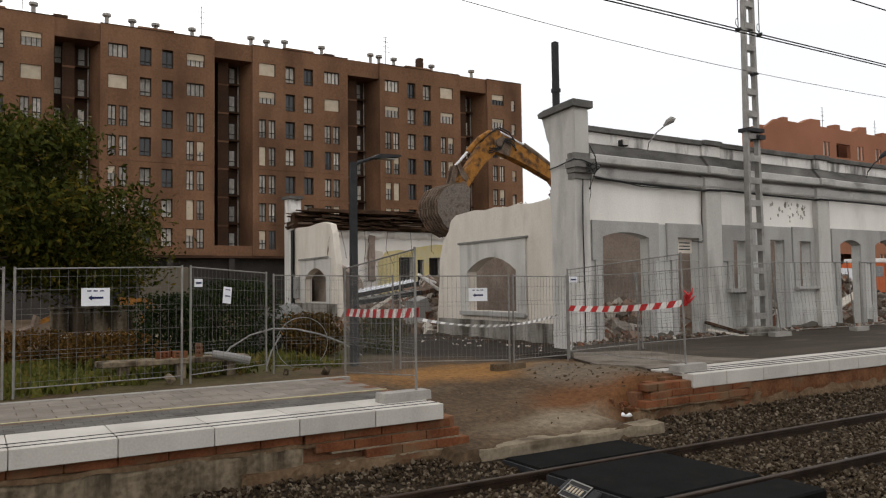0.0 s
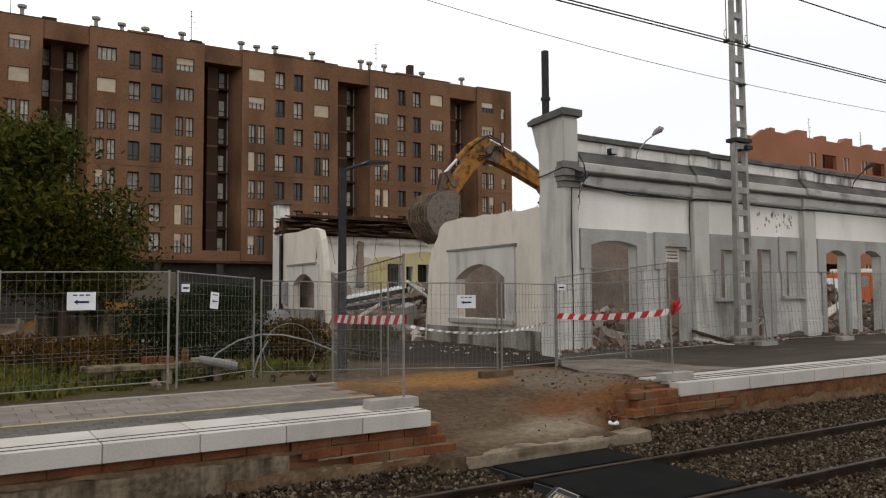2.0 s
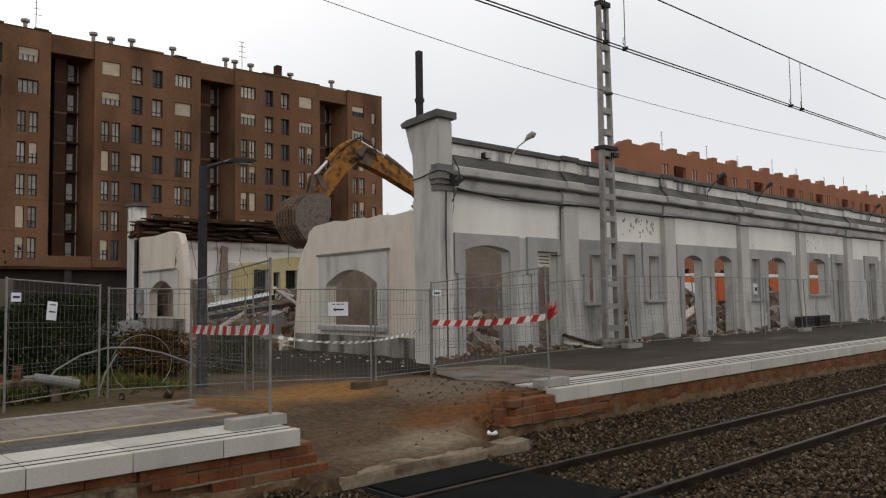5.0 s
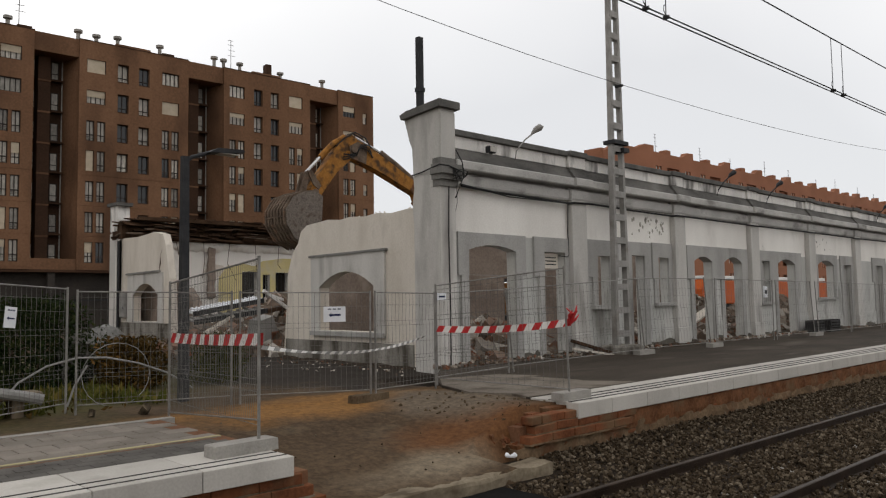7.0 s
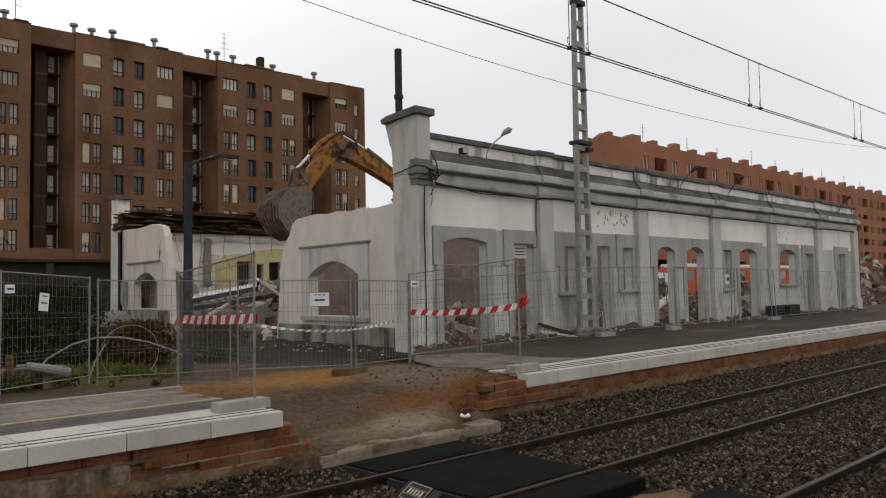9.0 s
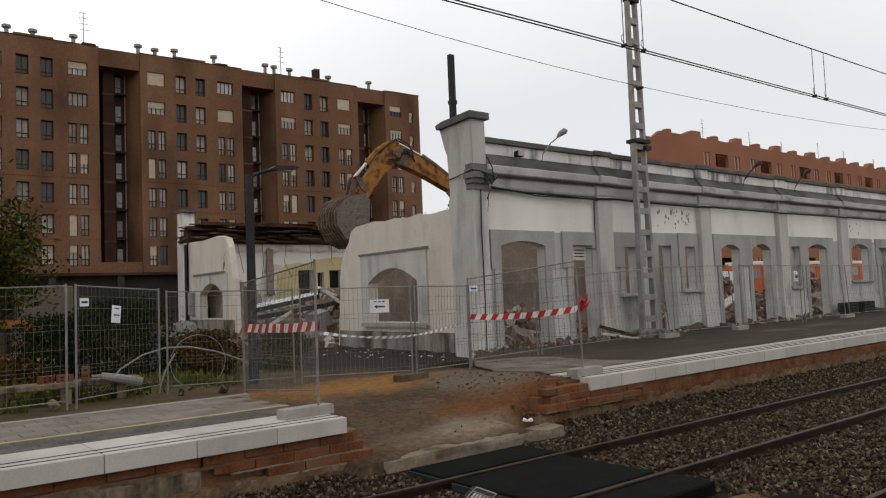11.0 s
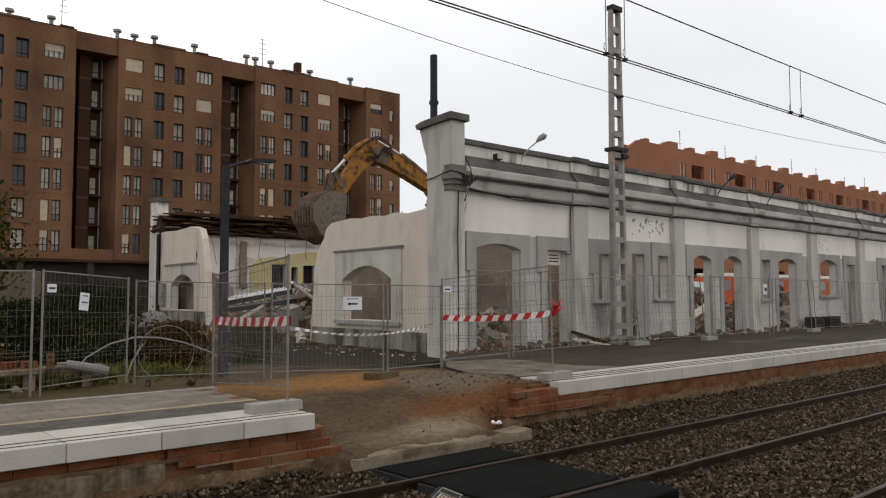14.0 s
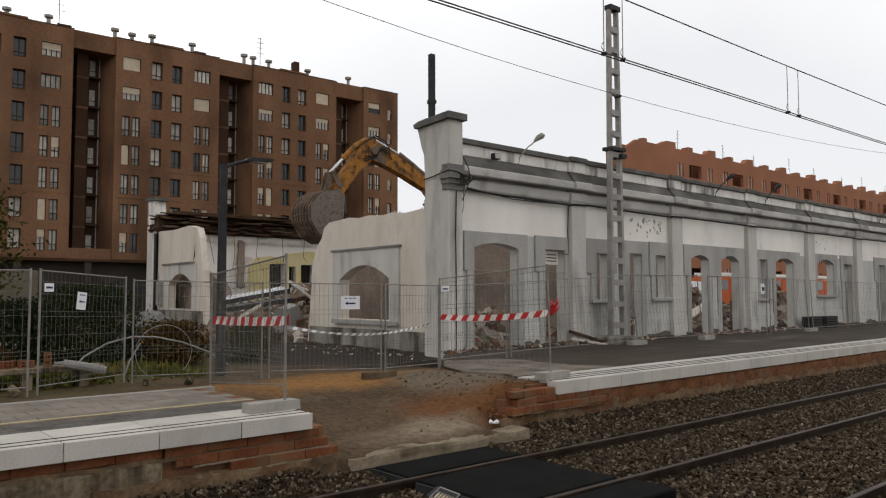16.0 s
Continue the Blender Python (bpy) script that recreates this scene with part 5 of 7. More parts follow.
notice(1.60, 12.56, 1.43, 0.40, 0.27, 5, "white paper notice with a blue arrow on the fence")
notice(3.18, 12.80, 1.63, 0.17, 0.13, 30, "small white and blue notice on the fence", False)
notice(3.74, 13.10, 1.42, 0.19, 0.28, 31, "white portrait notice tied crookedly to the fence", True, 6)
notice(8.26, 12.10, 1.36, 0.36, 0.25, -29, "white paper notice with a dark arrow on the fence")
notice(10.62, 12.05, 1.63, 0.26, 0.13, 10, "small white and blue notice on the fence", False)

# ---- overhead line mast and wires ----
mast = thing("overhead_line_mast", "grey riveted lattice steel mast of two channels", "mast", at=(18.95, 13.75, 0))


def mast_w(z):
    return 0.30 - 0.012 * z


for sgn in (-1, 1):
    bm = bmesh.new()
    for (z0, z1) in ((0.0, 10.15),):
        w0, w1 = mast_w(z0), mast_w(z1)
        for lx0, lx1, ly0, ly1 in ((-0.05, 0.05, -0.085, 0.085),):
            vs8 = []
            for z, w in ((z0, w0), (z1, w1)):
                s8 = 1 - 0.02 * z
                for ux, uy in ((lx0, ly0), (lx1, ly0), (lx1, ly1), (lx0, ly1)):
                    vs8.append(bm.verts.new((sgn * w + ux, uy * s8, z)))
            for f in CUBE_FACES:
                bm.faces.new([vs8[i] for i in f])
    part("channel", bm, MASTPAINT, mast)
for i in range(15):
    z = 0.5 + 0.64 * i
    w = mast_w(z)
    for y in (-0.092, 0.088):
        part("batten", boxed(-w - 0.03, w + 0.03, y * (1 - 0.02 * z) - 0.006, y * (1 - 0.02 * z) + 0.006, z, z + 0.17), MASTPAINT, mast)
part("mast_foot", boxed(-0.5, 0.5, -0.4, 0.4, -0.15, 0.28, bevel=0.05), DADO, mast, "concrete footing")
part("clamp", boxed(-0.34, 0.34, -0.19, 0.19, 5.82, 5.92), DARKSTEEL, mast)
part("clamp", boxed(0.1, 0.36, -0.2, 0.2, 5.62, 5.74), DARKSTEEL, mast)
part("wire_bracket", boxed(-0.04, 0.04, -0.27, -0.05, 7.44, 7.50), DARKSTEEL, mast)
part("head_bracket", boxed(-0.22, 0.26, -0.12, 0.12, 10.15, 10.3), DARKSTEEL, mast)


overhead = thing("overhead_line", "black overhead contact and messenger wires above the track", "overhead line")
feeder = thing("feeder_line", "thin black overhead wire carried past the mast", "wire")


def wire_line(name, parent, pts, r):
    return part(name, tubed(pts, r, 5), CABLE, parent)


def sagging(x0, x1, y, z0, z1, sag, k2=24):
    return [(x0 + (x1 - x0) * i / k2, y, z0 + (z1 - z0) * i / k2 - sag * 4 * (i / k2) * (1 - i / k2)) for i in range(k2 + 1)]


def contact_z(x):
    return 4.72 + 0.011 * (x - 5) if x < 30 else 4.995


for dy in (-0.035, 0.035):
    wire_line("contact_wire", overhead, [(x, 6.2 + dy, contact_z(x)) for x in (-30, -10, 0, 10, 20, 30, 60, 110)], 0.009)
mess = [(x, 6.2, 5.66 + 0.00045 * (x - 11) ** 2 + 0.01 * (x - 11)) for x in range(-25, 36, 2)]
wire_line("messenger_wire", overhead, mess, 0.010)
wire_line("feeder_wire", feeder, [(x, 13.5, 7.48 + (0.0033 if x < 17 else 0.0016) * (x - 17) ** 2) for x in [-30 + 3 * i for i in range(7)] + [-9 + 2 * i for i in range(29)]] + [(60, 13.5, 9.4), (72, 13.5, 10.0)], 0.008)
for x in (2.9, 3.3, 8.35, 8.78, 13.85, 14.3, 19.4, 19.85, 25.2, 25.7):
    zt = 5.66 + 0.00045 * (x - 11) ** 2 + 0.01 * (x - 11)
    d = part("dropper", tubed([(x, 6.2, contact_z(x)), (x, 6.2, zt)], 0.006, 4), CABLE, overhead)
    part("clip", boxed(x - 0.008, x + 0.008, 6.16, 6.24, contact_z(x) - 0.015, contact_z(x) + 0.03), CABLE, d)
    part("loop", tubed([(x, 6.2, contact_z(x) + 0.03), (x - 0.05, 6.2, contact_z(x) + 0.08), (x - 0.04, 6.2, contact_z(x) + 0.14), (x, 6.2, contact_z(x) + 0.16)], 0.006, 4), CABLE, d)

# ---- street lamp ----
lamp = thing("street_lamp", "dark grey square-section street lamp with a flat head", "street lamp", at=(6.64, 14.2, -0.1))
part("pole", prism(bmesh.new(), [(-0.075, -0.075), (0.075, -0.075), (0.075, 0.075), (-0.075, 0.075)], 0, 4.2, lambda u, v, w: (u * (1 - 0.06 * w), v * (1 - 0.06 * w), w)), DARKSTEEL, lamp)
part("arm", tubed([(0, 0, 4.1), (0.12, 0, 4.2), (0.45, 0, 4.32)], 0.035, 8), DARKSTEEL, lamp)
part("head", prism(bmesh.new(), [(0.38, 4.30), (0.55, 4.40), (1.02, 4.42), (1.08, 4.39), (0.98, 4.36), (0.5, 4.31)], -0.14, 0.14, lambda u, v, w: (u, w, v)), DARKSTEEL, lamp)
part("lens", boxed(0.6, 0.95, -0.1, 0.1, 4.315, 4.335), WINWHITE, lamp)
part("base_plate", boxed(-0.16, 0.16, -0.16, 0.16, 0, 0.03), DARKSTEEL, lamp)

# ---- lamps, boxes and cables on the station ----
def wall_lamp(x, lift, reach, material=MASTPAINT):
    t = thing("wall_lamp", "grey bowl street light on a bent arm above the parapet", "wall lamp", "facade lamps", at=(x, 14.2, 5.0))
    part("arm", tubed([(0, 0, 0), (0, -0.05, 0.35 + lift), (0.3 * reach, -0.15, 0.65 + lift), (0.62 * reach, -0.25, 0.85 + lift)], 0.02, 6), material, t)
    hd = tube(bmesh.new(), [(0.55 * reach, -0.22, 0.82 + lift), (0.68 * reach, -0.26, 0.92 + lift), (0.85 * reach, -0.31, 1.0 + lift), (0.96 * reach, -0.34, 1.02 + lift)], [0.03, 0.075, 0.09, 0.02], 8)
    part("head", hd, material, t)
    return t


for x, lf, rc in ((15.2, -0.1, 0.75), (25.6, -0.15, 0.8), (29.4, -0.15, 0.8), (41.5, -0.12, 0.8)):
    wall_lamp(x, lf, rc, MASTPAINT if x < 20 else DARKSTEEL)
box_t = thing("floodlight", "small grey floodlight on the cornice", "floodlight", at=(14.25, 14.15, 5.08))
part("case", boxed(-0.12, 0.12, -0.1, 0.06, 0, 0.16, bevel=0.02), DARKSTEEL, box_t)
part("front", boxed(-0.1, 0.1, -0.125, -0.1, 0.02, 0.14), WINWHITE, box_t)
meter = thing("meter_box", "white meter box fixed to the station wall", "meter box", at=(29.36, 14.42, 1.5))
part("case", boxed(-0.15, 0.15, -0.08, 0.1, 0, 0.42, bevel=0.02), PAPER, meter)
part("window", boxed(-0.08, 0.08, -0.092, -0.081, 0.14, 0.28), DARKSTEEL, meter)
gutter = thing("downpipe", "dark rainwater pipe at the end of the station", "downpipe", at=(44.25, 14.25, 0))
part("pipe", tubed([(0, 0, 0.0), (0, 0, 4.2), (-0.05, -0.1, 4.5)], 0.05, 8), DARKSTEEL, gutter)


def cable(pts, r, label):
    return tagged(part("cable", tubed(pts, r, 5), CABLE), label, "cable", "wall cables")


# Drawn thick: the cable also carries the dark shadow line under the cornice.
cable([(13.35, 14.24, 4.22), (14.5, 14.27, 4.17), (16.0, 14.27, 4.15), (17.45, 14.26, 4.12), (17.55, 14.18, 4.14), (18.3, 14.18, 4.16), (20.5, 14.27, 4.14), (22.7, 14.26, 4.12), (22.85, 14.17, 4.14), (28.2, 14.17, 4.12), (33.5, 14.17, 4.14), (38.9, 14.17, 4.12), (43.6, 14.17, 4.14)], 0.03, "black cable below the cornice, thickened for its shadow line")
cable([(13.3, 14.24, 4.26), (15.0, 14.26, 4.10), (17.5, 14.2, 4.11)], 0.016, "second black cable below the cornice")
cable([(17.46, 14.33, 4.1), (17.45, 14.35, 3.4), (17.46, 14.35, 2.75), (17.40, 14.33, 2.68), (17.0, 14.32, 2.7)], 0.014, "black cable dropping beside a pilaster")
cable([(12.88, 14.17, 4.25), (12.86, 14.18, 3.0), (12.88, 14.18, 1.5), (12.87, 14.18, 0.1)], 0.014, "black cable down the corner pier")
cable([(13.1, 14.14, 4.2), (13.16, 14.2, 3.8), (13.12, 14.3, 3.3), (13.2, 14.36, 2.95), (13.18, 14.37, 2.8)], 0.007, "loose black cable end")
cable([(12.63, 15.15, 4.50), (12.61, 14.8, 4.53), (12.55, 14.35, 4.58), (12.48, 14.05, 4.60), (12.7, 13.97, 4.58), (13.05, 13.97, 4.5)], 0.018, "black cable wrapped round the capital")
for i in range(6):
    a = 1.1 * i
    cable([(12.85, 14.0, 4.3 + 0.05 * i), (12.95 + 0.12 * math.cos(a), 13.93, 4.4 + 0.14 * math.sin(a)), (13.1 + 0.15 * math.sin(a), 13.9, 4.55 - 0.06 * i), (13.15, 13.95, 4.35)], 0.013, "tangled black cable at the corner pier")
cable([(13.08, 14.12, 5.0), (13.1, 13.95, 4.7), (13.15, 13.95, 4.4), (13.08, 14.17, 3.9)], 0.016, "black cable hanging at the corner pier")

# ---- excavator ----
EXC = thing("excavator", "worn yellow tracked excavator with a mud-caked bucket behind the gable", "excavator", at=(0, 0, 0))
EXC.matrix_basis = pose(20.0, 22.9, 0.0, 0, 0, 180)


def slab_part(name, outline, half, material, parent, label="", off=0.0):
    return part(name, prism(bmesh.new(), outline, off - half, off + half, lambda u, v, w: (u, w, v)), material, parent, label)


for s in (-1, 1):
    tr = slab_part("track", [(-5.0, 0.35), (-4.7, 0.75), (-1.1, 0.75), (-0.7, 0.35), (-1.1, 0.0), (-4.7, 0.0)], 0.28, DARKSTEEL, EXC, "black steel crawler track", off=s * 1.1)
slab_part("undercarriage", [(-4.2, 0.3), (-1.6, 0.3), (-1.6, 0.95), (-4.2, 0.95)], 0.8, DARKSTEEL, EXC)
slab_part("body", [(-5.4, 1.0), (-1.4, 1.0), (-1.4, 1.9), (-2.0, 2.2), (-5.1, 2.25), (-5.4, 1.9)], 1.25, MACHINE, EXC, "worn yellow upper body")
slab_part("counterweight", [(-5.9, 1.1), (-5.405, 1.0), (-5.405, 2.2), (-5.8, 2.1)], 1.2, MUDSTEEL, EXC)
cab = slab_part("cab", [(-3.2, 2.26), (-1.45, 2.26), (-1.35, 2.6), (-1.75, 3.25), (-3.2, 3.3)], 0.5, DARKSTEEL, EXC, "dark operator's cab", off=0.7)
slab_part("cab_window", [(-3.0, 2.4), (-1.55, 2.4), (-1.85, 3.1), (-3.0, 3.15)], 0.51, GLASS, cab, off=0.7)
boom = slab_part("boom", [(-1.9, 1.9), (-1.2, 1.8), (0.0, 4.0), (0.62, 5.48), (2.18, 6.10), (3.40, 6.50), (3.72, 6.66), (3.66, 6.98), (3.36, 7.14), (2.9, 7.02), (2.0, 6.62), (0.72, 5.98), (-0.3, 5.0), (-1.5, 2.8)], 0.20, MACHINE, EXC, "worn yellow boom")
part("boom_pin", tubed([(3.5, -0.3, 6.8), (3.5, 0.3, 6.8)], 0.13, 10), MUDSTEEL, boom)
for off in (-0.21, 0.20):
    slab_part("boom_plate", [(2.95, 6.35), (3.6, 6.5), (3.66, 6.9), (3.3, 7.1), (2.9, 6.95)], 0.012, MUDSTEEL, boom, off=off)
stick = slab_part("stick", [(3.3, 7.2), (3.55, 7.34), (3.82, 7.22), (4.2, 6.75), (4.78, 5.95), (5.22, 5.32), (5.1, 5.06), (4.82, 5.08), (4.5, 5.5), (4.15, 5.95), (3.6, 6.42), (3.25, 6.85)], 0.16, MACHINE, EXC, "worn yellow dipper stick")
part("stick_pin", tubed([(5.05, -0.28, 5.2), (5.05, 0.28, 5.2)], 0.10, 10), MUDSTEEL, stick)
cyl = part("boom_cylinder", tubed([(0.6, 0, 6.05), (1.5, 0, 6.55), (2.15, 0, 6.88)], [0.09, 0.11, 0.11], 10), MUDSTEEL, EXC)
part("rod", tubed([(2.15, 0, 6.88), (3.25, 0, 7.28)], 0.05, 8), CHROME, cyl)
cyl = part("bucket_cylinder", tubed([(3.72, 0, 7.25), (4.2, 0, 6.95), (4.72, 0, 6.42)], [0.09, 0.1, 0.1], 10), MACHINE, EXC)
part("rod", tubed([(4.72, 0, 6.42), (5.28, 0, 5.85)], 0.055, 8), CHROME, cyl)
for off in (-0.17, 0.17):
    slab_part("link", [(5.18, 5.92), (5.34, 5.88), (5.1, 5.42), (4.9, 5.3), (4.82, 5.42)], 0.03, MUDSTEEL, EXC, off=off)
    slab_part("link", [(5.2, 5.9), (5.4, 5.85), (5.62, 5.1), (5.42, 5.02)], 0.03, MUDSTEEL, EXC, off=off * 0.7)
for i, off in enumerate((-0.12, 0.0, 0.12)):
    part("hose", tubed([(2.6, off, 6.9), (2.95, off * 1.4, 7.28), (3.4, off * 1.5, 7.42), (3.85, off * 1.4, 7.15), (4.15, off, 6.85)], 0.026, 6), CABLE, EXC)
    part("hose", tubed([(2.7, 0.22 + 0.03 * i, 6.6), (2.8 + 0.06 * i, 0.26, 7.0 - 0.08 * i), (3.2, 0.27, 7.0 - 0.05 * i), (3.4 + 0.1 * i, 0.25, 6.6), (3.9, 0.2, 6.4 + 0.1 * i)], 0.022, 6), CABLE, EXC)
PROFILE = [(5.05, 5.0), (5.3, 5.14), (5.75, 5.10), (6.15, 4.92), (6.42, 4.5), (6.40, 4.05), (6.1, 3.6), (5.6, 3.36), (5.15, 3.40)]
INNER = [(5.15, 3.48), (5.58, 3.45), (6.02, 3.66), (6.30, 4.08), (6.32, 4.48), (6.08, 4.84), (5.72, 5.01), (5.3, 5.05), (5.1, 4.93)]
bucket = part("bucket", prism(bmesh.new(), PROFILE + INNER, -0.62, 0.62, lambda u, v, w: (u, w, v)), MUDSTEEL, EXC, "mud-caked ribbed steel bucket")
for q in (-0.645, 0.62):
    part("bucket_side", prism(bmesh.new(), PROFILE, q, q + 0.025, lambda u, v, w: (u, w, v)), surface("scuffed_side_steel", (0.10, 0.082, 0.070), (0.25, 0.22, 0.195), 4, 0.75, 0.5, 20, ((0.07, 0.05, 0.036), 4, 0.85, 0.50)), bucket)
RIBS = [(5.3, 5.14), (5.75, 5.10), (6.15, 4.92), (6.42, 4.5), (6.40, 4.05), (6.1, 3.6), (5.6, 3.36)]
for i in range(7):
    y = -0.60 + 0.185 * i
    outer = [(u + 0.05 * (u - 5.6) / 0.8, v + 0.05 * (v - 4.3) / 0.8) for u, v in RIBS]
    part("wear_strip", prism(bmesh.new(), outer + RIBS[::-1], y, y + 0.075, lambda u, v, w: (u, w, v)), MUDSTEEL, bucket)
for (u0, v0), (u1, v1) in zip(RIBS[1:], RIBS[2:]):
    part("cross_rib", tubed([((u0 + u1) / 2 + 0.02, -0.6, (v0 + v1) / 2), ((u0 + u1) / 2 + 0.02, 0.6, (v0 + v1) / 2)], 0.035, 5), MUDSTEEL, bucket)
for i in range(5):
    y = -0.55 + 0.26 * i
    part("tooth", prism(bmesh.new(), [(5.18, 3.38), (5.15, 3.5), (4.86, 3.42)], y, y + 0.09, lambda u, v, w: (u, w, v)), MUDSTEEL, bucket)

# ---- rubble and debris ----
def heap(k2, cx0, cy0, rx, ry, hmax, smin, smax):
    r = np.sqrt(rng.random(k2))
    a = rng.uniform(0, 2 * np.pi, k2)
    x, y = cx0 + rx * r * np.cos(a), cy0 + ry * r * np.sin(a)
    z = -0.1 + hmax * (1 - r) * (0.55 + 0.45 * rng.random(k2)) + 0.03
    s = rng.uniform(smin, smax, (k2, 3)) * rng.uniform(0.5, 1.4, (k2, 1))
    return np.stack([x, y, z], 1), s


HEAPS = [("rubble heap of brick, plaster and timber inside the station", heap(2600, 16.2, 26.5, 4.2, 5.5, 2.0, 0.05, 0.22)),
         ("rubble heap behind the first doorway", heap(1600, 17.2, 17.3, 3.2, 2.0, 1.1, 0.05, 0.2)),
         ("rubble heap behind the station wall", heap(2800, 29.5, 18.0, 4.2, 2.6, 2.1, 0.05, 0.2)),
         ("rubble heap behind the far doorways", heap(2600, 37.5, 18.0, 4.4, 2.6, 2.1, 0.05, 0.2)),
         ("dark pile of tangled scrap past the station end", heap(1100, 62.0, 19.3, 5.5, 2.2, 3.4, 0.1, 0.4))]
for lab, (c, s) in HEAPS:
    tagged(lumps("rubble_heap", c, s, RUBBLE), lab, "rubble", "rubble heaps", "stuff")
base_c = np.stack([13.4 + np.array([0.6, 3.6, 4.6, 7.6, 11.2, 13.5, 15.5, 18.5, 24.5, 28.5])[rng.integers(10, size=620)] + rng.normal(0, 0.9, 620), 14.33 - 0.5 * rng.random(620) ** 1.6, rng.uniform(0.07, 0.13, 620)], 1)
base_s = rng.uniform(0.012, 0.06, (620, 3))
tagged(lumps("scattered_rubble", base_c, base_s, RUBBLE), "broken brick and plaster scattered along the wall foot", "rubble", kind="stuff")
u = rng.uniform(0.2, 9.5, 90)
g_c = np.stack([12.95 + SK * u - rng.random(90) ** 2.2 * 1.2, FY + u, np.full(90, -0.06)], 1)
tagged(lumps("scattered_rubble", g_c, rng.uniform(0.006, 0.028, (90, 3)), RUBBLE), "plaster crumbs along the foot of the gable", "rubble", kind="stuff")
e_c = np.stack([rng.uniform(5.8, 9.6, 16), rng.uniform(8.6, 12.4, 16), np.zeros(16)], 1)
e_c[:, 2] = [ground_height(a, b) + 0.01 for a, b in e_c[:, :2]]
tagged(lumps("pebbles", e_c, rng.uniform(0.005, 0.012, (16, 3)), STONES), "small stones on the bare earth", "stones", kind="stuff")


def plank(p, q, w, t2, material, label, name="plank"):
    p, q = Vector(p), Vector(q)
    d = q - p
    m = d.to_track_quat("X", "Z").to_matrix().to_4x4()
    ob = part(name, boxed(0, d.length, -w / 2, w / 2, -t2 / 2, t2 / 2, bevel=min(t2 * 0.2, 0.01)), material)
    ob.matrix_basis = Matrix.Translation(p) @ m
    return tagged(ob, label, name.replace("_", " "), "fallen beams")


def ribbed_sheet(p, q, deep, ribs, material, label):
    """A fallen roof sheet with raised ribs across it."""
    p, q = Vector(p), Vector(q)
    d = q - p
    t = thing("roof_sheet", label, "roof sheet", "fallen roof sheets")
    t.matrix_basis = Matrix.Translation(p) @ d.to_track_quat("X", "Z").to_matrix().to_4x4() @ pose(0, 0, 0, 9, 0, 0)
    part("sheet", boxed(0, d.length, -deep / 2, deep / 2, -0.02, 0.02), material, t)
    for i in range(ribs):
        x = d.length * (i + 0.5) / ribs
        part("rib", boxed(x - 0.035, x + 0.035, -deep / 2, deep / 2, 0.021, 0.07, bevel=0.01), material, t)
    part("edge", boxed(0, d.length, -deep / 2 - 0.03, -deep / 2 - 0.002, -0.09, 0.06), DARKSTEEL, t)
    return t


ribbed_sheet((10.95, 23.4, 1.34), (13.35, 23.5, 1.72), 0.5, 16, PAPER, "white ribbed roof sheet fallen on the rubble")
ribbed_sheet((10.85, 23.1, 1.10), (13.3, 23.2, 1.40), 0.5, 8, HOSE, "grey roof sheet lying under the white one")
plank((11.2, 22.8, 0.72), (12.1, 22.9, 1.22), 0.22, 0.08, CREAM, "broken cream board leaning on the rubble", "board")
plank((13.38, 23.3, 1.98), (14.3, 23.4, 1.42), 0.09, 0.10, WHITETAPE, "fallen white painted beam", "beam")
plank((13.75, 23.6, 1.86), (14.35, 23.7, 1.68), 0.07, 0.08, WHITETAPE, "fallen white painted beam", "beam")
plank((14.1, 24.4, 1.3), (15.8, 25.0, 1.6), 0.2, 0.15, TIMBER, "dark broken roof beam", "beam")
plank((17.3, 14.2, 0.45), (18.6, 13.75, 0.05), 0.14, 0.08, TIMBER, "broken timber lying at the doorway", "beam")
plank((17.2, 14.1, 0.25), (18.3, 13.6, 0.04), 0.1, 0.06, CREAM, "broken painted batten lying at the doorway", "beam")
plank((25.0, 15.2, 0.6), (26.6, 14.9, 1.3), 0.5, 0.06, CREAM, "broken board leaning in the doorway", "beam")
cabinet = thing("electric_cabinet", "grey steel electric cabinet on the far corner pier", "electric cabinet", at=on_gable(21.9, 1.05, -0.20))
part("case", boxed(0, 0.17, -0.28, 0.28, 0, 1.1, bevel=0.015), HOSE, cabinet)
part("door", boxed(-0.015, -0.003, -0.25, 0.25, 0.03, 1.07), HOSE, cabinet)
part("latch", boxed(-0.03, -0.016, -0.20, -0.16, 0.40, 0.47), DARKSTEEL, cabinet)
tank = part("fallen_slab", prism(bmesh.new(), [(-0.6, 0), (0.5, 0), (0.62, 0.7), (0.2, 1.25), (-0.5, 1.1)], -0.2, 0.2, lambda u, v, w: (u, w, v)), GREY)
tank.matrix_basis = pose(13.6, 23.9, -0.05, 8, 0, 25)
tagged(tank, "grey lump of fallen masonry beside the gable", "masonry")
for i, (x, y) in enumerate(((32.2, 13.75), (33.7, 13.7))):
    c = thing("crate", "black plastic crate standing against the wall", "crate", "crates", at=(x, y, 0.06))
    for k2 in range(4):
        part("slat", boxed(0, 1.1, 0.0, 0.03, 0.06 + 0.11 * k2, 0.13 + 0.11 * k2), CABLE, c)
    part("back", boxed(0, 1.1, 0.32, 0.35, 0, 0.5), CABLE, c)
    part("base", boxed(0, 1.1, 0.0, 0.35, 0, 0.05), CABLE, c)
    for q in (0, 1.06):
        part("corner", boxed(q, q + 0.04, 0.0, 0.32, 0.051, 0.5), CABLE, c)

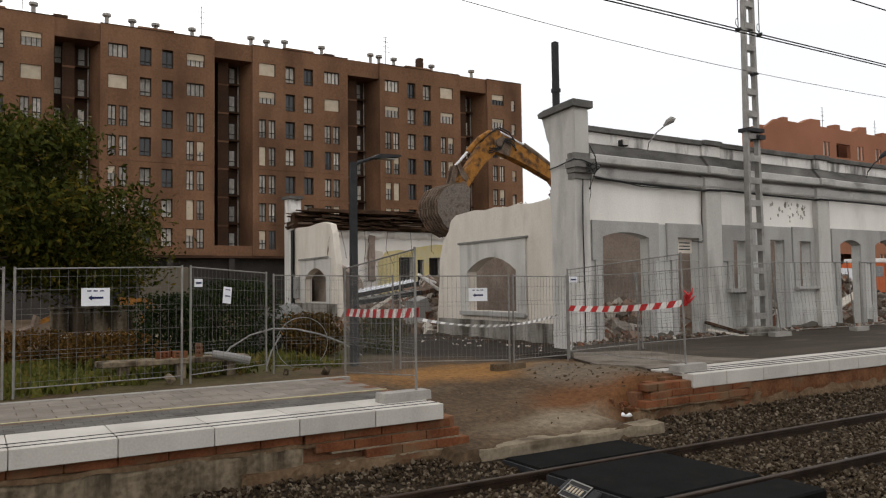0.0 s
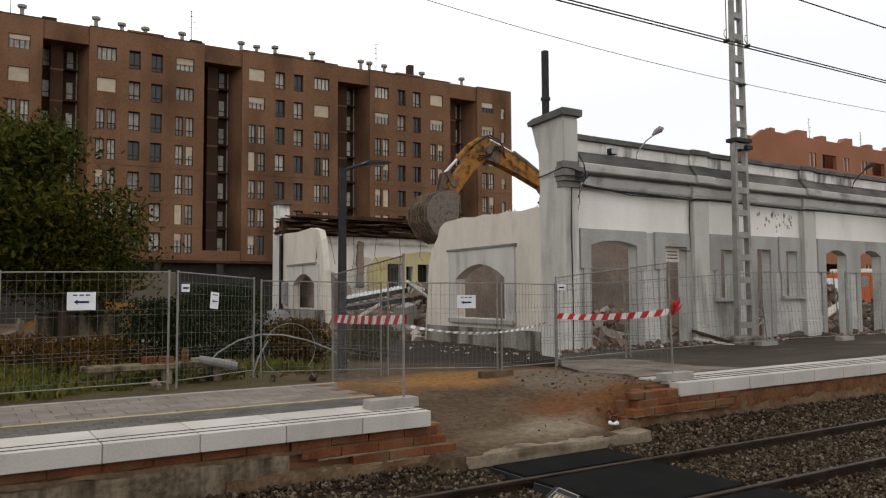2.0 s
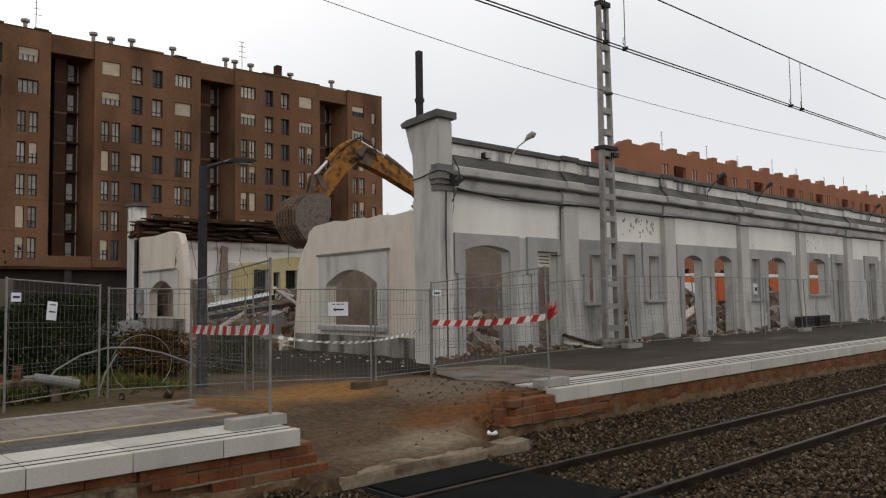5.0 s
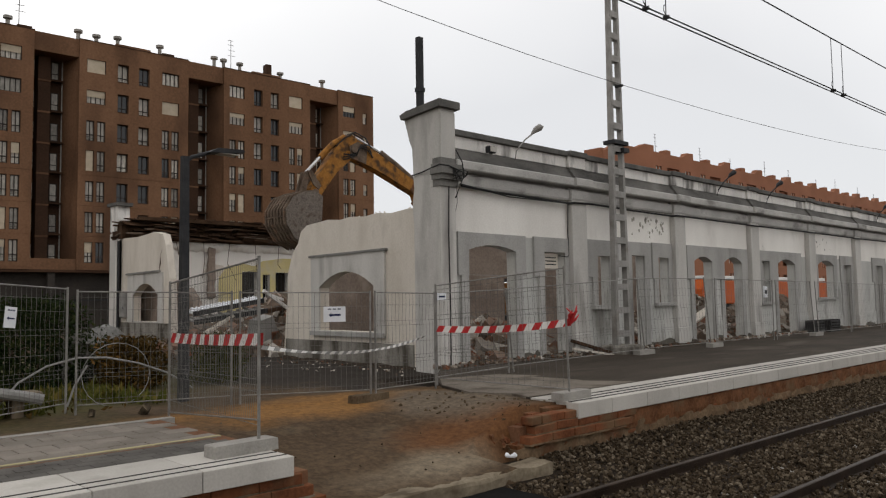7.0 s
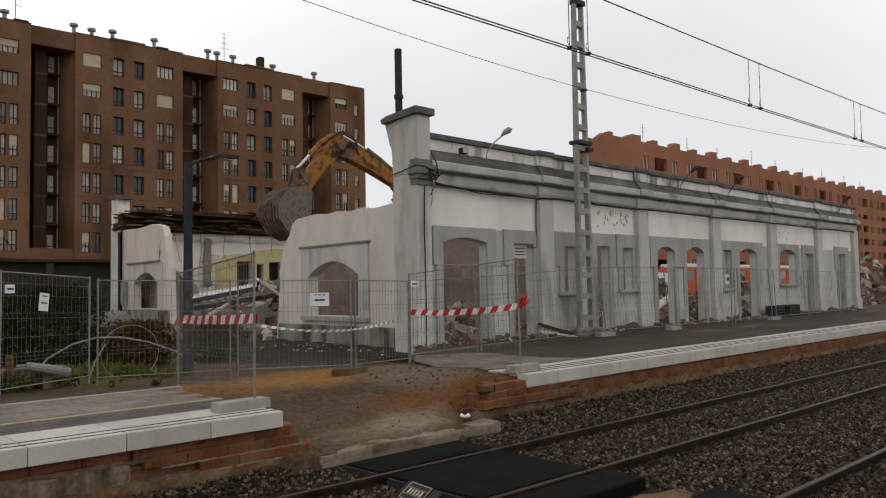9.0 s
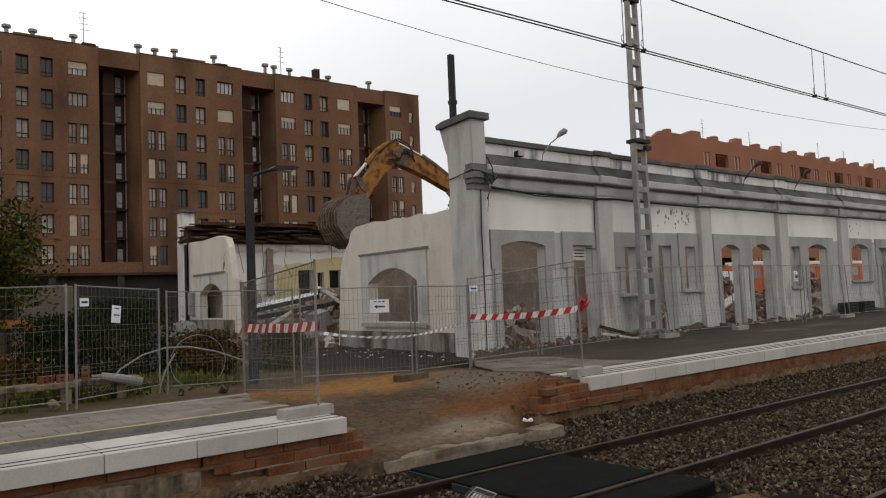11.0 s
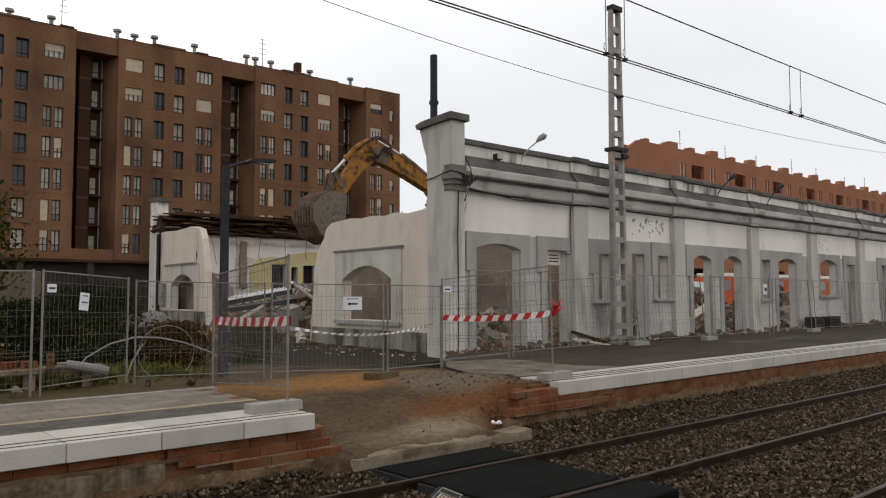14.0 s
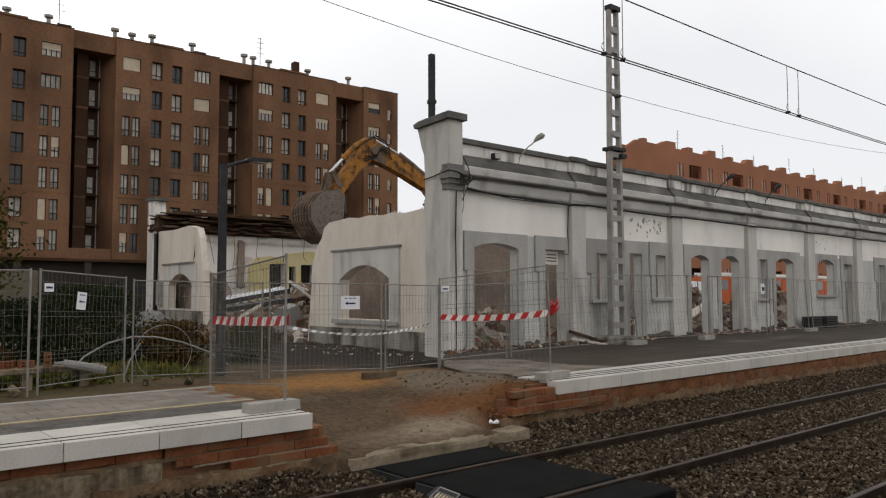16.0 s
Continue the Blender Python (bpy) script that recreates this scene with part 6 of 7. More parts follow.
# ---- orange lorries behind the station ----
for x, label in ((57.5, "orange lorry parked behind the demolition site"), (67.0, "second orange lorry parked behind the demolition site"), (76.0, "third orange lorry parked behind the demolition site")):
    v = thing("lorry", label, "lorry", "lorries", at=(x, 32, 0))
    part("cab", prism(bmesh.new(), [(0, 0.7), (2.2, 0.7), (2.2, 3.0), (0.5, 3.0), (0.1, 2.2)], 0, 2.3, lambda u, vv2, w: (u, w, vv2)), ORANGEPAINT, v)
    part("windscreen", boxed(0.7, 1.9, -0.02, 0.0, 1.9, 2.7), GLASS, v)
    part("load_body", boxed(2.3, 7.0, 0, 2.3, 1.0, 2.9, bevel=0.05), ORANGEPAINT, v)
    part("roof_sheet", boxed(0.55, 7.0, 0.05, 2.25, 3.01, 3.3, bevel=0.04), WHITETAPE, v, "white roof sheet")
    part("chassis", boxed(0.3, 6.9, 0.3, 2.0, 0.5, 0.95), DARKSTEEL, v)
    for wx in (1.0, 4.8, 6.0):
        for wy in (0.1, 2.2):
            wh = part("wheel", tubed([(wx, wy - 0.15, 0.42), (wx, wy + 0.15, 0.42)], 0.5, 14), CABLE, v)

van = thing("van", "white van parked behind the demolition site", "van", at=(53.2, 32.2, 0))
part("body", prism(bmesh.new(), [(0, 0.35), (3.6, 0.35), (3.6, 2.5), (1.2, 2.55), (0.55, 1.7), (0, 1.5)], 0, 1.9, lambda u, v, w: (u, w, v)), PAPER, van)
part("side_window", boxed(1.15, 1.9, -0.02, -0.003, 1.5, 2.1), GLASS, van)
for wx in (0.75, 2.85):
    part("wheel", tubed([(wx, -0.05, 0.34), (wx, 0.2, 0.34)], 0.34, 14), CABLE, van, "black tyre")

# ---- small wheel loader on the lawn side ----
ld = thing("wheel_loader", "yellow wheel loader parked behind the trees", "wheel loader", at=(3.2, 31, -0.05))
for wx in (0.6, 2.2):
    for wy in (-0.1, 1.5):
        wh = part("wheel", tubed([(wx, wy - 0.17, 0.5), (wx, wy + 0.17, 0.5)], 0.5, 16), CABLE, ld, "black tyre")
        part("rim", tubed([(wx, wy - 0.18, 0.5), (wx, wy + 0.18, 0.5)], 0.24, 12), MACHINE, wh)
part("chassis", prism(bmesh.new(), [(-0.1, 0.5), (2.9, 0.5), (2.9, 1.25), (1.6, 1.35), (1.5, 0.95), (-0.1, 0.9)], 0.1, 1.3, lambda u, v, w: (u, w, v)), MACHINE, ld)
part("cab", prism(bmesh.new(), [(0.7, 0.9), (1.6, 0.96), (1.55, 2.2), (0.8, 2.2)], 0.25, 1.15, lambda u, v, w: (u, w, v)), DARKSTEEL, ld)
part("loader_arm", prism(bmesh.new(), [(-0.1, 0.8), (-1.2, 0.35), (-1.2, 0.5), (-0.1, 1.05)], 0.2, 0.35, lambda u, v, w: (u, w, v)), MACHINE, ld)
part("shovel", prism(bmesh.new(), [(-1.15, 0.15), (-1.7, 0.1), (-1.75, 0.2), (-1.3, 0.35), (-1.2, 0.75), (-1.1, 0.7)], -0.2, 1.6, lambda u, v, w: (u, w, v)), MUDSTEEL, ld)
low = thing("garden_wall", "low stained concrete garden wall with loose boards on it", "garden wall", at=(1.6, 20, -0.1))
part("wall", boxed(0, 2.0, 0, 0.35, 0, 1.2, bevel=0.03), OLDCON, low)
part("coping", boxed(-0.05, 2.05, -0.05, 0.4, 1.202, 1.27, bevel=0.01), OLDCON, low)
part("board", boxed(0.2, 1.9, -0.3, -0.02, 0.55, 0.62), CREAM, low)
shed = thing("site_hut", "dull beige site container behind the trees", "site hut", at=(4.6, 33, -0.1))
part("body", boxed(0, 3.2, 0, 2.4, 0.1, 2.6, bevel=0.03), surface("beige_hut_paint", (0.11, 0.095, 0.075), (0.15, 0.13, 0.10), 2, 0.7, 0.1), shed)
part("door", boxed(0.4, 1.2, -0.04, -0.003, 0.2, 2.2), APTBASE, shed)
street = thing("garden_fence", "dark hedge-green railing along the far street", "railing", at=(-6, 46, 0))
for i in range(14):
    part("post", boxed(2.6 * i, 2.6 * i + 0.08, 0, 0.08, -0.1, 2.0), DARKSTEEL, street)
part("panel", boxed(0, 34, 0.03, 0.06, 0.1, 1.5), APTBASE, street)
part("rail", boxed(0, 34, 0.0, 0.08, 1.9, 1.96), DARKSTEEL, street)

# ---- bench slab, bricks and pipes on the grass ----
bench = thing("stone_bench", "long weathered concrete bench slab with bricks on it", "bench", at=(1.85, 14.35, -0.1))
part("slab", boxed(0, 2.6, -0.22, 0.22, 0.30, 0.40, bevel=0.015), OLDCON, bench)
for x in (0.35, 1.3, 2.2):
    part("support", boxed(x, x + 0.16, -0.17, 0.17, 0, 0.298), OLDCON, bench)


def loose_brick(x, y, z, turn, upright):
    t = thing("loose_brick", "perforated red brick lying on the bench slab", "brick", "loose bricks", at=(x, y, z))
    t.matrix_basis = pose(x, y, z, 0, 0, turn)
    w, h = (0.24, 0.12) if not upright else (0.12, 0.24)
    part("body", gridwall(bmesh.new(), [-w / 2, -w * 0.36, -w * 0.16, w * 0.02, w * 0.2, w * 0.36, w / 2], [0, h * 0.2, h * 0.4, h * 0.6, h * 0.8, h], lambda i, j: i in (1, 3) and j in (1, 3), -0.06, 0.06, lambda u, v, ww: (u, ww, v)), BRICK, t)


loose_brick(3.22, 14.25, 0.301, 5, False)
loose_brick(3.55, 14.25, 0.301, -8, True)
loose_brick(2.95, 14.35, 0.301, 25, False)
pipe_b = thing("broken_pipe", "broken grey plastic pipe lying on the earth", "pipe", at=(0, 0, 0))
part("pipe", tubed([(3.75, 14.05, 0.36), (4.1, 14.0, 0.28), (4.4, 13.95, 0.2)], [0.07, 0.08, 0.08], 10), HOSE, pipe_b)
part("flap", boxed(3.6, 3.95, 13.98, 14.08, 0.36, 0.39), HOSE, pipe_b)
hose = thing("bent_conduit", "long pale plastic conduit bent in an arch over the ground", "conduit")
part("conduit", tubed([(3.9, 14.5, 0.05), (4.2, 14.5, 0.42), (4.6, 14.52, 0.64), (5.05, 14.55, 0.74), (5.5, 14.55, 0.72), (6.0, 14.5, 0.6), (6.5, 14.45, 0.4), (6.9, 14.4, 0.12)], 0.016, 8), HOSE, hose)
part("conduit", tubed([(4.9, 14.5, 0.0), (5.0, 14.5, 0.3), (5.2, 14.52, 0.62)], 0.016, 6), HOSE, hose)
ring = [(5.72 + 0.55 * math.cos(a), 14.7, 0.42 + 0.52 * math.sin(a)) for a in [2 * math.pi * i / 20 for i in range(21)]]
tagged(part("hose_coil", tubed(ring, 0.007, 6), HOSE), "loose loop of thin grey hose", "hose")
for i, (x, y, r) in enumerate(((5.6, 13.2, 0.13), (2.9, 13.6, 0.16), (3.1, 14.6, 0.12), (1.3, 14.0, 0.09), (4.9, 13.4, 0.08))):
    c = np.array([[x, y, 0.0]])
    tagged(lumps("stone", c, np.array([[r * 0.6, r * 0.5, r * 0.4]]), OLDCON), "pale broken stone on the earth", "stone", "loose stones")
ROUGHGREY = surface("dirty_broken_masonry", (0.09, 0.084, 0.076), (0.20, 0.19, 0.175), 3.5, 0.95, 0.5, 18, ((0.06, 0.052, 0.042), 4.0, 0.8, 0.52))
for i, (x, y) in enumerate(((6.1, 18.0), (6.8, 18.3), (6.5, 18.6))):
    tagged(lumps("boulder", np.array([[x, y, 0.42 + 0.08 * i]]), np.array([[0.40, 0.32, 0.26]]), ROUGHGREY), "grey lump of broken wall on the verge", "masonry", "broken masonry")
litter = thing("litter", "crumpled white plastic litter on the ground", "litter", at=(8.35, 8.45, -0.5))
part("bag", tube(bmesh.new(), [(0, 0, 0.045), (0.05, 0.03, 0.05), (0.09, 0.0, 0.03), (0.14, -0.03, 0.045), (0.19, -0.02, 0.03)], [0.01, 0.035, 0.018, 0.035, 0.008], 7), PAPER, litter)

# the maker's plate on the crossing, its lettering as plain bars
plate = thing("maker_plate", "white-edged black plate standing tilted at the crossing's end", "plate")
low_l, low_r, up_l = Vector((5.62, 6.72, -0.825)), Vector((5.55, 6.30, -0.82)), Vector((5.815, 6.68, -0.685))
px_axis = (low_r - low_l).normalized()
py_axis = (up_l - low_l - px_axis * (up_l - low_l).dot(px_axis)).normalized()
pz_axis = px_axis.cross(py_axis)
plate.matrix_basis = Matrix.Translation(low_l) @ Matrix((px_axis, py_axis, pz_axis)).transposed().to_4x4()
PW, PH = (low_r - low_l).length, (up_l - low_l).dot(py_axis)
part("plate", boxed(0, PW, 0, PH, -0.02, 0.0), CABLE, plate)
for v in (0.0, PH - 0.014):
    part("border", boxed(0, PW, v, v + 0.014, 0.001, 0.005), HOSE, plate, "pale border")
for v in (PH * 0.30, PH * 0.70):
    part("border", boxed(0.02, PW - 0.02, v, v + 0.006, 0.001, 0.005), HOSE, plate, "pale border")
for u in (0.0, PW - 0.014):
    part("border", boxed(u, u + 0.014, 0.0145, PH - 0.0145, 0.001, 0.005), HOSE, plate, "pale border")
for i in range(5):
    part("bar", boxed(PW * (0.16 + 0.145 * i), PW * (0.24 + 0.145 * i), PH * 0.36, PH * 0.66, 0.001, 0.005), BLIND, plate, "pale lettering bar")
part("bracket", boxed(-0.10, -0.003, PH * 0.3, PH * 1.02, -0.04, -0.01, bevel=0.01), DARKSTEEL, plate)
part("bracket", boxed(PW + 0.003, PW + 0.16, PH * 0.25, PH * 0.95, -0.04, -0.01, bevel=0.01), DARKSTEEL, plate)

# a board hung in the second doorway, a scrawl on the wall
board = thing("sign_board", "pale sign board with illegible lines hung in the doorway", "sign board", at=(16.88, 14.52, 2.52))
part("board", boxed(-0.3, 0.3, -0.015, 0.015, -0.15, 0.24), CREAM, board)
for i in range(3):
    part("print_bar", boxed(-0.22, 0.22, -0.021, -0.016, 0.12 - 0.09 * i, 0.15 - 0.09 * i), DARKSTEEL, board)
scrawl = thing("wall_scrawl", "faint grey scrawl sprayed on the wall", "graffiti", at=(21.6, FY - 0.006, 0.9))
for i, pts in enumerate(([(0.2, 0.2), (0.02, 0.2), (0.0, 0.05), (0.18, 0.0)], [(0.3, 0.0), (0.38, 0.2), (0.46, 0.0)], [(0.55, 0.2), (0.75, 0.2)], [(0.65, 0.2), (0.64, 0.0)])):
    part("stroke", tubed([(u, 0, v) for u, v in pts], 0.006, 4), GREY, scrawl)
bits = np.stack([rng.uniform(11.2, 12.9, 22), rng.uniform(15.0, 20.0, 22), np.full(22, -0.06)], 1)
tagged(lumps("plaster_flakes", bits, np.stack([rng.uniform(0.015, 0.06, 22), rng.uniform(0.015, 0.04, 22), np.full(22, 0.006)], 1), CREAM), "flat white plaster fragments on the dark ground", "rubble", kind="stuff")
tagged(lumps("brick_fragments", np.stack([rng.uniform(8.6, 9.2, 18), rng.uniform(8.9, 9.5, 18), rng.uniform(-0.5, -0.3, 18)], 1), rng.uniform(0.015, 0.045, (18, 3)), OLDBRICK), "broken bricks and mortar at the platform's end", "rubble", kind="stuff")
m_c = np.stack([rng.uniform(8.8, 10.3, 70), rng.uniform(9.2, 11.6, 70), np.zeros(70)], 1)
m_c[:, 2] = [ground_height(a, b) for a, b in m_c[:, :2]]
tagged(lumps("broken_concrete", m_c, rng.uniform(0.008, 0.035, (70, 3)) * np.array((1, 1, 0.4)), MUD), "crumbled concrete and earth on the ramp's edge", "rubble", kind="stuff")

def crumpled_sheet(x, y, z, w, d, h, material, label):
    """A sheet draped over a low mound, full of folds."""
    tv, tf = [], []
    for j in range(13):
        for i in range(19):
            u, v = i / 18 - 0.5, j / 12 - 0.5
            q = Vector((x + u * w, y + v * d, 0))
            hump = max(0.0, 1 - (2 * u) ** 2) * max(0.0, 1 - (2 * v) ** 2)
            tv.append((q.x, q.y, z + h * (0.35 * hump ** 0.5 + 0.5 * hump) + 0.11 * abs(noise.noise(q * 4.1)) + 0.05 * noise.noise(q * 9.0)))
    for j in range(12):
        for i in range(18):
            k0 = j * 19 + i
            tf.append((k0, k0 + 1, k0 + 20, k0 + 19))
    return tagged(raw("tarpaulin", tv, tf, material), label, "tarpaulin")


crumpled_sheet(6.8, 18.3, 0.45, 1.15, 0.9, 0.82, surface("grey_tarpaulin", (0.12, 0.12, 0.115), (0.25, 0.25, 0.24), 4, 0.6, 0.2, 20, ((0.10, 0.09, 0.075), 3, 0.7, 0.55)), "crumpled dirty grey tarpaulin draped over broken masonry")

# ---- trees, shrubs and grass ----
def tree(x, y, h, rx, rz, k2, label, material, leaf=0.07, lean=0.0):
    t = thing("tree", label, "tree", "trees", at=(x, y, -0.1))
    tips = []
    bmt = tube(bmesh.new(), [(0, 0, 0), (0.05, 0.02, h * 0.2), (lean * 0.3, 0, h * 0.4), (lean * 0.6, 0.05, h * 0.7), (lean, 0, h * 0.92)], [0.16, 0.13, 0.10, 0.06, 0.015], 8)
    part("trunk", bmt, BARK, t, smooth=True)
    for i in range(15):
        z0 = h * (0.40 + 0.44 * i / 15)
        a = 2.4 * i
        reach = rx * (0.95 - 0.45 * abs(i / 15 - 0.3))
        end = Vector((lean * z0 / h + reach * math.cos(a), reach * math.sin(a), z0 + h * 0.17))
        mid = Vector((lean * z0 / h + 0.5 * reach * math.cos(a + 0.2), 0.5 * reach * math.sin(a + 0.2), z0 + h * 0.05))
        part("limb", tube(bmesh.new(), [(lean * z0 / h, 0, z0), mid, end], [0.05, 0.03, 0.01], 5), BARK, t)
        tips += [mid, end, (mid + end) / 2]
    tips.append(Vector((lean, 0, h * 0.9)))
    cs = []
    per = k2 // len(tips)
    for tp in tips:
        for _ in range(3):
            c0 = np.array(tp) + rng.normal(0, 1, 3) * np.array((rx, rx, rz * 0.8)) * 0.17
            cs.append(c0 + rng.normal(0, 1, (per // 3, 3)) * np.array((0.30, 0.30, 0.22)))
    cr = leaves("crown", np.concatenate(cs), leaf, material, t)
    cr["kind"] = "stuff"
    return t


tree(0.0, 18.6, 5.5, 2.6, 2.1, 30000, "dense broad tree with dark green leaves turning yellow", LEAF)
tree(-2.8, 19.5, 5.6, 2.6, 2.2, 16000, "dense dark green tree behind the fence", LEAF)
tree(2.1, 19.6, 3.6, 1.6, 1.4, 16000, "smaller tree with yellowing autumn leaves", LEAF, 0.06)


def shrub(x, y, rx, ry, h, k2, material, label, leaf=0.045):
    t = thing("shrub", label, "shrub", "shrubs", at=(x, y, -0.1))
    for i in range(9):
        a = 0.7 * i
        part("stem", tube(bmesh.new(), [(0.1 * math.cos(a), 0.1 * math.sin(a), 0), (0.4 * rx * math.cos(a), 0.4 * ry * math.sin(a), h * 0.5), (0.75 * rx * math.cos(a), 0.75 * ry * math.sin(a), h * 0.85)], [0.02, 0.013, 0.005], 4), BARK, t)
    a, r, zz = rng.uniform(0, 2 * np.pi, k2), rng.random(k2) ** 0.5, rng.random(k2)
    rr = r * (0.55 + 0.6 * np.sin(np.pi * (0.15 + 0.75 * zz)))
    bumpy = 1 + 0.22 * np.sin(3 * a + 5 * zz) + 0.12 * np.sin(7 * a)
    c = np.stack([rx * rr * bumpy * np.cos(a), ry * rr * bumpy * np.sin(a), h * zz], 1) + rng.normal(0, 0.05, (k2, 3))
    leaves("foliage", c, leaf, material, t)["kind"] = "stuff"
    return t


shrub(6.85, 17.0, 0.62, 0.55, 1.0, 4600, BUSHLEAF, "rounded shrub with rust-brown autumn leaves")
shrub(8.6, 16.9, 0.5, 0.5, 1.0, 3600, LEAF, "yellow-green shrub by the lamp")
shrub(5.2, 17.6, 1.0, 0.7, 1.8, 8000, DARKLEAF, "dark green clipped hedge shrub")
shrub(3.9, 18.0, 0.8, 0.7, 1.5, 5200, DARKLEAF, "dark green hedge shrub behind the fence")
shrub(2.6, 17.9, 0.9, 0.6, 0.7, 4200, AUTUMNLEAF, "low straggling shrub with brown leaves")
shrub(0.9, 18.6, 1.2, 0.7, 0.75, 4200, AUTUMNLEAF, "low brown and orange shrub under the trees")
shrub(-1.0, 18.6, 1.2, 0.7, 0.9, 5200, AUTUMNLEAF, "brown undergrowth below the trees")


def earth_berm(path, wide, high, label):
    """A low uneven ridge of dark earth along a wall's foot."""
    bv, bf = [], []
    path = [Vector(p) for p in path]
    cols = 60
    for i in range(cols + 1):
        f = i / cols * (len(path) - 1)
        a = min(int(f), len(path) - 2)
        p = path[a].lerp(path[a + 1], f - a)
        d = (path[a + 1] - path[a]).normalized()
        n2 = Vector((d.y, -d.x, 0))
        hh = high * (0.5 + 0.9 * abs(noise.noise(p * 0.9)) + 0.5 * noise.noise(p * 3.1))
        ww = wide * (0.8 + 0.7 * noise.noise(p * 0.7 + Vector((5, 0, 0))))
        for j, (o, z) in enumerate(((-0.02, 1.0), (0.15, 0.85), (0.4, 0.45), (0.7, 0.16), (1.0, -0.15))):
            q = p + n2 * (o * ww)
            bv.append((q.x, q.y, q.z + z * hh + 0.012 * noise.noise(q * 9)))
    for i in range(cols):
        for j in range(4):
            k0 = i * 5 + j
            bf.append((k0, k0 + 5, k0 + 6, k0 + 1))
    ob = raw("earth_berm", bv, bf, DARKEARTH)
    for q in ob.data.polygons:
        q.use_smooth = True
    return tagged(ob, label, "earth", "earth along the walls", "stuff")


DARKEARTH = surface("dark_rubbly_earth", (0.022, 0.017, 0.012), (0.06, 0.045, 0.032), 4.0, 0.95, 0.8, 22, ((0.11, 0.09, 0.07), 5.0, 0.7, 0.58))
earth_berm([(13.38, 22.0, -0.07), (13.1, 16.2, -0.07), (13.03, 14.6, -0.05)], 0.45, 0.07, "dark crumbly earth heaped along the gable's foot")
earth_berm([(13.1, 14.26, 0.06), (17.6, 14.3, 0.08), (24.1, 14.3, 0.08)], 0.45, 0.10, "dark crumbly earth along the foot of the station wall")
earth_berm([(25.3, 14.3, 0.08), (33.0, 14.3, 0.08), (43.5, 14.3, 0.08)], 0.45, 0.10, "dark crumbly earth along the far station wall")
k2 = 16000
gxs, gys = rng.uniform(-4, 6.4, k2), rng.uniform(12.9, 21, k2)
ok = (np.sin(gxs * 2.1) + np.sin(gys * 1.7 + gxs) > -0.9) & ~((gxs > 2.5) & (gys < 14.2))
gc = np.stack([gxs, gys, rng.uniform(-0.08, 0.06, k2)], 1)[ok]
tagged(leaves("grass", gc, 0.06, GRASS, upright=1.2), "rough patchy grass with fallen leaves", "grass", kind="stuff")
k2 = 900
fx, fy = rng.uniform(-4, 6, k2), rng.uniform(14, 19, k2)
tagged(leaves("fallen_leaves", np.stack([fx, fy, np.full(k2, -0.03)], 1), 0.045, BUSHLEAF), "brown fallen leaves lying on the ground", "leaves", kind="stuff")

# ---- spilt sand between the tracks ----
sv, sf = [], []
for j in range(9):
    for i in range(24):
        a, r = 2 * math.pi * i / 24, j / 8
        wob = 1 + 0.18 * math.sin(3 * a + 1) + 0.1 * math.sin(7 * a)
        sv.append((7.2 + 0.9 * r * wob * math.cos(a), 4.5 + 0.42 * r * wob * math.sin(a), -0.80 - 0.06 * r ** 3 + 0.01 * math.sin(5 * a + 9 * r)))
for j in range(8):
    for i in range(24):
        sf.append((j * 24 + i, j * 24 + (i + 1) % 24, (j + 1) * 24 + (i + 1) % 24, (j + 1) * 24 + i))
tagged(raw("spilt_sand", sv, sf, surface("brown_sand", (0.11, 0.068, 0.034), (0.17, 0.11, 0.058), 2, 0.95, 0.4, 40)), "flat brown patch of spilt sand on ballast", "sand", kind="stuff")


# ---- pieces of the platforms: pavers and bricks ----
def piece_mesh(name, w, d, h, bevel, material):
    me = bpy.data.meshes.new(name)
    bm = boxed(-w / 2, w / 2, -d / 2, d / 2, -h, 0, bevel=bevel)
    bm.to_mesh(me)
    bm.free()
    me.materials.append(material)
    return me


pr = random.Random(3)
big_paver, small_paver = piece_mesh("paver", 0.392, 0.292, 0.05, 0.006, PAVER), piece_mesh("dark_paver", 0.198, 0.158, 0.05, 0.005, PAVER_DARK)
for j in range(6):
    for i in range(20):
        x, y = 5.1 - 0.4 * i - (0.2 if j % 2 else 0), 10.34 + 0.3 * j
        o = new("paver", big_paver)
        o.parent = left_platform
        o.location = (x, y, pr.uniform(-0.004, 0.003))
        o.rotation_euler = (pr.uniform(-0.006, 0.006), pr.uniform(-0.006, 0.006), 0)
for j in range(4):
    for i in range(34):
        o = new("dark_paver", small_paver)
        o.parent = left_platform
        o.location = (5.12 - 0.2 * i - (0.1 if j % 2 else 0), 9.53 + 0.163 * j, pr.uniform(-0.004, 0.002))
brick_me = piece_mesh("brick", 0.24, 0.12, 0.056, 0.005, BRICK)


def brick(x, y, z, parent, turn=0.0):
    o = new("brick", brick_me)
    o.parent = parent
    o.location = (x, y, z)
    o.rotation_euler = (pr.uniform(-0.02, 0.02), pr.uniform(-0.02, 0.02), radians(turn))
    return o


block_me = piece_mesh("brick", 0.50, 0.20, 0.112, 0.008, OLDBRICK)
half_me = piece_mesh("brick", 0.24, 0.20, 0.112, 0.008, OLDBRICK)


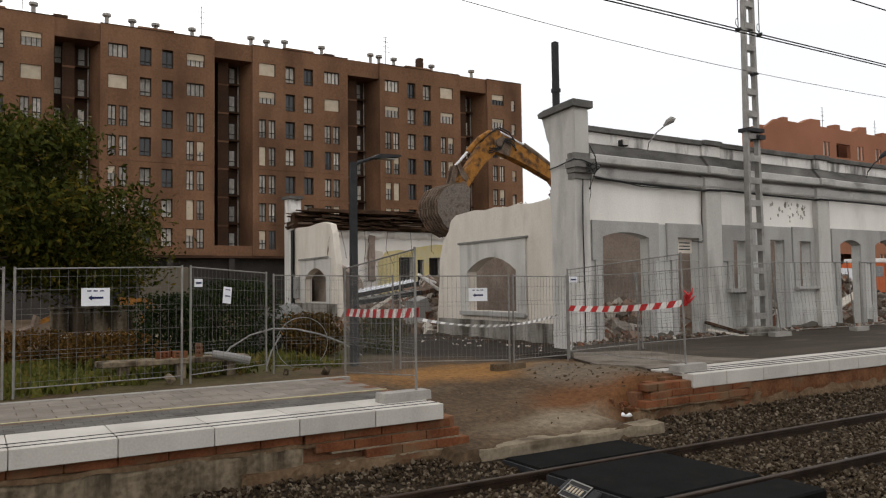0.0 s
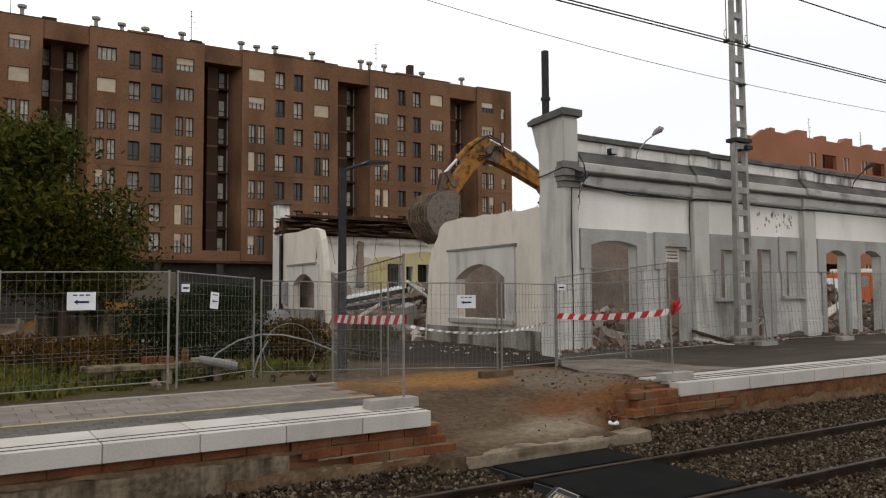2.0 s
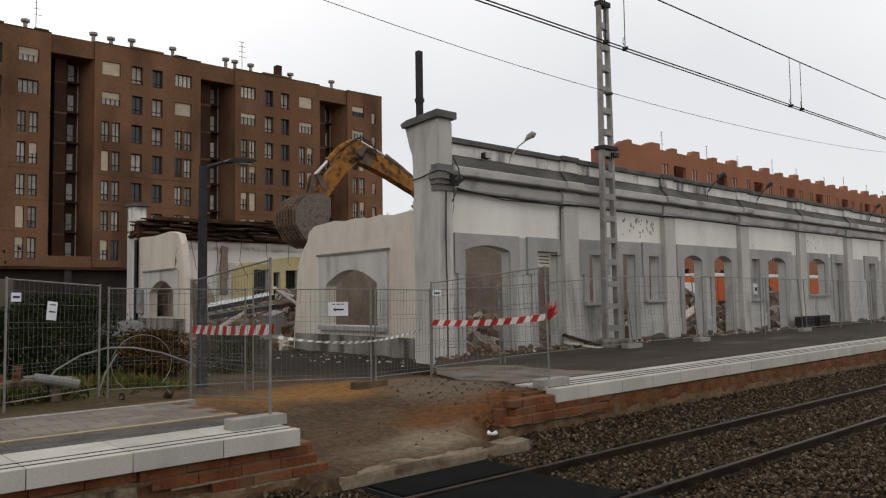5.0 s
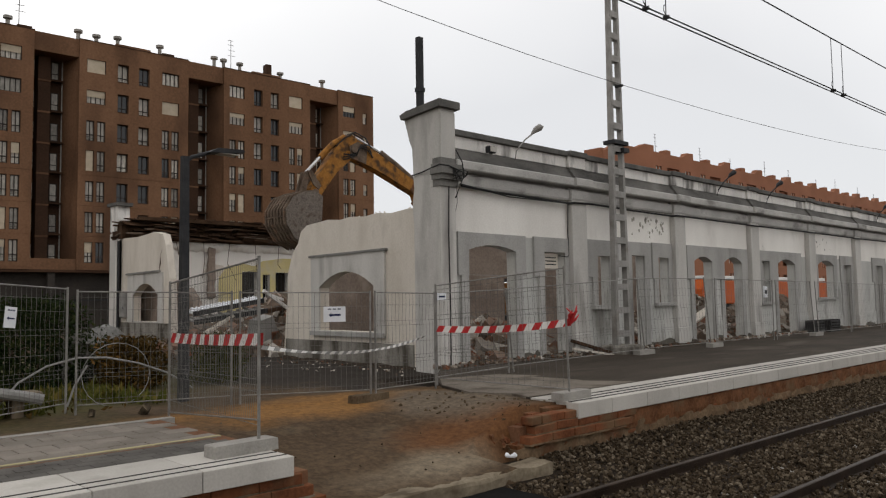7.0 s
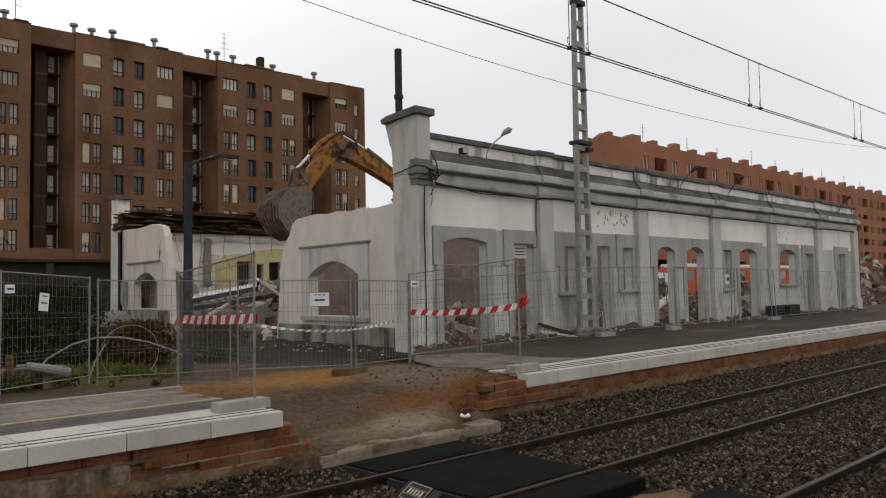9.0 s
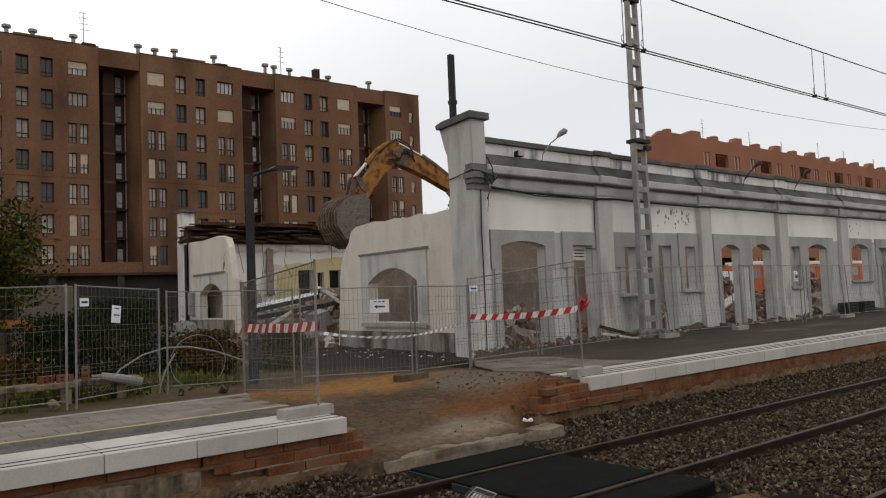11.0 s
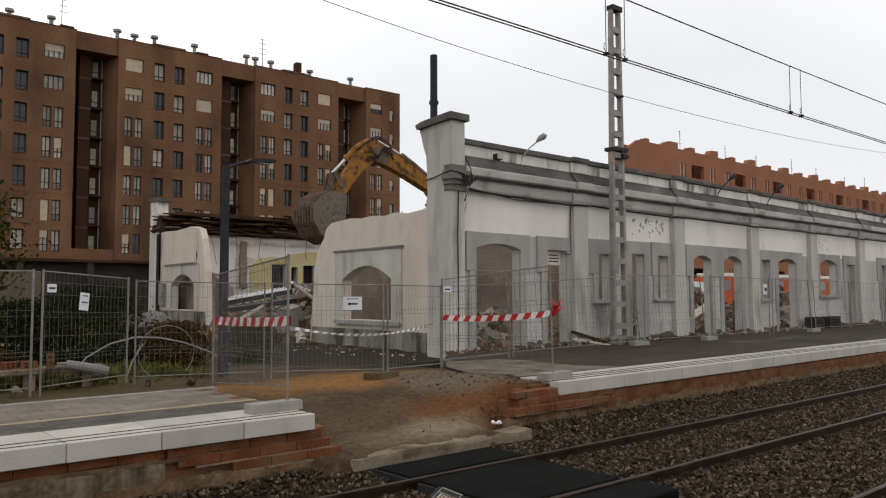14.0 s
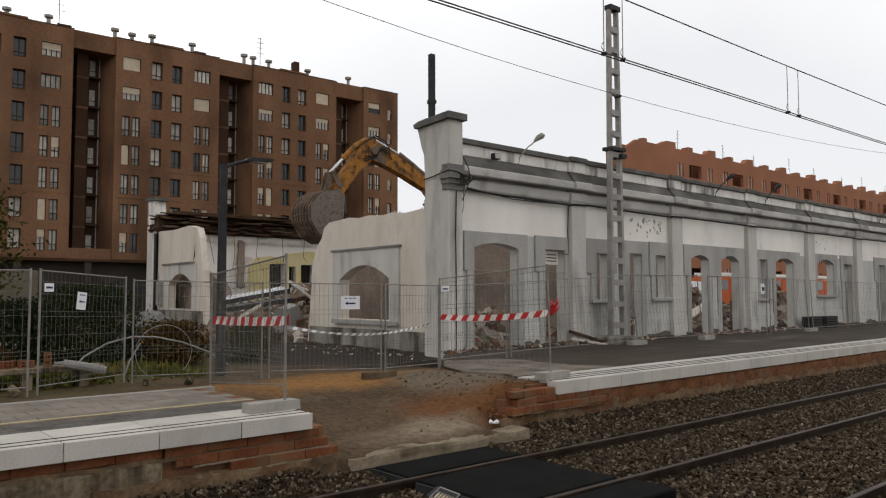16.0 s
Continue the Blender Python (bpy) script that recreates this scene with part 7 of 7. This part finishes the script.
def course(x_end, step, count, y, z, parent):
    """One course of long bricks from a free end, with a return along the end."""
    for i in range(count):
        o = brick(x_end - step * 0.25 - step * 0.507 * i, y + 0.10 + pr.uniform(-0.006, 0.006), z + pr.uniform(-0.004, 0.004), parent)
        o.data = block_me
    for i in range(4):
        o = brick(x_end - step * 0.10, y + 0.21 + 0.25 * (i + 0.5), z, parent, 90 + pr.uniform(-2, 2))
        o.data = half_me


for i in range(13):
    o = brick(3.1 - 0.507 * i, 8.715 + pr.uniform(-0.006, 0.006), -0.207, left_platform)
    o.data = block_me
for c, x_end in enumerate((5.40, 5.52, 5.66)):
    course(x_end, 1, 4 - c // 2, 8.60 - 0.025 * c, -0.212 - 0.125 * c, left_platform)
    part("mortar_crust", rough_block(3.7, x_end + 0.01, 8.585 - 0.025 * c, 9.4, -0.345 - 0.125 * c, -0.322 - 0.125 * c, 0.06, 0.010, 4.0), BEIGE if c else MUD, left_platform)
part("mud_mass", rough_block(2.6, 5.62, 8.52, 9.2, -0.80, -0.57, 0.07, 0.035, 3.0), CRUST, left_platform, "crumbling mortar and mud below the bricks")
part("mortar_crust", rough_block(-2.7, 3.7, 8.57, 8.75, -0.375, -0.318, 0.05, 0.022, 3.0), CRUST, left_platform)
for c in range(6):
    for i in range(34):
        x = 9.12 - 0.07 * min(c, 3) + 0.252 * i + (0.126 if c % 2 else 0)
        if x > 10.3 + 0.1 * (c % 2):
            brick(x, 8.875 + 0.001 * i + pr.uniform(-0.008, 0.008), -0.247 - 0.066 * c, right_platform)
for c, x_end in enumerate((9.52, 9.30, 9.16)):
    course(x_end, -1, 5, 8.79 - 0.03 * c, -0.10 - 0.127 * c, right_platform)
    part("mortar_crust", rough_block(x_end, 11.5, 8.775 - 0.03 * c, 9.6, -0.236 - 0.127 * c, -0.212 - 0.127 * c, 0.06, 0.010, 4.0), CRUST, right_platform)
loose = brick(9.34, 8.86, -0.10, right_platform, 6)
loose.data = half_me
part("mud_mass", rough_block(9.0, 10.25, 8.84, 10.3, -0.8, -0.46, 0.08, 0.06, 3.0), REDMUD, right_platform, "orange-brown mud and brick mass")
part("mud_mass", rough_block(9.9, 11.0, 9.0, 9.75, -0.8, -0.06, 0.09, 0.02, 3.0), REDMUD, right_platform)
part("mud_smear", rough_block(11.0, 32, 8.812, 8.92, -0.55, -0.255, 0.11, 0.028, 2.4), REDMUD, right_platform, "mud and mortar smeared over the brick face")
vv, ff = [], []
for c in range(6):
    for i in range(110):
        x = 18.0 + 0.252 * i + (0.126 if c % 2 else 0)
        k0 = len(vv)
        y0, z1 = 8.83 + 0.004 * (x - 10) + pr.uniform(-0.006, 0.006), -0.247 - 0.066 * c
        for px, py, pz in CUBE:
            vv.append((x + 0.12 * px, y0 + 0.06 + 0.06 * py, z1 - 0.028 + 0.028 * pz))
        ff += [tuple(int(q) + k0 for q in f) for f in CUBE_FACES]
raw("far_bricks", vv, ff, islands("far_red_brick", [(0.15, 0.05, 0.024), (0.23, 0.085, 0.042), (0.27, 0.14, 0.08)]), right_platform)["kind"] = "stuff"
